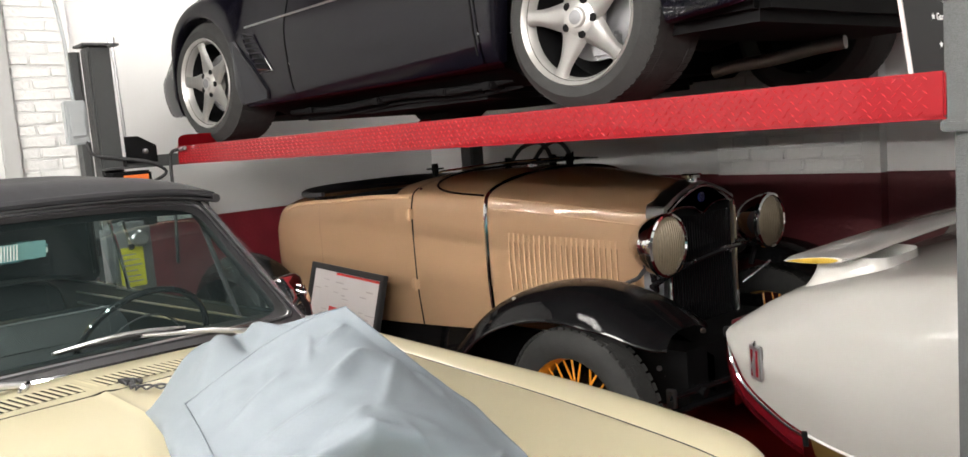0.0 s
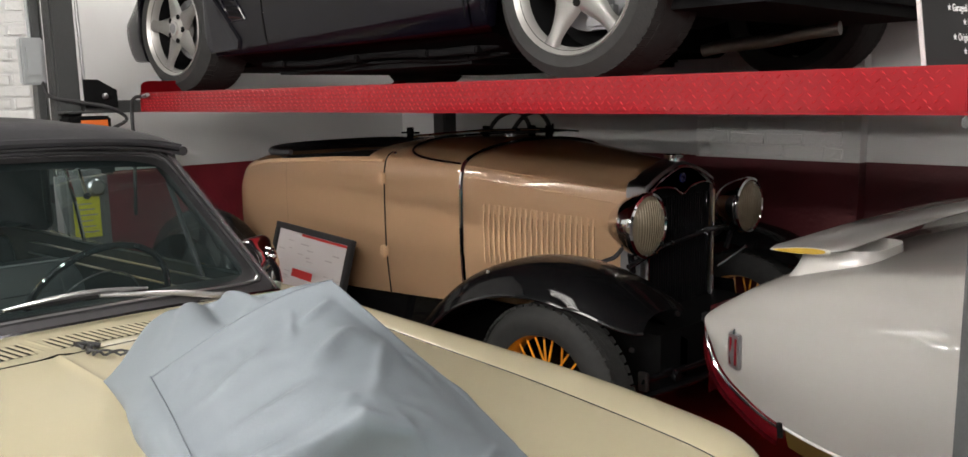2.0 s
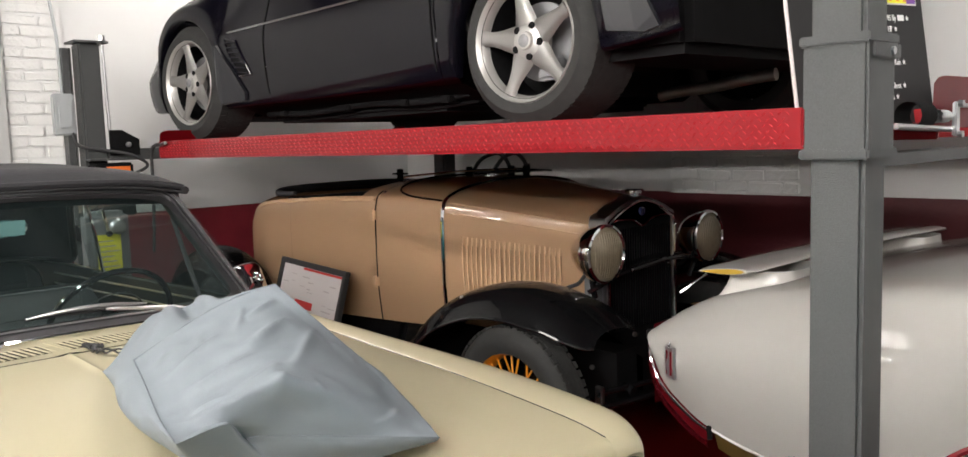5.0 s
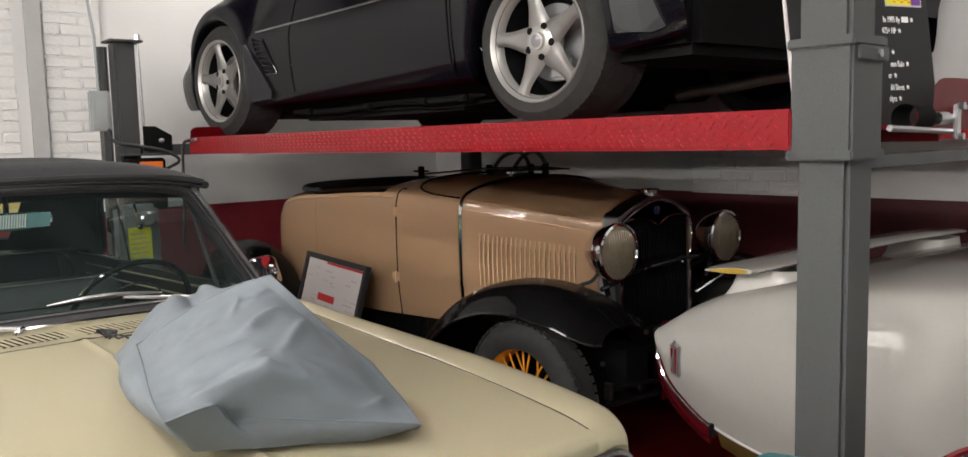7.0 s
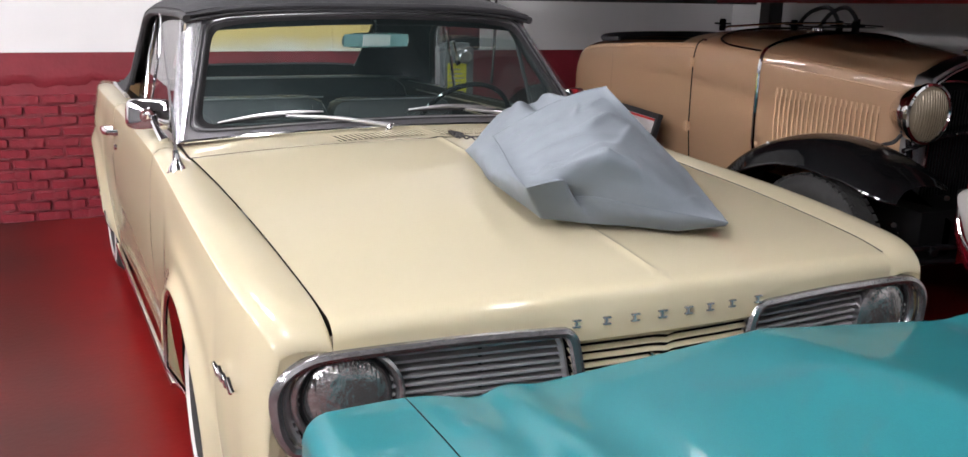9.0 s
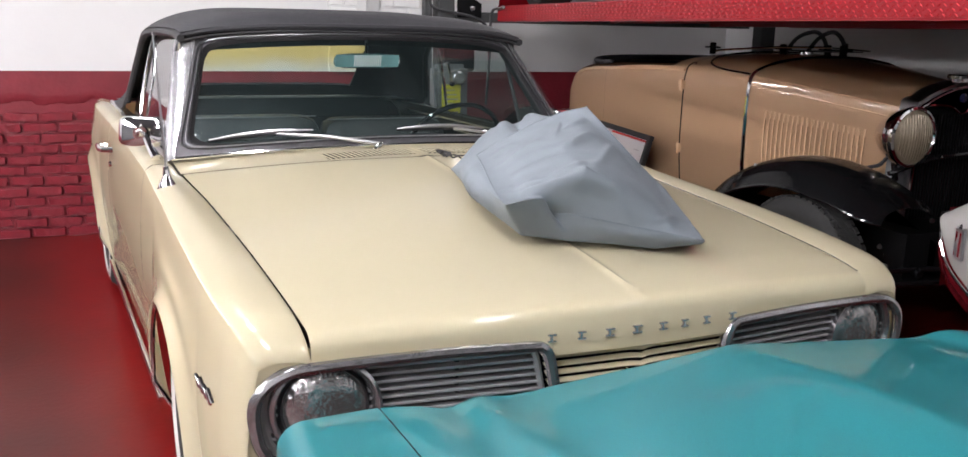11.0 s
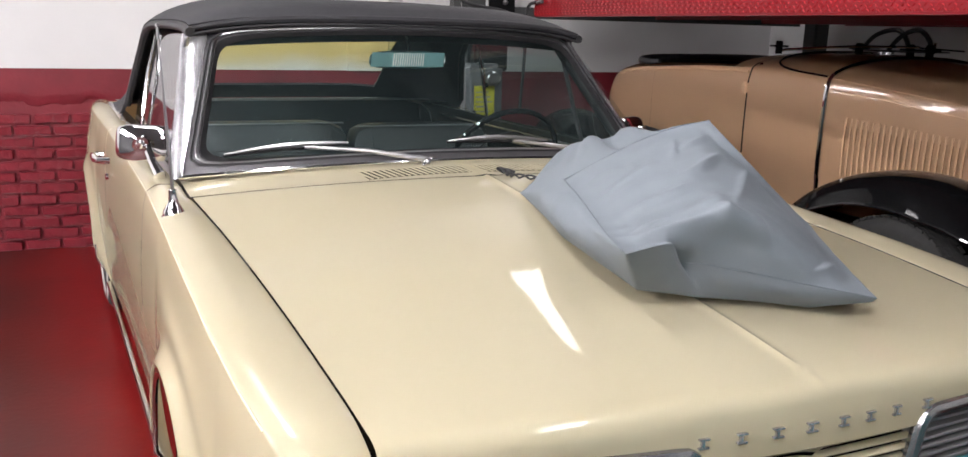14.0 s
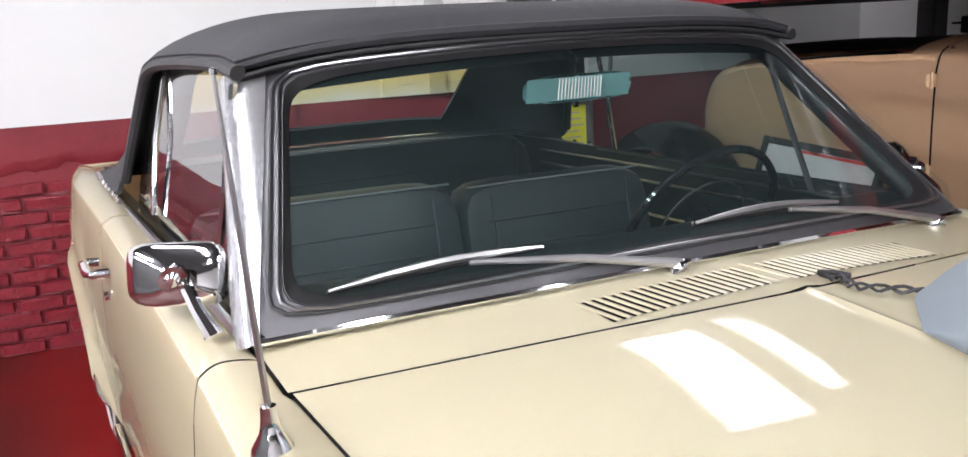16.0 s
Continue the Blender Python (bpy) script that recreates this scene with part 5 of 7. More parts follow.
part("lever", tube([(bx + 0.2, by - 0.02, 1.12), (bx + 0.24, by - 0.03, 1.06)], 0.008, 8), STEEL, pump)
part("unit_shelf", Box(bx + 0.06, bx + 0.2, by - 0.08, by + 0.12, 1.415, 1.425), POST, lift)
DIAMOND = bmesh.new()
for i in range(186):
    for j in range(6):
        x = -4.255 + (i + 0.5 * (j % 2)) * 0.0199
        z = LIFT_Z - 0.0805 + j * 0.0138
        a = radians(42 if (i + j) % 2 else -42)
        c, s_ = math.cos(a), math.sin(a)
        pts = [(-0.0072, 0), (0, 0.0018), (0.0072, 0), (0, -0.0018)]
        base = [DIAMOND.verts.new((x + u * c - w * s_, 1.9265, z + u * s_ + w * c)) for u, w in pts]
        ridge = [DIAMOND.verts.new((x + u * c, 1.9238, z + u * s_)) for u in (-0.004, 0.004)]
        for f in ((base[0], base[1], ridge[0]), (base[1], base[2], ridge[1]), (base[1], ridge[1], ridge[0]), (base[2], base[3], ridge[1]), (base[3], base[0], ridge[0]), (base[3], ridge[0], ridge[1])):
            DIAMOND.faces.new(f)
for k, (y0, y1, end) in enumerate(((1.93, 2.73, -0.527), (3.50, 4.18, -0.45))):
    run = part("runway", Box(-4.27, end, y0, y1, LIFT_Z - 0.052, LIFT_Z - 0.040), RED_LIFT, lift, "red diamond-plate steel runway", smooth=False)
    for a, b in ((y0, y0 + 0.006), (y1 - 0.006, y1)):
        part("runway_side", Box(-4.27, end, a - 0.003, b + 0.003, LIFT_Z - 0.090, LIFT_Z, bevel=0.004), RED_LIFT, run)
    part("runway_lip", Box(-4.27, end, y0, y0 + 0.04, LIFT_Z - 0.094, LIFT_Z - 0.090), RED_LIFT, run, smooth=False)
    if k == 0:
        tagged(part("tread_pattern", DIAMOND, GLINT_RED, run, "raised diamond tread bars", smooth=False), kind="stuff")
    part("wheel_stop", sheet(lambda u, v: (-4.262 + 0.01 * v, lerp(y0, y0 + 0.24, u), LIFT_Z + 0.058 * v - 0.02 * (abs(2 * u - 1) ** 8) * v), 20, 4, 0.008), RED_LIFT, run, "red front wheel stop")
part("hose_fitting", tube([(-4.2, 1.915, 1.494), (-4.12, 1.905, 1.500)], 0.010, 8), STEEL, lift)
part("hydraulic_hose", tube(curve_points([(-4.2, 1.912, 1.494), (-4.27, 1.90, 1.485), (-4.30, 1.895, 1.43), (-4.30, 1.89, 1.2), (-4.32, 1.88, 0.9)], 20), 0.009, 8), SEAL, lift, "black hydraulic hose")
for px, y0 in ((-4.66, 1.78), (-0.458, 2.06)):
    top = LIFT_Z - (0.035 if px < -1 else 0.112)
    part("crossbeam", Box(px - 0.05, px + 0.05, y0, 4.10, LIFT_Z - (0.10 if px < -1 else 0.140), top), POST, lift, "grey steel crossbeam", smooth=False)
def at_end(p):
    """Sizes and place of the stop plate's linkage at the runway's end."""
    return Vector((1.2 * p[0] - 0.109, 1.2 * p[1] - 0.028, 1.2 * p[2] - 0.292))


ramp = part("end_ramp", mapped(sheet(lambda u, v: (-0.33 + 0.004 * v, lerp(2.20, 2.72, u), lerp(1.455, 1.578 - 0.02 * (abs(2 * u - 1) ** 12), v)), 24, 6, 0.01), at_end), RED_LIFT, lift, "red flip-up stop plate at the runway end")
part("latch_bar", mapped(tube([(-0.30, 1.93, 1.462), (-0.30, 2.24, 1.452)], 0.007, 8), at_end), STEEL, ramp, "bright steel latch linkage")
part("latch_arm", mapped(Box(-0.295, -0.285, 2.225, 2.25, 1.435, 1.515, bevel=0.003), at_end), STEEL, ramp)
part("latch_rod", mapped(tube([(-0.29, 2.24, 1.507), (-0.285, 2.6, 1.500)], 0.005, 8), at_end), STEEL, ramp)
part("latch_pin", mapped(lathe([(0, 0.015), (0.05, 0.015), (0.055, 0.009), (0.085, 0.009)], (-0.30, 2.15, 1.482), (0, 1, 0), 12), at_end), STEEL, ramp)
part("roller", mapped(lathe([(0, 0.03), (0.09, 0.03)], (-0.32, 2.04, 1.485), (0, 1, 0), 16), at_end), DARK, ramp)
for z in (1.44, 1.51):
    part("latch_bolt", mapped(lathe([(0, 0.009), (0.01, 0.009), (0.012, 0)], (-0.284, 2.238, z), (1, 0, 0), 6), at_end), STEEL, ramp)


def lettering(text, size, m, material, parent, name="lettering"):
    cu = bpy.data.curves.new(name, "FONT")
    cu.body, cu.size, cu.extrude = text, size, 0.0006
    ob = bpy.data.objects.new(name, cu)
    me = bpy.data.meshes.new_from_object(ob)
    bpy.data.objects.remove(ob)
    me.transform(m)
    me.materials.clear()
    me.materials.append(material)
    o = new(name, me)
    o.parent = parent
    o.matrix_parent_inverse = parent.matrix_basis.inverted() if parent.type == "EMPTY" else Matrix.Identity(4)
    return o


# information board standing on the runway
board = thing("information_board", -0.66, 2.5, LIFT_Z - 0.04, "black information board with white lettering standing on the runway", "sign board")
face = pose(-0.726, 2.30, LIFT_Z - 0.04, 0, 0, 72) @ pose(0, 0, 0, 81, 0, 0)
part("panel", Box(0, 0.525, 0, 0.92, -0.006, 0, face), INKBOARD, board, smooth=False)
part("edge", Box(-0.005, 0, 0, 0.92, -0.008, 0.002, face), PAPER, board, "pale board edge", smooth=False)
part("edge_foot", Box(-0.014, 0.0, 0.035, 0.05, -0.008, 0.002, face, bevel=0.003), PAPER, board)
part("photo", Box(0.36, 0.50, 0.350, 0.47, 0.001, 0.002, face), PAPER, board, "yellow and purple picture strip", smooth=False)
part("photo_band", Box(0.364, 0.459, 0.355, 0.468, 0.0022, 0.003, face), YELLOW, board, smooth=False)
part("photo_band", Box(0.460, 0.496, 0.355, 0.468, 0.0022, 0.003, face), PURPLE, board, smooth=False)
for k in range(5):
    part("photo_mark", Box(0.39 + 0.014 * k, 0.399 + 0.015 * k, 0.360 + 0.007 * (k % 2), 0.366 + 0.007 * (k % 2), 0.0032, 0.0036, face), ORANGE, board, smooth=False)


def star_at(sx, z):
    star = bmesh.new()
    star.faces.new([star.verts.new(face @ Vector((sx + (0.0095 if i % 2 == 0 else 0.0042) * 0.8 * math.sin(i * math.pi / 5), z + (0.0095 if i % 2 == 0 else 0.0042) * math.cos(i * math.pi / 5), 0.0015))) for i in range(10)])
    part("star", star, WHITEINK, board, smooth=False)


for line, bar, sx, z in (("In 1995 By", 0.026, 0.456, 0.311), ("475+ HP", 0, 0.405, 0.278), ("", 0, 0.372, 0.214), ("een Rain", 0, 0.423, 0.180), ("er", 0, 0.372, 0.146), ("ild Sheet", 0, 0.415, 0.111), ("eipts", 0, 0.382, 0.078)):
    end = sx - 0.013
    if bar:
        part("print_bar", Box(end - bar, end, z - 0.008, z + 0.009, 0.001, 0.0016, face), WHITEINK, board, smooth=False)
        end -= bar + 0.006
    if line:
        o = lettering(line, 0.025, Matrix.Diagonal((0.60, 1, 1, 1)), WHITEINK, board)
        w_ = max(v.co.x for v in o.data.vertices)
        o.data.transform(face @ Matrix.Translation((end - w_, z - 0.0085, 0.001)))
    star_at(sx, z)
for line, sx, z in (("Only 1", 0.143, 0.221), ("Garaged And Tr", 0.097, 0.187), ("Full Hi", 0.149, 0.153), ("Original Wi", 0.110, 0.117), ("Origi", 0.144, 0.083)):
    o = lettering(line, 0.025, Matrix.Diagonal((0.60, 1, 1, 1)), WHITEINK, board)
    o.data.transform(face @ Matrix.Translation((sx + 0.012, z - 0.0085, 0.001)))
    star_at(sx, z)

# ---- the tan roadster
def fc(x):
    return 3.22 + 0.085 * (x + 2.0)


FHALF = [(-4.66, 0.22), (-4.55, 0.40), (-4.3, 0.52), (-3.7, 0.585), (-3.13, 0.57), (-2.70, 0.515), (-2.05, 0.265)]
FTOP = [(-4.66, 0.84), (-4.55, 1.02), (-4.3, 1.178), (-3.7, 1.225), (-3.2, 1.272), (-2.9, 1.276), (-2.70, 1.262), (-2.05, 1.182)]
FSH = [(-4.66, 0.78), (-4.55, 0.945), (-4.3, 1.11), (-3.7, 1.175), (-3.13, 1.19), (-2.70, 1.165), (-2.05, 1.06)]
ford = thing("vintage_roadster", -3.2, 3.1, 0, "tan vintage roadster with black fenders and orange wire wheels", "car")


def fsec(x, v):
    h, zt, zs = interp(x, FHALF), interp(x, FTOP), interp(x, FSH)
    lo = interp(x, [(-4.66, 0.72), (-4.3, 0.58), (-2.7, 0.57), (-2.05, 0.60)])
    q = [(-h * 0.965, lo), (-h, lerp(lo, zs, 0.35)), (-h, lerp(lo, zs, 0.8)), (-h * 0.985, zs - 0.03), (-h * 0.93, lerp(zs, zt, 0.25)), (-h * 0.72, lerp(zs, zt, 0.66)), (-h * 0.38, lerp(zs, zt, 0.93)), (0, zt)]
    q += [(-a, b) for a, b in reversed(q[:-1])]
    p = spline([(0, a, b) for a, b in q], v)
    return Vector((x, fc(x) + p[1], p[2]))


def fpatch(x0, x1, v0, v1, nu, nv, lift_=0.0, thick=0.006):
    return sheet(lambda u, v: fsec(lerp(x0, x1, u), lerp(v0, v1, v)), nu, nv, thick)


part("bonnet", fpatch(-2.695, -2.05, 0, 1, 24, 64), TAN, ford)
part("cowl", fpatch(-3.125, -2.715, 0, 1, 16, 64), TAN, ford)
for a, b, nm in ((0, 0.262, "door"), (0.738, 1.0, "door")):
    part(nm, fpatch(-3.863, -3.131, a, b, 20, 24), TAN, ford)
part("scuttle", fpatch(-3.24, -3.126, 0.262, 0.738, 6, 34), TAN, ford)
for a, b in ((0, 0.262), (0.738, 1.0)):
    part("quarter", fpatch(-4.303, -3.864, a, b, 14, 24), TAN, ford)
part("rear_body", fpatch(-4.66, -4.303, 0, 1, 16, 64), TAN, ford)
part("rear_deck", fpatch(-4.305, -4.20, 0.262, 0.738, 4, 34), TAN, ford)
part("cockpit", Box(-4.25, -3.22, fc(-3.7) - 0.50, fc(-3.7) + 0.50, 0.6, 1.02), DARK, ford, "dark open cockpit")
RIM_X = -4.02
rim_y = fc(RIM_X) - fsec(RIM_X, 0.29).y - 0.01
rimp = [Vector(fsec(x, 0.29)) + Vector((0, 0.012, 0.014)) for x in [lerp(-3.25, RIM_X + 0.02, i / 14) for i in range(15)]]
rim_z = rimp[-1].z
rimp += [Vector((RIM_X - 0.24 * math.sin(math.pi * i / 16) ** 0.8, fc(RIM_X) - rim_y * math.copysign(abs(math.cos(math.pi * i / 16)) ** 0.7, math.cos(math.pi * i / 16)), rim_z + 0.012 * math.sin(math.pi * i / 16))) for i in range(1, 16)]
rimp += [Vector(fsec(x, 0.71)) + Vector((0, -0.012, 0.020)) for x in [lerp(RIM_X + 0.02, -3.25, i / 14) for i in range(15)]]
rimp = rimp[12:]
part("cockpit_rim", tube(rimp, [0.012 + 0.020 * math.sin(math.pi * i / (len(rimp) - 1)) for i in range(len(rimp))], 10), VINYL, ford, "black padded cockpit rim")
part("seat_back", Box(-4.20, -4.06, fc(-4.1) - 0.44, fc(-4.1) + 0.44, 0.7, 1.16, bevel=0.04), LEATHER, ford)


def line_on(pts_, r, mat_, parent, name, label=""):
    return part(name, tube(pts_, r, 6), mat_, parent, label)


# trim lines
line_on([fsec(-2.705, v / 40) + Vector((0, 0, 0.0)) for v in range(0, 15)], 0.009, CHROME, ford, "cowl_band", "chrome cowl band")
line_on([fsec(-2.705, v / 40) + Vector((0, 0, 0.001)) for v in range(14, 27)], 0.010, BLACK, ford, "cowl_band", "black cowl band")
line_on([fsec(-2.705, v / 40) for v in range(26, 41)], 0.009, CHROME, ford, "cowl_band", "chrome cowl band")
line_on([fsec(-3.128, v / 40) for v in range(0, 13)], 0.004, DARK, ford, "door_gap", "dark door shut line")
line_on([fsec(x, 0.262) + Vector((0, -0.001, 0)) for x in [lerp(-2.69, -2.06, i / 16) for i in range(17)]], 0.0032, TAN, ford, "bonnet_crease")
line_on([fsec(x, 0.205) + Vector((0, -0.001, 0)) for x in [lerp(-2.69, -2.06, i / 16) for i in range(17)]], 0.0032, TAN, ford, "bonnet_crease")
line_on([fsec(x, 0.235) + Vector((0, -0.002, 0)) for x in [lerp(-4.25, -3.14, i / 16) for i in range(17)]], 0.009, TAN, ford, "belt_moulding")
oval = []
for i in range(33):
    t = math.pi * i / 32
    x = -2.72 - 0.40 * math.sin(t) ** 0.55
    v = 0.5 - 0.235 * math.cos(t)
    oval.append(fsec(x, v) + Vector((0, 0, 0.002)))
line_on(oval, 0.0055, BLACK, ford, "cowl_pinstripe", "dark pinstripe round the cowl panel")
for z_ in (0.160, 0.066):
    p = fsec(-3.13, z_)
    hinge = part("hinge", Box(p.x - 0.03, p.x + 0.012, p.y - 0.016, p.y + 0.006, p.z - 0.024, p.z + 0.024, bevel=0.004), TAN, ford, "tan painted door hinge")
    part("hinge_pin", tube([(p.x, p.y - 0.014, p.z - 0.03), (p.x, p.y - 0.014, p.z + 0.03)], 0.007, 8), TAN, hinge)
p = fsec(-3.10, 0.29)
part("cowl_button", lathe([(0, 0.008), (0.006, 0.006), (0.008, 0)], p, (0, -1, 0.6), 10), CHROME, ford)
# bonnet louvres
for i in range(21):
    x = lerp(-2.605, -2.175, i / 20)
    for side in (0, 1):
        pts = []
        for k in range(7):
            v = lerp(0.066, 0.134, k / 6)
            p = fsec(x, v if side == 0 else 1 - v)
            pts.append(p + Vector((0, (-0.003 if side == 0 else 0.003) * math.sin(math.pi * k / 6), 0)))
        fin = part("louvre", tube(pts, [0.003] + [0.0045] * 5 + [0.0055], 6), TAN, ford)
        part("louvre_slit", tube([p + Vector((0.0075, 0, 0)) for p in pts[:-1]], 0.0022, 4), TAN_SHADE, fin, "painted shade of the slit beside the louvre")
# radiator shell
def shell_path(w, zt, zb):
    half = [(-w, zb), (-w, lerp(zb, zt, 0.5)), (-w * 1.0, zt - 0.115), (-w * 0.86, zt - 0.07), (-w * 0.45, zt - 0.025), (0, zt)]
    return half + [(-a, b) for a, b in reversed(half[:-1])]


def shell(u, v):
    p = spline([(0, a, b) for a, b in shell_path(0.262, 1.188, 0.47)], v)
    x = (-2.06, -2.0, -1.975, -1.97, -1.975)[int(round(u * 4))]
    k = (1.01, 1.0, 0.985, 0.94, 0.90)[int(round(u * 4))]
    return (x, fc(-2) + p[1] * k, 0.8 + (p[2] - 0.8) * lerp(1, k, 0.8))


rad = part("radiator_shell", sheet(shell, 4, 60, 0.006), STEEL, ford, "polished steel radiator shell")
pts = [spline([(0, a, b) for a, b in shell_path(0.245, 1.165, 0.47)], i / 60) for i in range(61)]
part("shell_trim", tube([(-1.966, fc(-2) + p.y, p.z) for p in pts], 0.0075, 6), CHROME, rad, "chrome radiator shell edge")
part("core", Box(-2.0, -1.985, fc(-2) - 0.24, fc(-2) + 0.24, 0.47, 1.08), DARK, rad, "dark radiator core")
for i in range(26):
    y = lerp(-0.225, 0.225, i / 25)
    part("core_fin", Box(-1.985, -1.979, fc(-2) + y - 0.003, fc(-2) + y + 0.003, 0.48, 1.045), BLACK, rad, smooth=False)
pts = [spline([(0, -0.24, 1.075), (0, -0.17, 1.088), (0, -0.07, 1.08), (0, 0, 1.050), (0, 0.07, 1.08), (0, 0.17, 1.088), (0, 0.24, 1.075)], i / 40) for i in range(41)]
part("valance_trim", tube([(-1.966, fc(-2) + p.y, p.z) for p in pts], 0.005, 6), CHROME, rad)
part("valance", sheet(lambda u, v: (-1.974, fc(-2) + lerp(-0.24, 0.24, u), lerp(pts[int(round(u * 40))].z, 1.165 - 0.10 * abs(2 * u - 1) ** 1.6, v)), 40, 4, 0.004), BLACK, rad)
part("emblem", lathe([(0, 0.022), (0.006, 0.020), (0.008, 0)], (-1.970, fc(-2), 1.117), (1, 0, 0), 20), BLUE, rad, "small blue oval emblem")
part("cap_neck", lathe([(0, 0.03), (0.02, 0.03), (0.022, 0.042), (0.034, 0.044), (0.040, 0.038), (0.042, 0.0)], (-2.01, fc(-2), 1.178), (0, 0, 1), 24), CHROME, rad, "chrome radiator cap")
part("shell_bottom", tube([(-1.966, fc(-2) + 0.245, 0.47), (-1.97, fc(-2) + 0.235, 0.41), (-2.0, fc(-2) + 0.19, 0.35)], 0.007, 6), CHROME, rad)
part("side_shield", Box(-2.06, -1.99, fc(-2) - 0.30, fc(-2) - 0.262, 0.48, 0.88), STEELGREY, rad, "grey side splash plate", smooth=False)
# gas cap, folded screen frame and fittings on the cowl
part("gas_cap", lathe([(0, 0.05), (0.004, 0.05), (0.006, 0.035), (0.018, 0.035), (0.022, 0.030), (0.022, 0)], (-2.86, fc(-2.86) - 0.03, 1.268), (0, 0, 1), 20), CHROME, ford, "chrome gas cap")
screenf = part("folded_screen", tube([(-3.20, fc(-3.2) - 0.36, 1.27), (-3.15, fc(-3.2) - 0.34, 1.285), (-2.86, fc(-2.9) - 0.22, 1.31), (-2.62, fc(-2.7) - 0.10, 1.315)], 0.006, 6), CHROME, ford, "dark folded windscreen bracket")
for dx, dy in ((-3.18, -0.36), (-2.95, -0.10), (-2.80, 0.05), (-2.70, 0.05)):
    bm = Box(dx - 0.05, dx + 0.05, fc(dx) + dy - 0.02, fc(dx) + dy + 0.02, 1.296, 1.304, bevel=0.003)
    box(bm, dx - 0.015, dx + 0.015, fc(dx) + dy - 0.012, fc(dx) + dy + 0.012, 1.262, 1.325, bevel=0.003)
    part("bracket", bm, DARK, screenf)
part("wiper_stub", tube([(-2.80, fc(-2.8) + 0.05, 1.312), (-2.50, fc(-2.6) + 0.02, 1.302)], 0.004, 6), DARK, screenf)
part("wiper_pin", tube([(-2.66, fc(-2.66) + 0.03, 1.285), (-2.66, fc(-2.66) + 0.03, 1.335)], 0.005, 6), DARK, screenf)
part("glass_edge", Box(-3.05, -2.75, fc(-2.9) - 0.05, fc(-2.9) + 0.25, 1.288, 1.294), SEAL, screenf)
for k in (0, 1):
    part("loom", tube(curve_points([(-3.05 + 0.16 * k, fc(-3) + 0.0, 1.27), (-2.98 + 0.16 * k, fc(-3) + 0.02, 1.36), (-2.88 + 0.13 * k, fc(-3) + 0.05, 1.39), (-2.84 + 0.13 * k, fc(-3) + 0.08, 1.34), (-2.84 + 0.13 * k, fc(-3) + 0.1, 1.27)], 18), 0.011, 8), SEAL, screenf, "black rubber hose loop")
# headlamps
for s in (-1, 1):
    c = (-1.925, fc(-1.92) + s * 0.387 + 0.045, 0.960)
    lamp = part("headlamp", lathe([(-0.150, 0), (-0.145, 0.03), (-0.12, 0.068), (-0.07, 0.104), (-0.02, 0.122), (0.0, 0.126)], c, (1, 0.02, 0), 36), CHROME, ford, "chrome bucket headlamp")
    part("reflector", lathe([(-0.07, 0.0), (-0.066, 0.03), (-0.045, 0.07), (-0.01, 0.1), (0.018, 0.114)], c, (1, 0.02, 0), 36), REFLECTOR, lamp, "silvered reflector bowl")
    part("bulb", lathe([(-0.06, 0.012), (-0.02, 0.014), (-0.008, 0.0)], c, (1, 0.02, 0), 12), AMBER, lamp)
    part("rim", lathe([(0.0, 0.126), (0.012, 0.131), (0.026, 0.128), (0.030, 0.118), (0.024, 0.113)], c, (1, 0.02, 0), 36), CHROME, lamp, "chrome headlamp rim")
    part("lens", lathe([(0.024, 0.114), (0.034, 0.09), (0.042, 0.05), (0.045, 0)], c, (1, 0.02, 0), 36), HEADLENS, lamp, "ribbed amber-tinted lens")
    for k in range(13):
        y = lerp(-0.085, 0.085, k / 12)
        hh = math.sqrt(0.1**2 - y * y)
        part("lens_rib", tube([(c[0] + 0.046 - 1.35 * (y * y + z * z), c[1] + y, c[2] + z) for z in [lerp(-hh, hh, i / 6) for i in range(7)]], 0.0022, 5), HEADLENS, lamp)
    part("lamp_post", tube([(c[0] - 0.06, c[1], 0.84), (c[0] - 0.07, c[1] - s * 0.03, 0.76)], 0.014, 8), BLACK, lamp)
    part("lamp_loom", tube(curve_points([(c[0] - 0.10, c[1], 0.86), (c[0] - 0.13, c[1] - 0.01, 0.82), (c[0] - 0.16, c[1] - 0.06, 0.80), (c[0] - 0.22, c[1] - 0.05, 0.74)], 14), 0.009, 8), SEAL, lamp)
lb = [(-1.95, fc(-1.95) - 0.40, 0.80), (-1.93, fc(-1.95) - 0.2, 0.855), (-1.93, fc(-1.95), 0.875), (-1.93, fc(-1.95) + 0.2, 0.885), (-1.95, fc(-1.95) + 0.40, 0.86)]
part("lamp_bar", tube(curve_points(lb, 20), 0.012, 8), BLACK, ford, "black headlamp crossbar")
for y in (-0.15, 0.12):
    part("bar_bolt", lathe([(0, 0.008), (0.008, 0.006), (0.009, 0)], (-1.918, fc(-1.95) + y, 0.868), (1, 0, 0), 8), CHROME, ford)
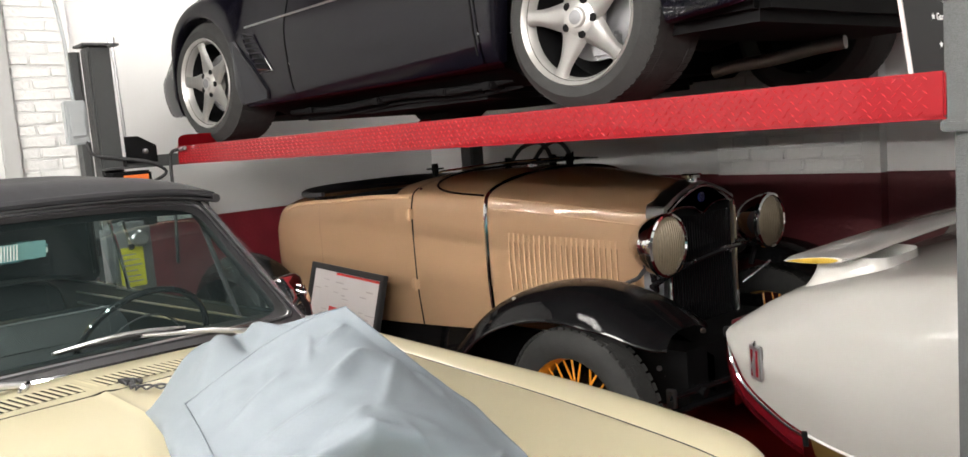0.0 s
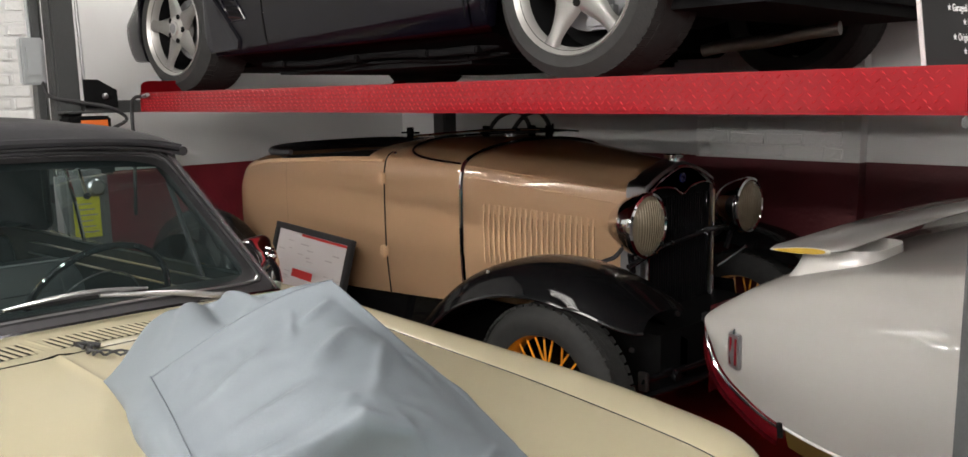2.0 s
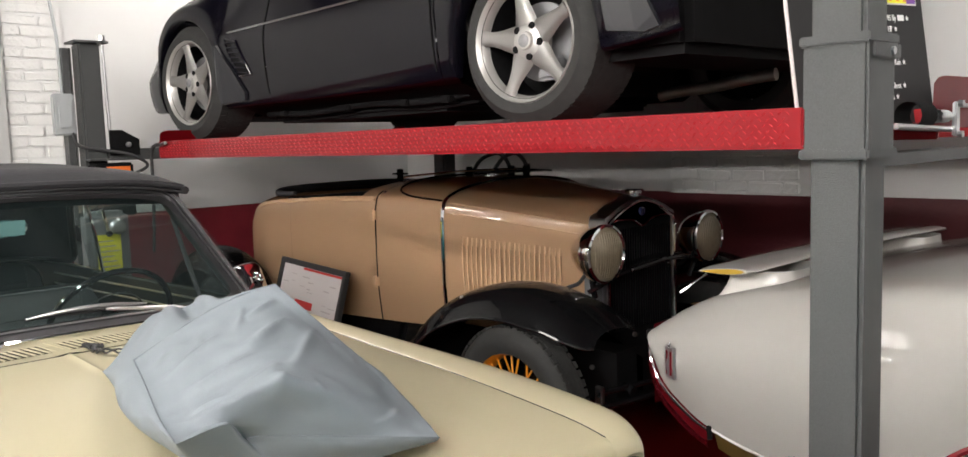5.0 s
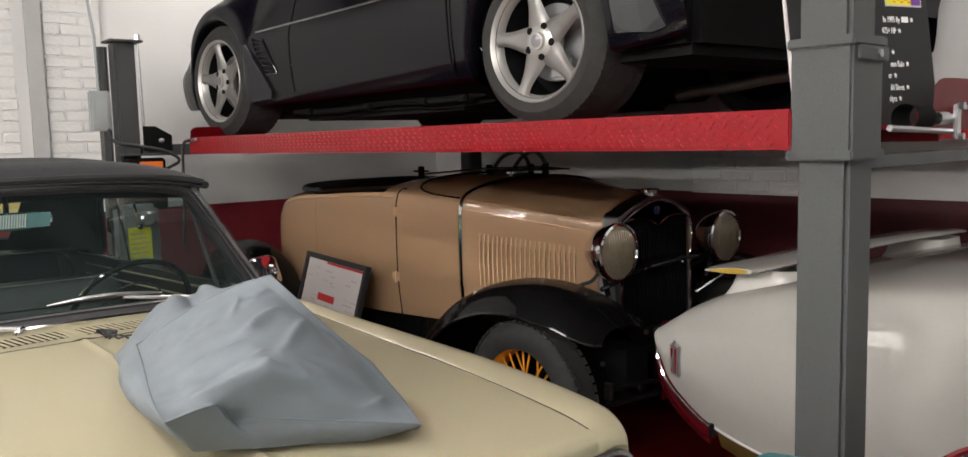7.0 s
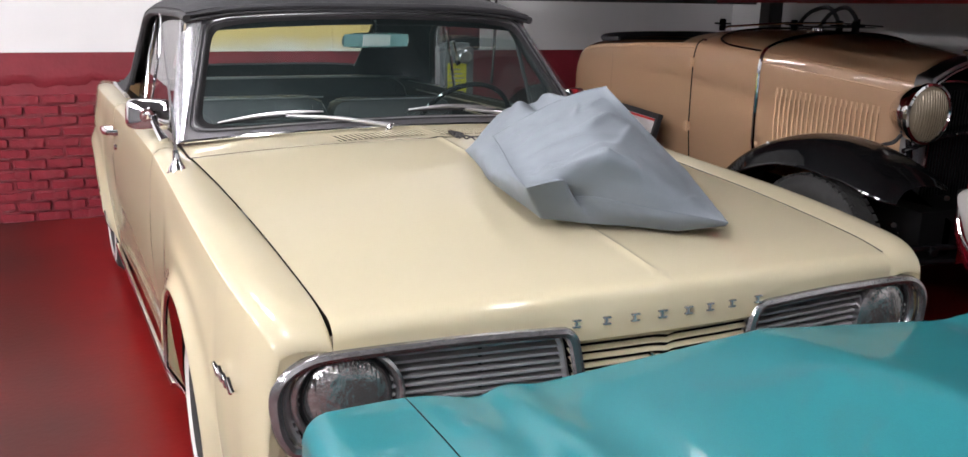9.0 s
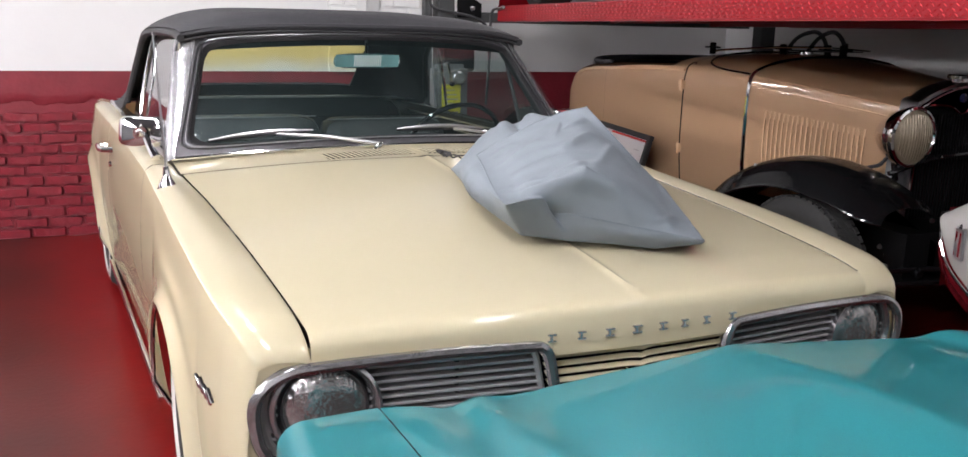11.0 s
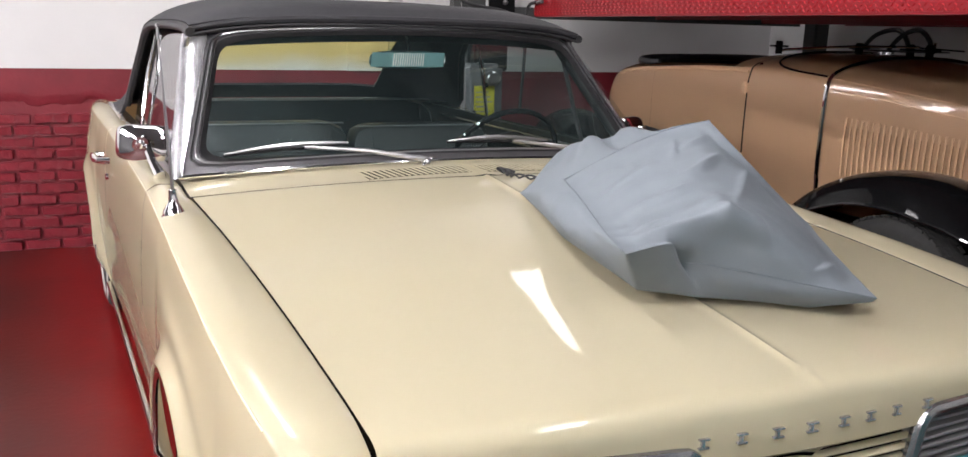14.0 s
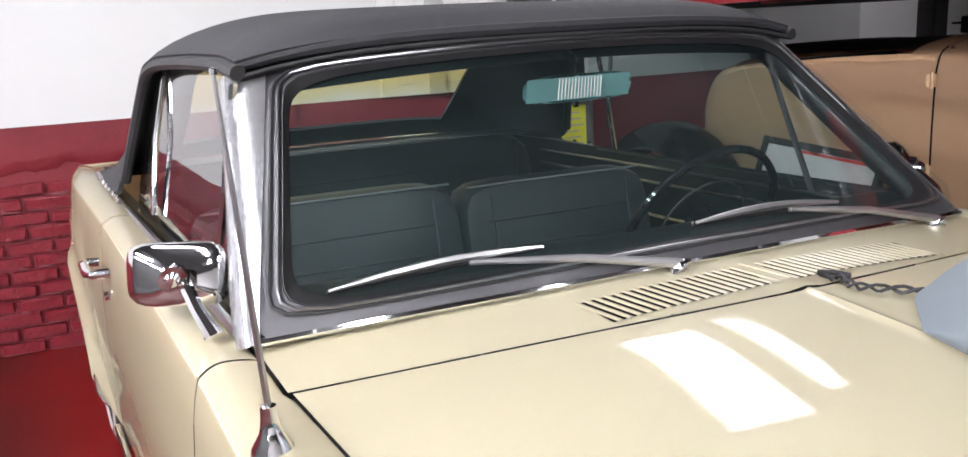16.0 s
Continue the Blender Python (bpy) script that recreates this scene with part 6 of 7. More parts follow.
# fenders, running boards, chassis
FEN = [(-2.98, 0.40), (-2.86, 0.45), (-2.68, 0.58), (-2.48, 0.75), (-2.26, 0.84), (-2.05, 0.860), (-1.87, 0.830), (-1.74, 0.772), (-1.65, 0.718)]
REAR = [(-4.98, 0.40), (-4.90, 0.60), (-4.72, 0.80), (-4.45, 0.88), (-4.2, 0.82), (-4.02, 0.62), (-3.93, 0.42)]
for s in (-1, 1):
    for tab, nm in ((FEN, "front_fender"), (REAR, "rear_fender")):
        def ffen(u, v, s=s, tab=tab):
            p = spline([(a, 0, b) for a, b in tab], u)
            k = 2 * v - 1
            pinch = 1 - 0.35 * max(0, (u - 0.85) / 0.15) ** 2 if tab is FEN else 1
            wid = (0.195 if tab is FEN else 0.14) * pinch
            mid = 0.625 if tab is FEN else 0.70
            drop = 0.075 * abs(k) ** 2.6 + (0.05 * max(0, k - 0.75) / 0.25 if k > 0 else 0)
            drop *= 1 - 0.55 * max(0, (u - 0.7) / 0.3) if tab is FEN else 1
            return (p[0], fc(p[0]) + s * (mid + wid * k), p[2] - drop)
        fen = part(nm, sheet(ffen, 56, 20, 0.006), BLACK, ford, "glossy black fender")
        edge = [Vector(ffen(i / 40, 1.0)) for i in range(41)]
        part("bead", tube(edge, 0.007, 6), BLACK, fen)
    if s == -1:
        part("fender_bolt", lathe([(0, 0.008), (0.005, 0.007), (0.007, 0)], (-2.30, fc(-2.3) - 0.79, 0.80), (0, -1, 0.3), 8), CHROME, ford)
    part("running_board", Box(-3.95, -2.9, min(fc(-3.4) + s * 0.56, fc(-3.4) + s * 0.82), max(fc(-3.4) + s * 0.56, fc(-3.4) + s * 0.82), 0.335, 0.37, bevel=0.008), BLACK, ford)
    part("splash_apron", sheet(lambda u, v: (lerp(-3.95, -2.0, u), fc(lerp(-3.95, -2.0, u)) + s * lerp(0.56, 0.50, v), lerp(0.37, 0.60, v)), 12, 4, 0.006), BLACK, ford)

    def wire_wheel(x, y, outer):
        c = Vector((x, y, 0.352))
        w = part("wheel", lathe([(0.03, 0.244), (0.055, 0.254), (0.064, 0.247), (0.052, 0.232), (0.02, 0.218), (-0.02, 0.218), (-0.05, 0.232)], c, (0, outer, 0), 44), ORANGE, ford, "orange wire wheel")
        ty = part("tyre", lathe(tyre_profile(0.350, 0.14, 0.243), c, (0, outer, 0), 56), RUBBER, w, "black treaded tyre")
        tagged(part("tread", tread(bmesh.new(), c, 1, 0.348, 0.14), RUBBER, w), kind="stuff")
        part("hub", lathe([(-0.04, 0.05), (0.03, 0.05), (0.05, 0.04), (0.07, 0.036), (0.075, 0)], c, (0, outer, 0), 20), ORANGE, w)
        for k in range(30):
            a = 2 * math.pi * k / 30
            b = a + (0.28 if k % 2 else -0.28)
            o = 0.035 if k % 3 else -0.02
            part("spoke", tube([c + Vector((0.045 * math.cos(b), outer * o, 0.045 * math.sin(b))), c + Vector((0.222 * math.cos(a), outer * 0.02, 0.222 * math.sin(a)))], 0.0045, 5), ORANGE, w)
    wire_wheel(-2.06, fc(-2.06) + s * 0.715, s)
    wire_wheel(-4.40, fc(-4.4) + s * 0.70, s)
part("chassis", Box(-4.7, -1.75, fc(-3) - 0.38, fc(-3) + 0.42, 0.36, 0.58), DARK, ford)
part("front_axle", tube([(-2.06, fc(-2) - 0.68, 0.33), (-2.0, fc(-2), 0.27), (-2.06, fc(-2) + 0.68, 0.33)], 0.025, 8), BLACK, ford)
for s in (-1, 1):
    part("bumper_iron", tube([(-2.0, fc(-2) + s * 0.40, 0.44), (-1.80, fc(-2) + s * 0.42, 0.44), (-1.70, fc(-2) + s * 0.42, 0.42)], 0.02, 8), BLACK, ford, "black bumper bracket")
    part("bracket_bolt", lathe([(0, 0.012), (0.012, 0.012), (0.014, 0)], (-1.86, fc(-2) + s * 0.45, 0.47), (1, -0.5, 0.2), 8), STEEL, ford)
part("bumper_stub", Box(-1.76, -1.72, fc(-1.7) - 0.62, fc(-1.7) - 0.60, 0.40, 0.47, bevel=0.004), STEEL, ford)
for k, z in enumerate((0.43, 0.37)):
    part("bumper_bar", tube([(-1.74, fc(-1.7) - 0.62, z + 0.01), (-1.72, fc(-1.7) - 0.3, z), (-1.71, fc(-1.7), z)], 0.014, 8), BLACK, ford)
for k, (dx, dy, dz) in enumerate(((-1.80, -0.30, 0.62), (-1.85, -0.42, 0.55), (-1.78, -0.22, 0.52), (-1.88, -0.48, 0.50))):
    part("frame_bolt", lathe([(0, 0.011), (0.01, 0.010), (0.012, 0)], (dx, fc(dx) + dy, dz), (1, -0.4, 0), 8), STEEL, ford)
part("frame_horn", sheet(lambda u, v: (lerp(-2.0, -1.72, u), fc(-1.9) - 0.34, lerp(0.40, 0.66 - 0.12 * u, v)), 6, 4, 0.05), BLACK, ford)
part("stay_rod", tube([(-1.96, fc(-2) + 0.28, 0.70), (-1.90, fc(-2) + 0.42, 0.78)], 0.006, 6), CHROME, ford)

# framed poster leaning on the roadster
pic = thing("picture_frame", -3.55, 2.40, 0.37, "black framed certificate leaning on the roadster's running board", "picture frame")
pm = Matrix.Translation((-3.93, 2.345, 0.40)) @ Matrix.Rotation(radians(-1.5), 4, "Z") @ Matrix.Rotation(radians(-15), 4, "X") @ Matrix.Rotation(radians(2.0), 4, "Y")
PW, PH = 0.70, 0.455
for a in ((0, PW, 0, 0.03), (0, PW, PH - 0.03, PH)):
    part("frame_bar", Box(a[0], a[1], -0.018, 0.012, a[2], a[3], pm, bevel=0.003), SEAL, pic)
for a in ((0, 0.03), (PW - 0.03, PW)):
    part("frame_bar", Box(a[0], a[1], -0.018, 0.012, 0.03, PH - 0.03, pm, bevel=0.003), SEAL, pic)
part("paper", Box(0.03, PW - 0.03, -0.004, 0.008, 0.03, PH - 0.03, pm), PAPER, pic, "printed sheet behind glass", smooth=False)
part("headline_bar", Box(0.25, PW - 0.035, -0.0055, -0.0045, PH - 0.045, PH - 0.033, pm), REDINK, pic, smooth=False)
part("red_block", Box(0.22, 0.41, -0.0055, -0.0045, 0.205, 0.245, pm), REDINK, pic, smooth=False)
rr = random.Random(8)
for k in range(34):
    x0 = rr.choice((0.06, 0.14, 0.25, 0.33, 0.50, 0.56)) + rr.uniform(-0.01, 0.01)
    z0 = rr.uniform(0.06, PH - 0.07)
    if 0.18 < z0 < 0.26 and 0.2 < x0 < 0.45:
        continue
    part("print_bar", Box(x0, x0 + rr.uniform(0.03, 0.085), -0.0054, -0.0046, z0, z0 + rr.choice((0.004, 0.005, 0.007)), pm), GREYINK, pic, smooth=False)

# ---- the dark sports car on the lift
CY, WZ, TR = 2.86, 1.787, 0.315
AX = (-3.95, -1.44)
vette = thing("sports_car", -2.7, CY, LIFT_Z, "dark blue-black sports car with silver five-spoke wheels parked on the lift", "car")
CB = [(-4.92, 1.98), (-4.75, 2.06), (-4.4, 2.17), (-3.9, 2.27), (-3.2, 2.33), (-2.4, 2.36), (-1.5, 2.42), (-0.9, 2.40), (-0.55, 2.36)]
CWID = [(-4.92, 0.60), (-4.75, 0.76), (-4.5, 0.84), (-4.0, 0.895), (-3.3, 0.895), (-2.5, 0.90), (-1.5, 0.915), (-0.9, 0.90), (-0.52, 0.86)]
SIDE, HUB_Z = 1.97, 1.83                                   # the near side's plane in the car's own measure, hub height on the lift
HUBS = {AX[0]: (-4.262, 2.104), AX[1]: (-1.890, 2.392)}    # where the near wheels stand
ALONG, ACROSS = Vector((0.9927, 0.1205, 0)), Vector((0.03, 1.0, 0))


def on_lift(p):
    """From the body's own measure to its place on the runways, where the car stands slightly turned."""
    k = 2.5270 / (1.8166 - 0.1205 * (p[0] - 0.545))
    side = Vector((0.545 + k * (p[0] - 0.545), 0.14 + k * (SIDE - 0.14), 1.459 + k * (p[2] - 1.459)))
    return side + ACROSS * (p[1] - SIDE)


def on_hub(p):
    a = min(AX, key=lambda q: abs(q - p[0]))
    return Vector((*HUBS[a], HUB_Z - WZ + p[2])) + ALONG * (p[0] - a) + ACROSS * (p[1] - SIDE)


def vpart(name, bm, material, parent, label="", smooth=True):
    return part(name, mapped(bm, on_lift), material, parent, label, smooth)


def wpart(name, bm, material, parent, label="", smooth=True):
    return part(name, mapped(bm, on_hub), material, parent, label, smooth)


def clow(x):
    z = interp(x, [(-4.92, 1.74), (-4.6, 1.68), (-3.2, 1.665), (-1.9, 1.675), (-1.0, 1.72), (-0.52, 1.80)])
    for a, rx, rz, zc in ((AX[0], 0.40, 0.317, 1.805), (AX[1], 0.315, 0.280, 1.761)):
        d = abs(x - a) / rx
        if d < 1:
            z = max(z, zc + rz * math.sqrt(1 - d * d))
    return z


def cpoint(x, v, s):
    lo, hi, w = clow(x), interp(x, CB), interp(x, CWID)
    h = max(hi, lo + 0.03)
    arch = 0.016 * max(0, min(1, (lo - 1.75) / 0.2))
    q = [(w - 0.07, lo - 0.004), (w - 0.03 + arch * 1.5, lo), (w - 0.004 + arch * 0.6, lerp(lo, h, 0.17)), (w + 0.004, lerp(lo, h, 0.42)), (w - 0.022, lerp(lo, h, 0.56)), (w - 0.085, lerp(lo, h, 0.85)), (w - 0.14, h), (w - 0.34, h + 0.02), (0, h + 0.03)]
    p = spline([(0, a, b) for a, b in q], v)
    return (x, CY + s * p[1], p[2])


for s in (-1, 1):
    vpart("front_wing", sheet(lambda u, v: cpoint(lerp(-4.92, -3.06, u), v, s), 56, 26, 0.008), NAVY, vette)
    vpart("door", sheet(lambda u, v: cpoint(lerp(-3.052, -1.83, u), v, s), 26, 26, 0.008), NAVY, vette)
    vpart("rear_wing", sheet(lambda u, v: cpoint(lerp(-1.822, -0.86, u), v, s), 44, 26, 0.008), NAVY, vette)
    def skin(x, z, out=0.0, s=s):
        """The point of the car's side at x and height z, standing out by out."""
        lo_, hi_ = 0.0, 0.7
        for _ in range(24):
            m_ = (lo_ + hi_) / 2
            lo_, hi_ = (m_, hi_) if cpoint(x, m_, s)[2] < z else (lo_, m_)
        p = Vector(cpoint(x, lo_, s))
        return Vector((x, p.y + s * out, z))

    def plate(outline, thick, out, s=s, skin=skin):
        """A flat piece lying on the car's side, from the corners of its outline."""
        bm = bmesh.new()
        rim = [poly(outline + outline[:1], i / (8 * len(outline))) for i in range(8 * len(outline))]
        a_ = [bm.verts.new(skin(x, z, out)) for x, z in rim]
        b_ = [bm.verts.new(skin(x, z, out - thick)) for x, z in rim]
        bm.faces.new(a_), bm.faces.new(list(reversed(b_)))
        for i in range(len(rim)):
            j = (i + 1) % len(rim)
            bm.faces.new((a_[i], b_[i], b_[j], a_[j]))
        return bm
    vpart("side_moulding", tube([skin(x, 2.008 - 0.004 * math.sin((x + 3.4) * 1.2), 0.002) for x in [lerp(-3.44, -1.86, i / 20) for i in range(21)]], 0.0045, 6), STEEL, vette, "thin bright side moulding")
    vpart("door_gap", tube([skin(-1.846, lerp(1.70, 2.25, i / 14), 0.001) for i in range(15)], 0.004, 5), DARK, vette, "dark door shut line")
    vpart("door_gap", tube([skin(-3.058, lerp(1.70, 2.25, i / 14), 0.001) for i in range(15)], 0.003, 5), DARK, vette, "dark door shut line")
    vpart("sill", sheet(lambda u, v: (lerp(-3.40, -1.80, u), CY + s * lerp(0.875, 0.80, v), lerp(1.745, 1.650, v)), 12, 4, 0.01), NAVY, vette, "dark tucked-under sill")
    vpart("rocker", sheet(lambda u, v: (lerp(-3.45, -1.78, u), CY + s * lerp(0.81, 0.66, v), lerp(1.655, 1.60, v)), 12, 4, 0.01), DARK, vette)
    vent = vpart("side_vent", plate([(-3.455, 1.985), (-3.325, 1.958), (-3.195, 1.795), (-3.315, 1.792)], 0.012, 0.003), DARK, vette, "dark slanted louvred side vent", smooth=False)
    vpart("vent_rim", tube([skin(*poly([(-3.455, 1.985), (-3.325, 1.958), (-3.195, 1.795), (-3.315, 1.792), (-3.455, 1.985)], i / 32), 0.004) for i in range(33)], 0.005, 6), NAVY, vent)
    for k in range(7):
        f = (k + 0.5) / 7
        x0, z0 = lerp(-3.44, -3.318, f), lerp(1.970, 1.800, f)
        vpart("vent_fin", tube([skin(x0, z0, 0.006), skin(x0 + 0.055, z0 - 0.004, 0.004), skin(x0 + 0.10, z0 - 0.010, 0.003)], [0.005, 0.004, 0.003], 5), NAVY, vent)
    vpart("mudflap", plate([(-3.565, 1.955), (-3.520, 1.955), (-3.360, 1.820), (-3.270, 1.715), (-3.290, 1.680), (-3.545, 1.672)], 0.02, 0.014), MUDFLAP, vette, "dark grey mudflap", smooth=False)
    vpart("mudflap", plate([(-1.110, 1.965), (-1.020, 1.985), (-0.915, 1.745), (-0.960, 1.735), (-1.085, 1.750)], 0.02, 0.014), MUDFLAP, vette, "dark grey mudflap", smooth=False)
    for a in AX:
        c = Vector((a, CY, WZ))
        rear = a > -2
        w_ = 0.29 if rear else 0.255
        c.y = CY + s * (0.89 - w_ / 2 - 0.01)
        f = w_ / 2
        wheel = wpart("wheel", lathe([(f - 0.05, 0.222), (f - 0.02, 0.222), (f - 0.004, 0.236), (f + 0.004, 0.232), (f - 0.004, 0.222), (f - 0.030, 0.208), (f - 0.045, 0.206)], c, (0, s, 0), 48), ALU, vette, "silver five-spoke alloy wheel")
        wpart("tyre", lathe(tyre_profile(TR, w_, 0.228), c, (0, s, 0), 56), RUBBER, wheel, "wide black tyre")
        tagged(wpart("tread", tread(bmesh.new(), c, 1, TR - 0.003, w_, 64), RUBBER, wheel), kind="stuff")
        wpart("disc", lathe([(f - 0.12, 0.0), (f - 0.12, 0.15), (f - 0.105, 0.15), (f - 0.105, 0.0)], c, (0, s, 0), 36), STEELGREY, wheel, "drilled brake disc")
        wpart("barrel", lathe([(f - 0.17, 0.0), (f - 0.17, 0.207), (f - 0.045, 0.2065)], c, (0, s, 0), 40), DARK, wheel, "dark inner barrel")
        wpart("hub", lathe([(f - 0.07, 0.078), (f - 0.030, 0.074), (f - 0.019, 0.058), (f - 0.016, 0.036), (f - 0.006, 0.032), (f - 0.004, 0.0)], c, (0, s, 0), 30), ALU, wheel)
        wpart("cap_badge", lathe([(f - 0.0035, 0.025), (f - 0.002, 0.023), (f - 0.0015, 0.0)], c, (0, s, 0), 20), STEELGREY, wheel)
        for k in range(5):
            ang = 2 * math.pi * k / 5 + 1.07
            rot = Matrix.Translation(c) @ Matrix.Rotation(ang, 4, "Y")
            def spoke(u, v, rot=rot, f=f, s=s):
                r = lerp(0.05, 0.215, u)
                half = interp(r, [(0.05, 0.058), (0.09, 0.048), (0.15, 0.032), (0.19, 0.028), (0.215, 0.036)])
                t = 2 * v - 1
                d = f - interp(r, [(0.05, 0.022), (0.12, 0.020), (0.215, 0.012)]) - 0.014 * abs(t) ** 4
                return rot @ Vector((half * t, s * d, r))
            wpart("spoke", sheet(spoke, 10, 8, 0.012), ALU, wheel)
            rot2 = Matrix.Translation(c) @ Matrix.Rotation(ang + math.pi / 5, 4, "Y")
            p0 = rot2 @ Vector((0, s * (f - 0.022), 0.060))
            wpart("lug_hole", lathe([(0, 0.015), (0.004, 0.014), (0.0045, 0)], p0, (0, s, 0), 12), DARK, wheel)
        wpart("caliper", Box(a + 0.02, a + 0.12, *sorted((c.y + s * (f - 0.10), c.y + s * (f - 0.05))), c.z - 0.15, c.z - 0.06, bevel=0.012), STEELGREY, wheel, "grey brake caliper")
vpart("nose", sheet(lambda u, v: (-4.92 - 0.10 * math.sin(math.pi * u) ** 0.6 * math.sin(math.pi * v) ** 0.5, CY + lerp(-0.60, 0.60, u), lerp(1.72, 2.0, v)), 20, 10, 0.01), NAVY, vette)
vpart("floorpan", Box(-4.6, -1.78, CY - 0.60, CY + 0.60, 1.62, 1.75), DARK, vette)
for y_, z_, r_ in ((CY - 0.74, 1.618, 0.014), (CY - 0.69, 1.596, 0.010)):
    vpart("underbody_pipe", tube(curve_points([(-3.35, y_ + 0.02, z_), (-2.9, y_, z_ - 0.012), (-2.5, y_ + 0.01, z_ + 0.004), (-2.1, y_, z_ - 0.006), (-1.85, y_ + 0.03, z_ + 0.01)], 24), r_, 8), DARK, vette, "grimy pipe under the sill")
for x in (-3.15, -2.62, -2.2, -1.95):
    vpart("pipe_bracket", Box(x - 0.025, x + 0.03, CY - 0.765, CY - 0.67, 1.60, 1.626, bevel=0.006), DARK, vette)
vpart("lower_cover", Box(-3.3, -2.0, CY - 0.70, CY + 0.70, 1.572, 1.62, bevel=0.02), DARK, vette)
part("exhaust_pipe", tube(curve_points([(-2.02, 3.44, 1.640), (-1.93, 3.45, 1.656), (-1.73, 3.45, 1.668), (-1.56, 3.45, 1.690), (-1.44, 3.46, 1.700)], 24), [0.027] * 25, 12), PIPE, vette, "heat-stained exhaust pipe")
# dark block added to keep the open rear underside black
vpart("rear_dark_fill", Box(-1.27, -0.875, CY - 0.80, CY + 0.50, 1.675, 1.93, bevel=0.03), DARK, vette, "added dark block filling the underside behind the axle")
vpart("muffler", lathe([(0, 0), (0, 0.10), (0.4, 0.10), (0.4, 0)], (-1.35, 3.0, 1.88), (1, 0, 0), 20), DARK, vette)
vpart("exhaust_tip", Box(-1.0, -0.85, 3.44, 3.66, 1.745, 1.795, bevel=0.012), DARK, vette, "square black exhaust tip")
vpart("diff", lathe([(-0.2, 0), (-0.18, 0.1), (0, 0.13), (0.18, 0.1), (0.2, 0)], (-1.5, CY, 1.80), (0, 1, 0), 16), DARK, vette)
vpart("axle", tube([(-1.5, CY - 0.7, 1.80), (-1.5, CY + 0.7, 1.80)], 0.03, 8), DARK, vette)
vpart("bumper_cover", sheet(lambda u, v: (-0.86 + 0.04 * math.sin(math.pi * v), CY + lerp(-0.88, 0.88, u), lerp(1.85, 2.40, v)), 20, 8, 0.01), NAVY, vette)
vpart("roof", sheet(lambda u, v: (lerp(-3.0, -0.9, u), CY + lerp(-0.62, 0.62, v), 2.38 + 0.32 * math.sin(math.pi * u) ** 0.6 * (1 - 0.3 * abs(2 * v - 1) ** 3)), 24, 16, 0.01), NAVY, vette)

# ---- the white car
white = thing("white_car", 0.3, 3.4, 0, "white sporty car with rear wing and dark red bumper trim", "car")
WT = [(-1.49, 0.738), (-1.475, 0.757), (-1.42, 0.795), (-1.35, 0.838), (-1.25, 0.884), (-1.1, 0.927), (-0.9, 0.970), (-0.5, 1.022), (0.3, 1.07), (1.6, 1.09)]
WN = [(-1.49, 2.66), (-1.475, 2.60), (-1.42, 2.56), (-1.30, 2.525), (-1.2, 2.50), (-1.0, 2.465), (-0.5, 2.43), (1.6, 2.42)]
WL = [(-1.49, 0.735), (-1.46, 0.665), (-1.40, 0.58), (-1.30, 0.515), (-1.17, 0.465), (-0.9, 0.42), (-0.5, 0.36), (1.6, 0.30)]
WARCH = (-0.10, 0.40)


def wlow(x):
    z = interp(x, WL)
    d = abs(x - WARCH[0])
    if d < WARCH[1]:
        z = max(z, 0.30 + math.sqrt(WARCH[1] ** 2 - d * d) * 0.93)
    return z


def wsec(x, v):
    n, zt, zl = interp(x, WN), interp(x, WT), wlow(x)
    w = 3.4 - n
    q = [(-w * 0.965, zl), (-w * 0.994, lerp(zl, zt, 0.28)), (-w, lerp(zl, zt, 0.46)), (-w * 0.981, lerp(zl, zt, 0.65)), (-w * 0.955, lerp(zl, zt, 0.76)), (-w * 0.89, lerp(zl, zt, 0.93)), (-w * 0.77, zt), (-w * 0.4, zt + 0.012), (0, zt + 0.015)]
    q += [(-a, b) for a, b in reversed(q[:-1])]
    p = spline([(0, a, b) for a, b in q], v)
    return Vector((x, 3.4 + p[1], p[2]))


part("body", sheet(lambda u, v: wsec(lerp(-1.49, 1.6, u**1.9), v), 110, 64, 0.008), WHITE, white)
part("rear_cap", sheet(lambda u, v: (-1.49 - 0.01 * math.sin(math.pi * u), lerp(2.66, 4.14, u), lerp(0.45, 0.755, v)), 10, 4, 0.01), MAROON_TRIM, white)
bt = [wsec(x, 0.0) for x in [lerp(-1.488, -1.16, (i / 24) ** 1.6) for i in range(25)]]
part("bumper", sheet(lambda u, v: bt[int(round(u * 24))] + Vector((-0.035 * v * (1 - u * 0.5), -0.012 * math.sin(math.pi * v) + 0.02 * v, -0.085 * v + 0.004)), 24, 6, 0.02), MAROON_TRIM, white, "dark red bumper trim")
part("bumper_chrome", tube([p + Vector((-0.006, -0.010, -0.004)) for p in bt], 0.005, 6), CHROME, white, "chrome bumper edge")
part("bumper_end", tube([bt[-1] + Vector((0.0, -0.008, 0.01)), bt[-1] + Vector((0.004, -0.006, -0.035))], 0.010, 6), DARK, white)
part("bumper_tip", Box(bt[0].x - 0.02, bt[0].x + 0.03, bt[0].y - 0.05, bt[0].y + 0.02, bt[0].z - 0.03, bt[0].z + 0.008, bevel=0.006), DARK, white)
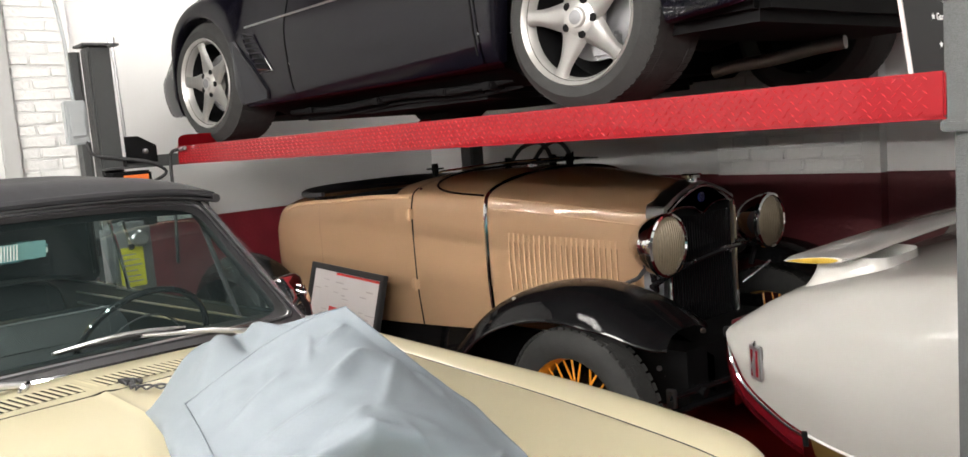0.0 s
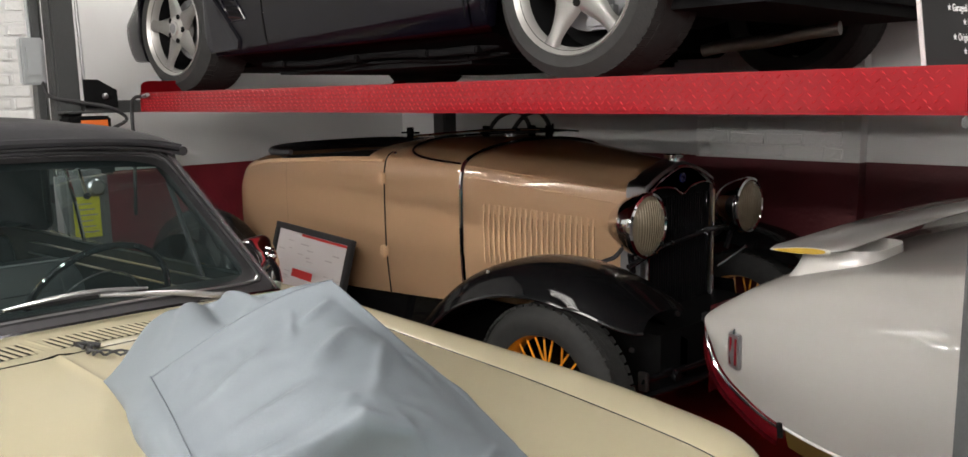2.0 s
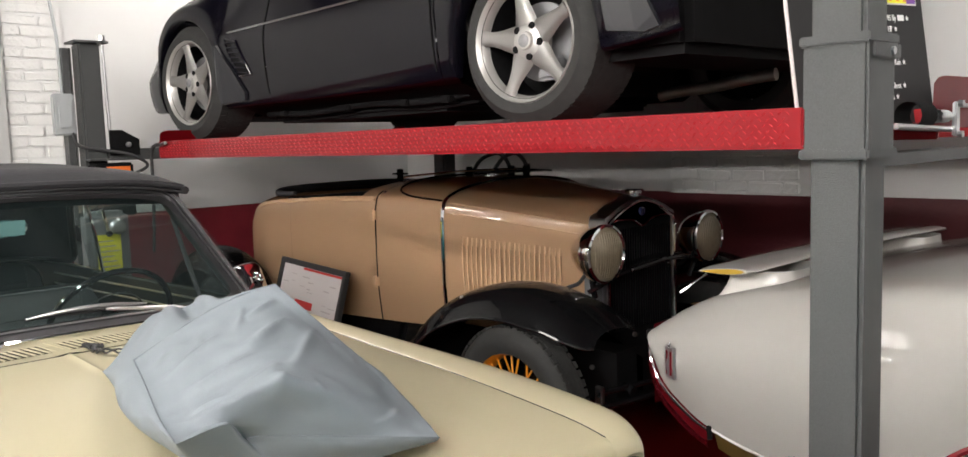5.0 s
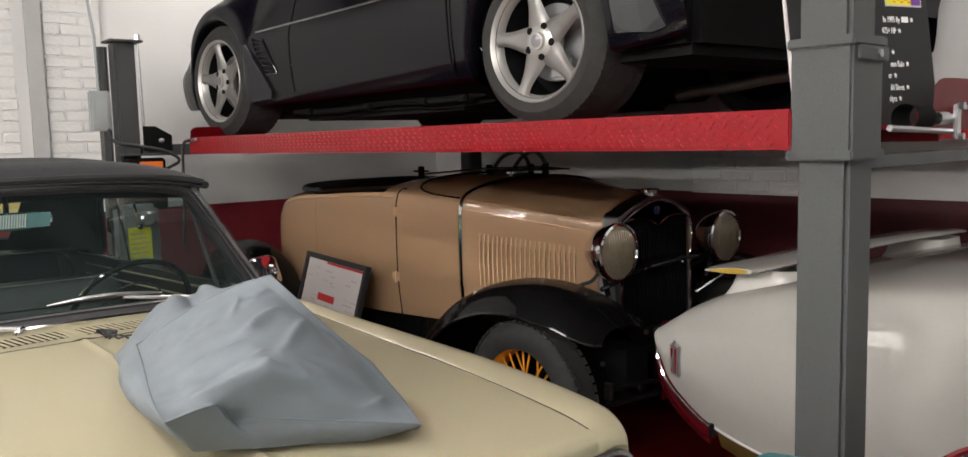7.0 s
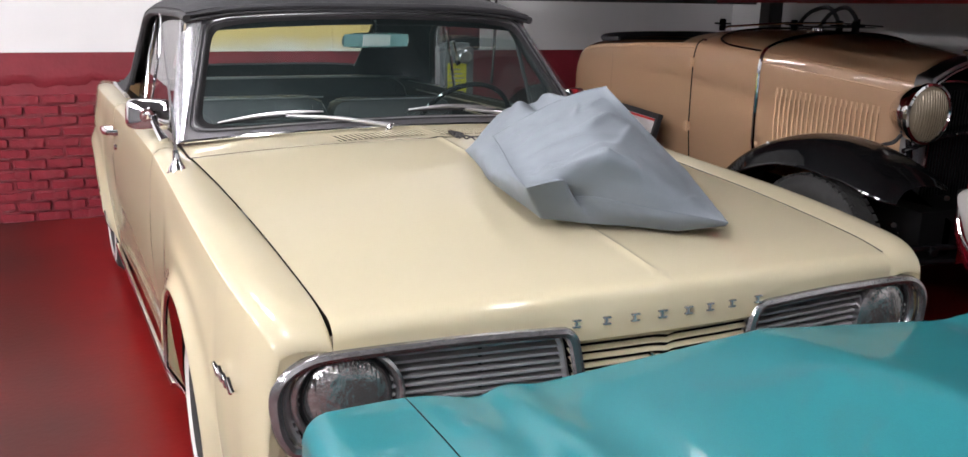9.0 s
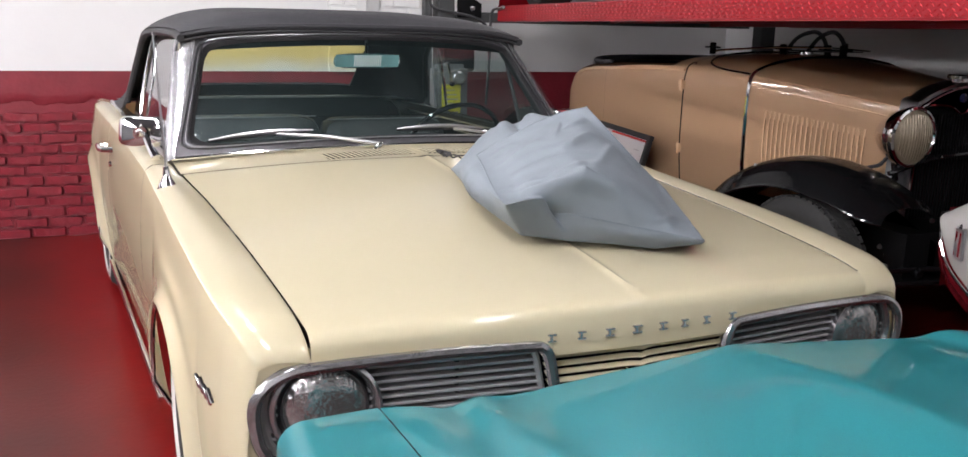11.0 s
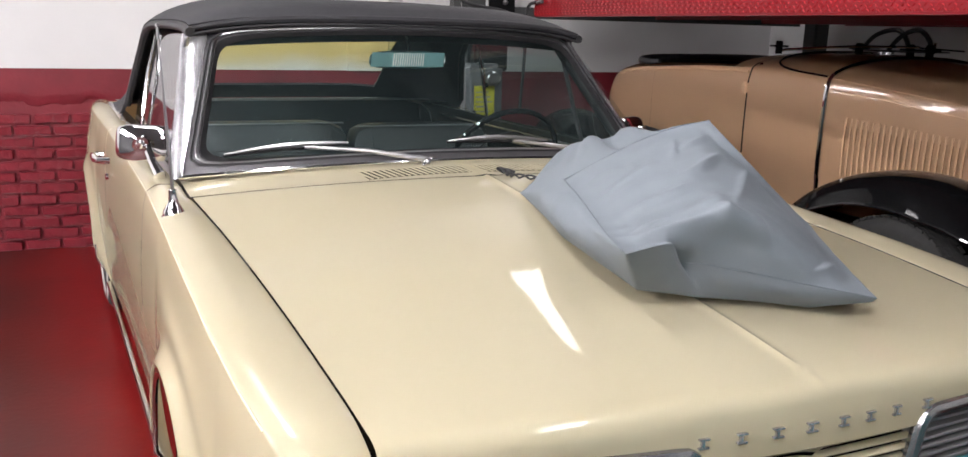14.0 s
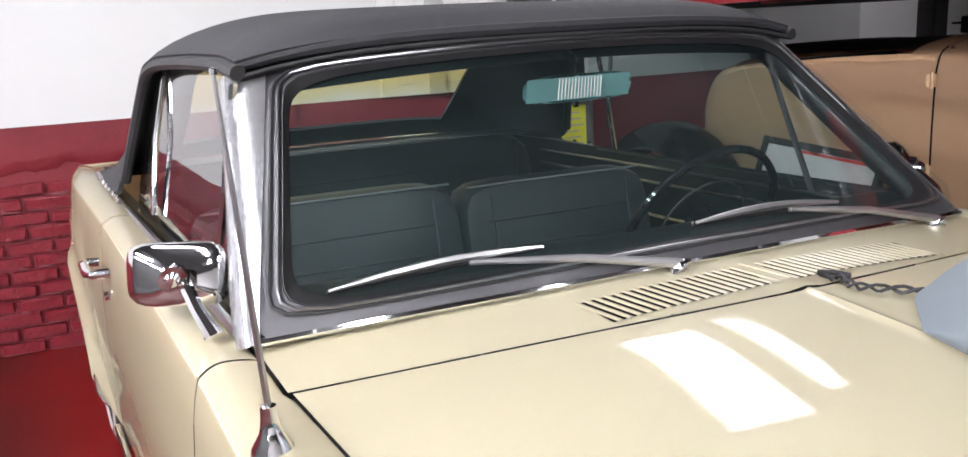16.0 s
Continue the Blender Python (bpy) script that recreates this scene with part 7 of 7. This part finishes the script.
part("lower_stripe", sheet(lambda u, v: wsec(lerp(-1.15, -0.52, u), 0.0) + Vector((0, 0.006 + 0.03 * v, -0.075 * v)), 20, 4, 0.008), GOLD, white, "dull gold lower stripe")
part("stripe_edge", tube([wsec(lerp(-1.15, -0.52, i / 16), 0.0) + Vector((0, -0.002, 0.0)) for i in range(17)], 0.005, 6), WHITE, white)
pts = []
for i in range(25):
    a = math.pi * i / 24
    x = WARCH[0] + WARCH[1] * math.cos(a)
    pts.append(wsec(x, 0.0) + Vector((0, -0.004, -0.004)))
part("arch_trim", tube(pts, 0.013, 8), CHROME, white, "chrome wheel arch trim")
part("arch_band", tube([p + Vector((0, -0.002, 0.022)) for p in pts], 0.010, 6), MAROON_TRIM, white)
plain_wheel(white, lambda p: p, WARCH[0], 2.56, 0.33, -1, 0.33, 0.2, 0.2, False)
plain_wheel(white, lambda p: p, WARCH[0], 4.24, 0.33, 1, 0.33, 0.2, 0.2, False)
part("wheel_well", Box(-0.6, 0.4, 2.62, 4.2, 0.2, 0.72), DARK, white)
ec = wsec(-1.322, 0.111)
e_along = (wsec(-1.30, 0.111) - wsec(-1.345, 0.111)).normalized()
e_up = (wsec(-1.322, 0.13) - wsec(-1.322, 0.085)).normalized()
e_out = e_along.cross(e_up).normalized()
EM = Matrix((e_along, -e_out, e_up)).transposed().to_4x4()
EM.translation = ec
em = part("side_emblem", Box(-0.027, 0.027, -0.010, 0.006, -0.060, 0.060, EM, bevel=0.007), WIPER, white, "chrome framed red side emblem")
for dx in (-0.010, 0.010):
    part("emblem_inlay", Box(dx - 0.0045, dx + 0.0045, -0.0115, -0.009, -0.045, 0.042, EM, bevel=0.001), MAROON_TRIM, em)
part("emblem_tip", tube([EM @ Vector((0, -0.004, 0.055)), EM @ Vector((0, -0.004, 0.072))], [0.008, 0.002], 6), CHROME, em)
part("emblem_star", tube([EM @ Vector((0, -0.012, -0.045)), EM @ Vector((0, -0.015, -0.005)), EM @ Vector((0, -0.012, 0.03))], [0.004, 0.007, 0.001], 6), WIPER, em)


def wing(u, v):
    a = 2 * math.pi * v
    y = lerp(2.605, 4.2, u)
    end = min(1, 0.82 + u * 8)
    cx, half = -1.160 + 0.03 * u, 0.116 * end
    th = 0.017 * end
    xx = math.cos(a)
    return (cx + half * xx, y, 0.992 + th * math.sin(a) * (0.7 + 0.3 * xx) + 0.006 * xx + 0.012 * math.sin(math.pi * u))


wg = part("rear_wing", sheet(wing, 24, 24), WHITE, white, "white full-width rear wing")
bm = bmesh.new()
bm.faces.new([bm.verts.new(Vector(wing(0, i / 24)) + Vector((0, -0.0005, 0))) for i in range(24)])
part("wing_end", bm, WHITE, wg)
bm = bmesh.new()
cen = Vector((-1.165, 2.602, 0.992))
bm.faces.new([bm.verts.new(cen + (Vector(wing(0, i / 24)) - cen) * 0.86 + Vector((0, -0.004, 0))) for i in range(24)])
part("marker_lens", bm, AMBER, wg, "amber lens in the wing's end")
bm = bmesh.new()
bm.faces.new([bm.verts.new(Vector(wing(1, i / 24))) for i in range(24)])
part("wing_end", bm, WHITE, wg)
for y0, y1 in ((2.70, 3.0), (3.85, 4.1)):
    def ped(u, v, y0=y0, y1=y1):
        k = 0.06 * (1 - v) ** 2
        a = 2 * math.pi * u
        e = 4
        c, n = math.cos(a), math.sin(a)
        kk = (abs(c) ** e + abs(n) ** e) ** (-1 / e)
        return (-1.10 + (0.12 + k) * c * kk, (y0 + y1) / 2 + ((y1 - y0) / 2 + k) * n * kk, lerp(0.86, 0.99, v))
    part("wing_pedestal", sheet(ped, 32, 6, 0, close_u=True), WHITE, white, "flared wing pedestal")
part("quarter_glass", sheet(lambda u, v: (lerp(0.75, 1.55, u), 2.62 + 0.03 * u + 0.16 * v, interp(lerp(0.75, 1.55, u), WT) + 0.0 + lerp(0.004, 0.30 * min(1, u * 2.2), v)), 20, 6, 0.006), SEAL, white, "dark side glass")
part("rear_glass", sheet(lambda u, v: (lerp(0.70, 1.25, v), lerp(2.78, 4.02, u), interp(lerp(0.70, 1.25, v), WT) + lerp(0.02, 0.28, v)), 10, 8, 0.006), SEAL, white)
part("roof", sheet(lambda u, v: (lerp(1.23, 1.6, u), lerp(2.80, 4.0, v), 1.36 - 0.04 * abs(2 * v - 1) ** 3), 8, 12, 0.02), WHITE, white)

# ---- the teal car
teal = thing("teal_car", 0.6, 0.95, 0, "glossy teal metallic classic car parked nose to nose with the convertible", "car")


def tz(x, y):
    k = (y - 0.93) / 0.88
    z = interp(x, [(-0.52, 0.757), (-0.42, 0.772), (-0.2, 0.80), (0.4, 0.845), (1.7, 0.92)])
    z -= 0.012 * k * k
    z += interp(abs(y - 0.93), [(0, 0.016), (0.2, -0.001), (0.374, -0.013), (0.48, -0.019), (0.55, -0.004), (0.62, 0), (0.9, 0)]) * (1 - 0.5 * min(1, max(0, x + 0.5)))
    z -= 0.011 * math.exp(-((abs(y - 0.93) - 0.60) / 0.040) ** 2)
    z += 0.010 * math.exp(-((y - 0.93) / 0.10) ** 2) * min(1, max(0, (x + 0.5) / 0.4))
    return z


def tfront(y):
    d = abs(y - 0.93)
    return -0.515 + 0.02 * (d / 0.88) ** 2 + 0.035 * math.exp(-((d - 0.62) / 0.07) ** 2)


def tskin(y0, y1):
    def fn(u, v):
        y = lerp(y0, y1, v)
        xf = tfront(y)
        if u < 0.25:
            a = u / 0.25
            ang = (1 - a) * math.pi / 2
            return (xf + 0.03 * (1 - math.sin(ang)), y, tz(xf + 0.03, y) - 0.03 * (1 - math.cos(ang)) - 0.16 * max(0, 0.4 - a) / 0.4)
        x = lerp(xf + 0.03, 1.7, ((u - 0.25) / 0.75) ** 1.3)
        return (x, y, tz(x, y))
    return fn


part("hood", sheet(tskin(0.2135, 1.6465), 50, 70, 0.008), TEAL, teal)
for s in (-1, 1):
    def tfen(u, v, s=s):
        if v < 0.45:
            y = 0.93 + s * lerp(0.719, 0.84, v / 0.45)
            p = tskin(y, y)(u, 0)
            return (p[0], p[1], p[2])
        a = (v - 0.45) / 0.55
        y = 0.93 + s * 0.84
        p = tskin(y, y)(u, 0)
        ang = min(1, a / 0.35) * math.pi / 2
        return (p[0] + 0.01 * a, y + s * 0.045 * math.sin(ang), p[2] - 0.045 * (1 - math.cos(ang)) - max(0, a - 0.35) / 0.65 * 0.45)
    part("fender", sheet(tfen, 44, 30, 0.008), TEAL, teal)
    part("hood_gap", tube([(x, 0.93 + s * 0.7175, tz(x, 0.93 + s * 0.7175) - 0.0005) for x in [lerp(-0.50, 1.7, i / 20) for i in range(21)]], 0.0013, 5), DARK, teal)
part("front_panel", Box(-0.50, -0.46, 0.12, 1.74, 0.30, 0.70), DARK, teal)
part("engine_bay", Box(-0.45, 1.65, 0.14, 1.72, 0.25, 0.68), DARK, teal)
for s in (-1, 1):
    plain_wheel(teal, lambda p: p, 0.35, 0.93 + s * 0.76, 0.33, s, 0.33, 0.18, 0.19, False)

# ---- brickwork and pilasters
single("pilaster_back", Box(BACK_X, BACK_X + 0.028, 1.05, 1.74, SPLIT, WALL_TOP), WALLWHITE, "white painted brick pilaster", "pilaster", kind="structure", smooth=False)
pil_back = bpy.data.objects["pilaster_back"]
single("pilaster_side", Box(-2.56, -1.67, SIDE_Y - 0.08, SIDE_Y, SPLIT + 0.06, WALL_TOP), WALLWHITE, "white painted brick pilaster behind the lift", "pilaster", kind="structure", smooth=False)
pil_side = bpy.data.objects["pilaster_side"]
single("pilaster_base", Box(-2.56, -1.67, SIDE_Y - 0.08, SIDE_Y, 0, SPLIT + 0.06), SHADED_MAROON, "dark red painted pilaster base, shade added to its colour", "pilaster", kind="structure", smooth=False)


def brick_mesh(name, length, height, depth, material, seed):
    r = random.Random(seed)
    bm = Box(-depth, depth, -length / 2, length / 2, -height / 2, height / 2, bevel=0.006)
    for v in bm.verts:
        v.co += Vector((r.uniform(-0.002, 0.002), r.uniform(-0.005, 0.005), r.uniform(-0.004, 0.004)))
    return to_mesh(name, bm, material)


def brickwork(parent, material, y0, y1, z0, z1, place, seed, depth=0.011, joint=0.011):
    L_, H_, J_ = 0.203, 0.062, joint
    meshes = [brick_mesh("brick", L_ - J_, H_ - J_ * 0.4, depth, material, seed + k) for k in range(5)]
    short = [brick_mesh("brick_half", L_ / 2 - J_, H_ - J_ * 0.4, depth, material, seed + 20 + k) for k in range(3)]
    r = random.Random(seed)
    row = 0
    z = z0 + H_ / 2
    while z + H_ / 2 < z1:
        y = y0 + (0 if row % 2 else L_ / 2)
        cells = [(y0 + L_ / 4, True)] if row % 2 == 0 else []
        while y + L_ <= y1 + 0.02:
            cells.append((y + L_ / 2, False))
            y += L_
        if y1 - y > L_ * 0.45:
            cells.append((y + L_ / 4, True))
        for yy, half in cells:
            o = new("brick", r.choice(short if half else meshes))
            o.parent = parent
            o.matrix_world = place(yy, z + r.uniform(-0.002, 0.002)) @ pose(r.uniform(-0.006, 0.003) * depth / 0.011, 0, 0, r.uniform(-1.3, 1.3), 0, r.uniform(-1.2, 1.2))
        z += H_ + J_ * 0.35
        row += 1


# raised grey strip added where the pilaster has a darker band
strip = single("wall_strip", Box(BACK_X + 0.028, BACK_X + 0.062, 1.312, 1.402, SPLIT, WALL_TOP, bevel=0.006), STRIP, "grey vertical strip on the brick pilaster", "channel", kind="structure")
brickwork(wall_low, MAROON_BRICK, -2.0, 0.25, 0.0, 0.86, lambda y, z: pose(BACK_X - 0.002, y, z), 3, 0.018, 0.016)
brickwork(pil_back, WHITE_BRICK, 1.05, 1.31, SPLIT + 0.05, 2.75, lambda y, z: pose(BACK_X + 0.028, y, z), 40, 0.009, 0.010)
brickwork(pil_back, WHITE_BRICK, 1.404, 1.74, SPLIT + 0.05, 2.75, lambda y, z: pose(BACK_X + 0.028, y, z), 60, 0.009, 0.010)
brickwork(pil_side, WHITE_BRICK, -2.56, -1.67, SPLIT + 0.07, 1.95, lambda y, z: pose(y, SIDE_Y - 0.08, z, 0, 0, 90), 80, 0.0055, 0.009)
single("wall_render", sheet(lambda u, v: (BACK_X - 0.002 + 0.012 * (1 if v > 0.06 else 0), lerp(-4.2, 0.6, u), lerp(0.862 + 0.045 * noise.noise(Vector((u * 34, 0, 2))) + 0.016 * noise.noise(Vector((u * 140, 5, 2))), SPLIT - 0.002, v)), 240, 6), MAROON, "smooth maroon render band above the brickwork", "wall", kind="structure")
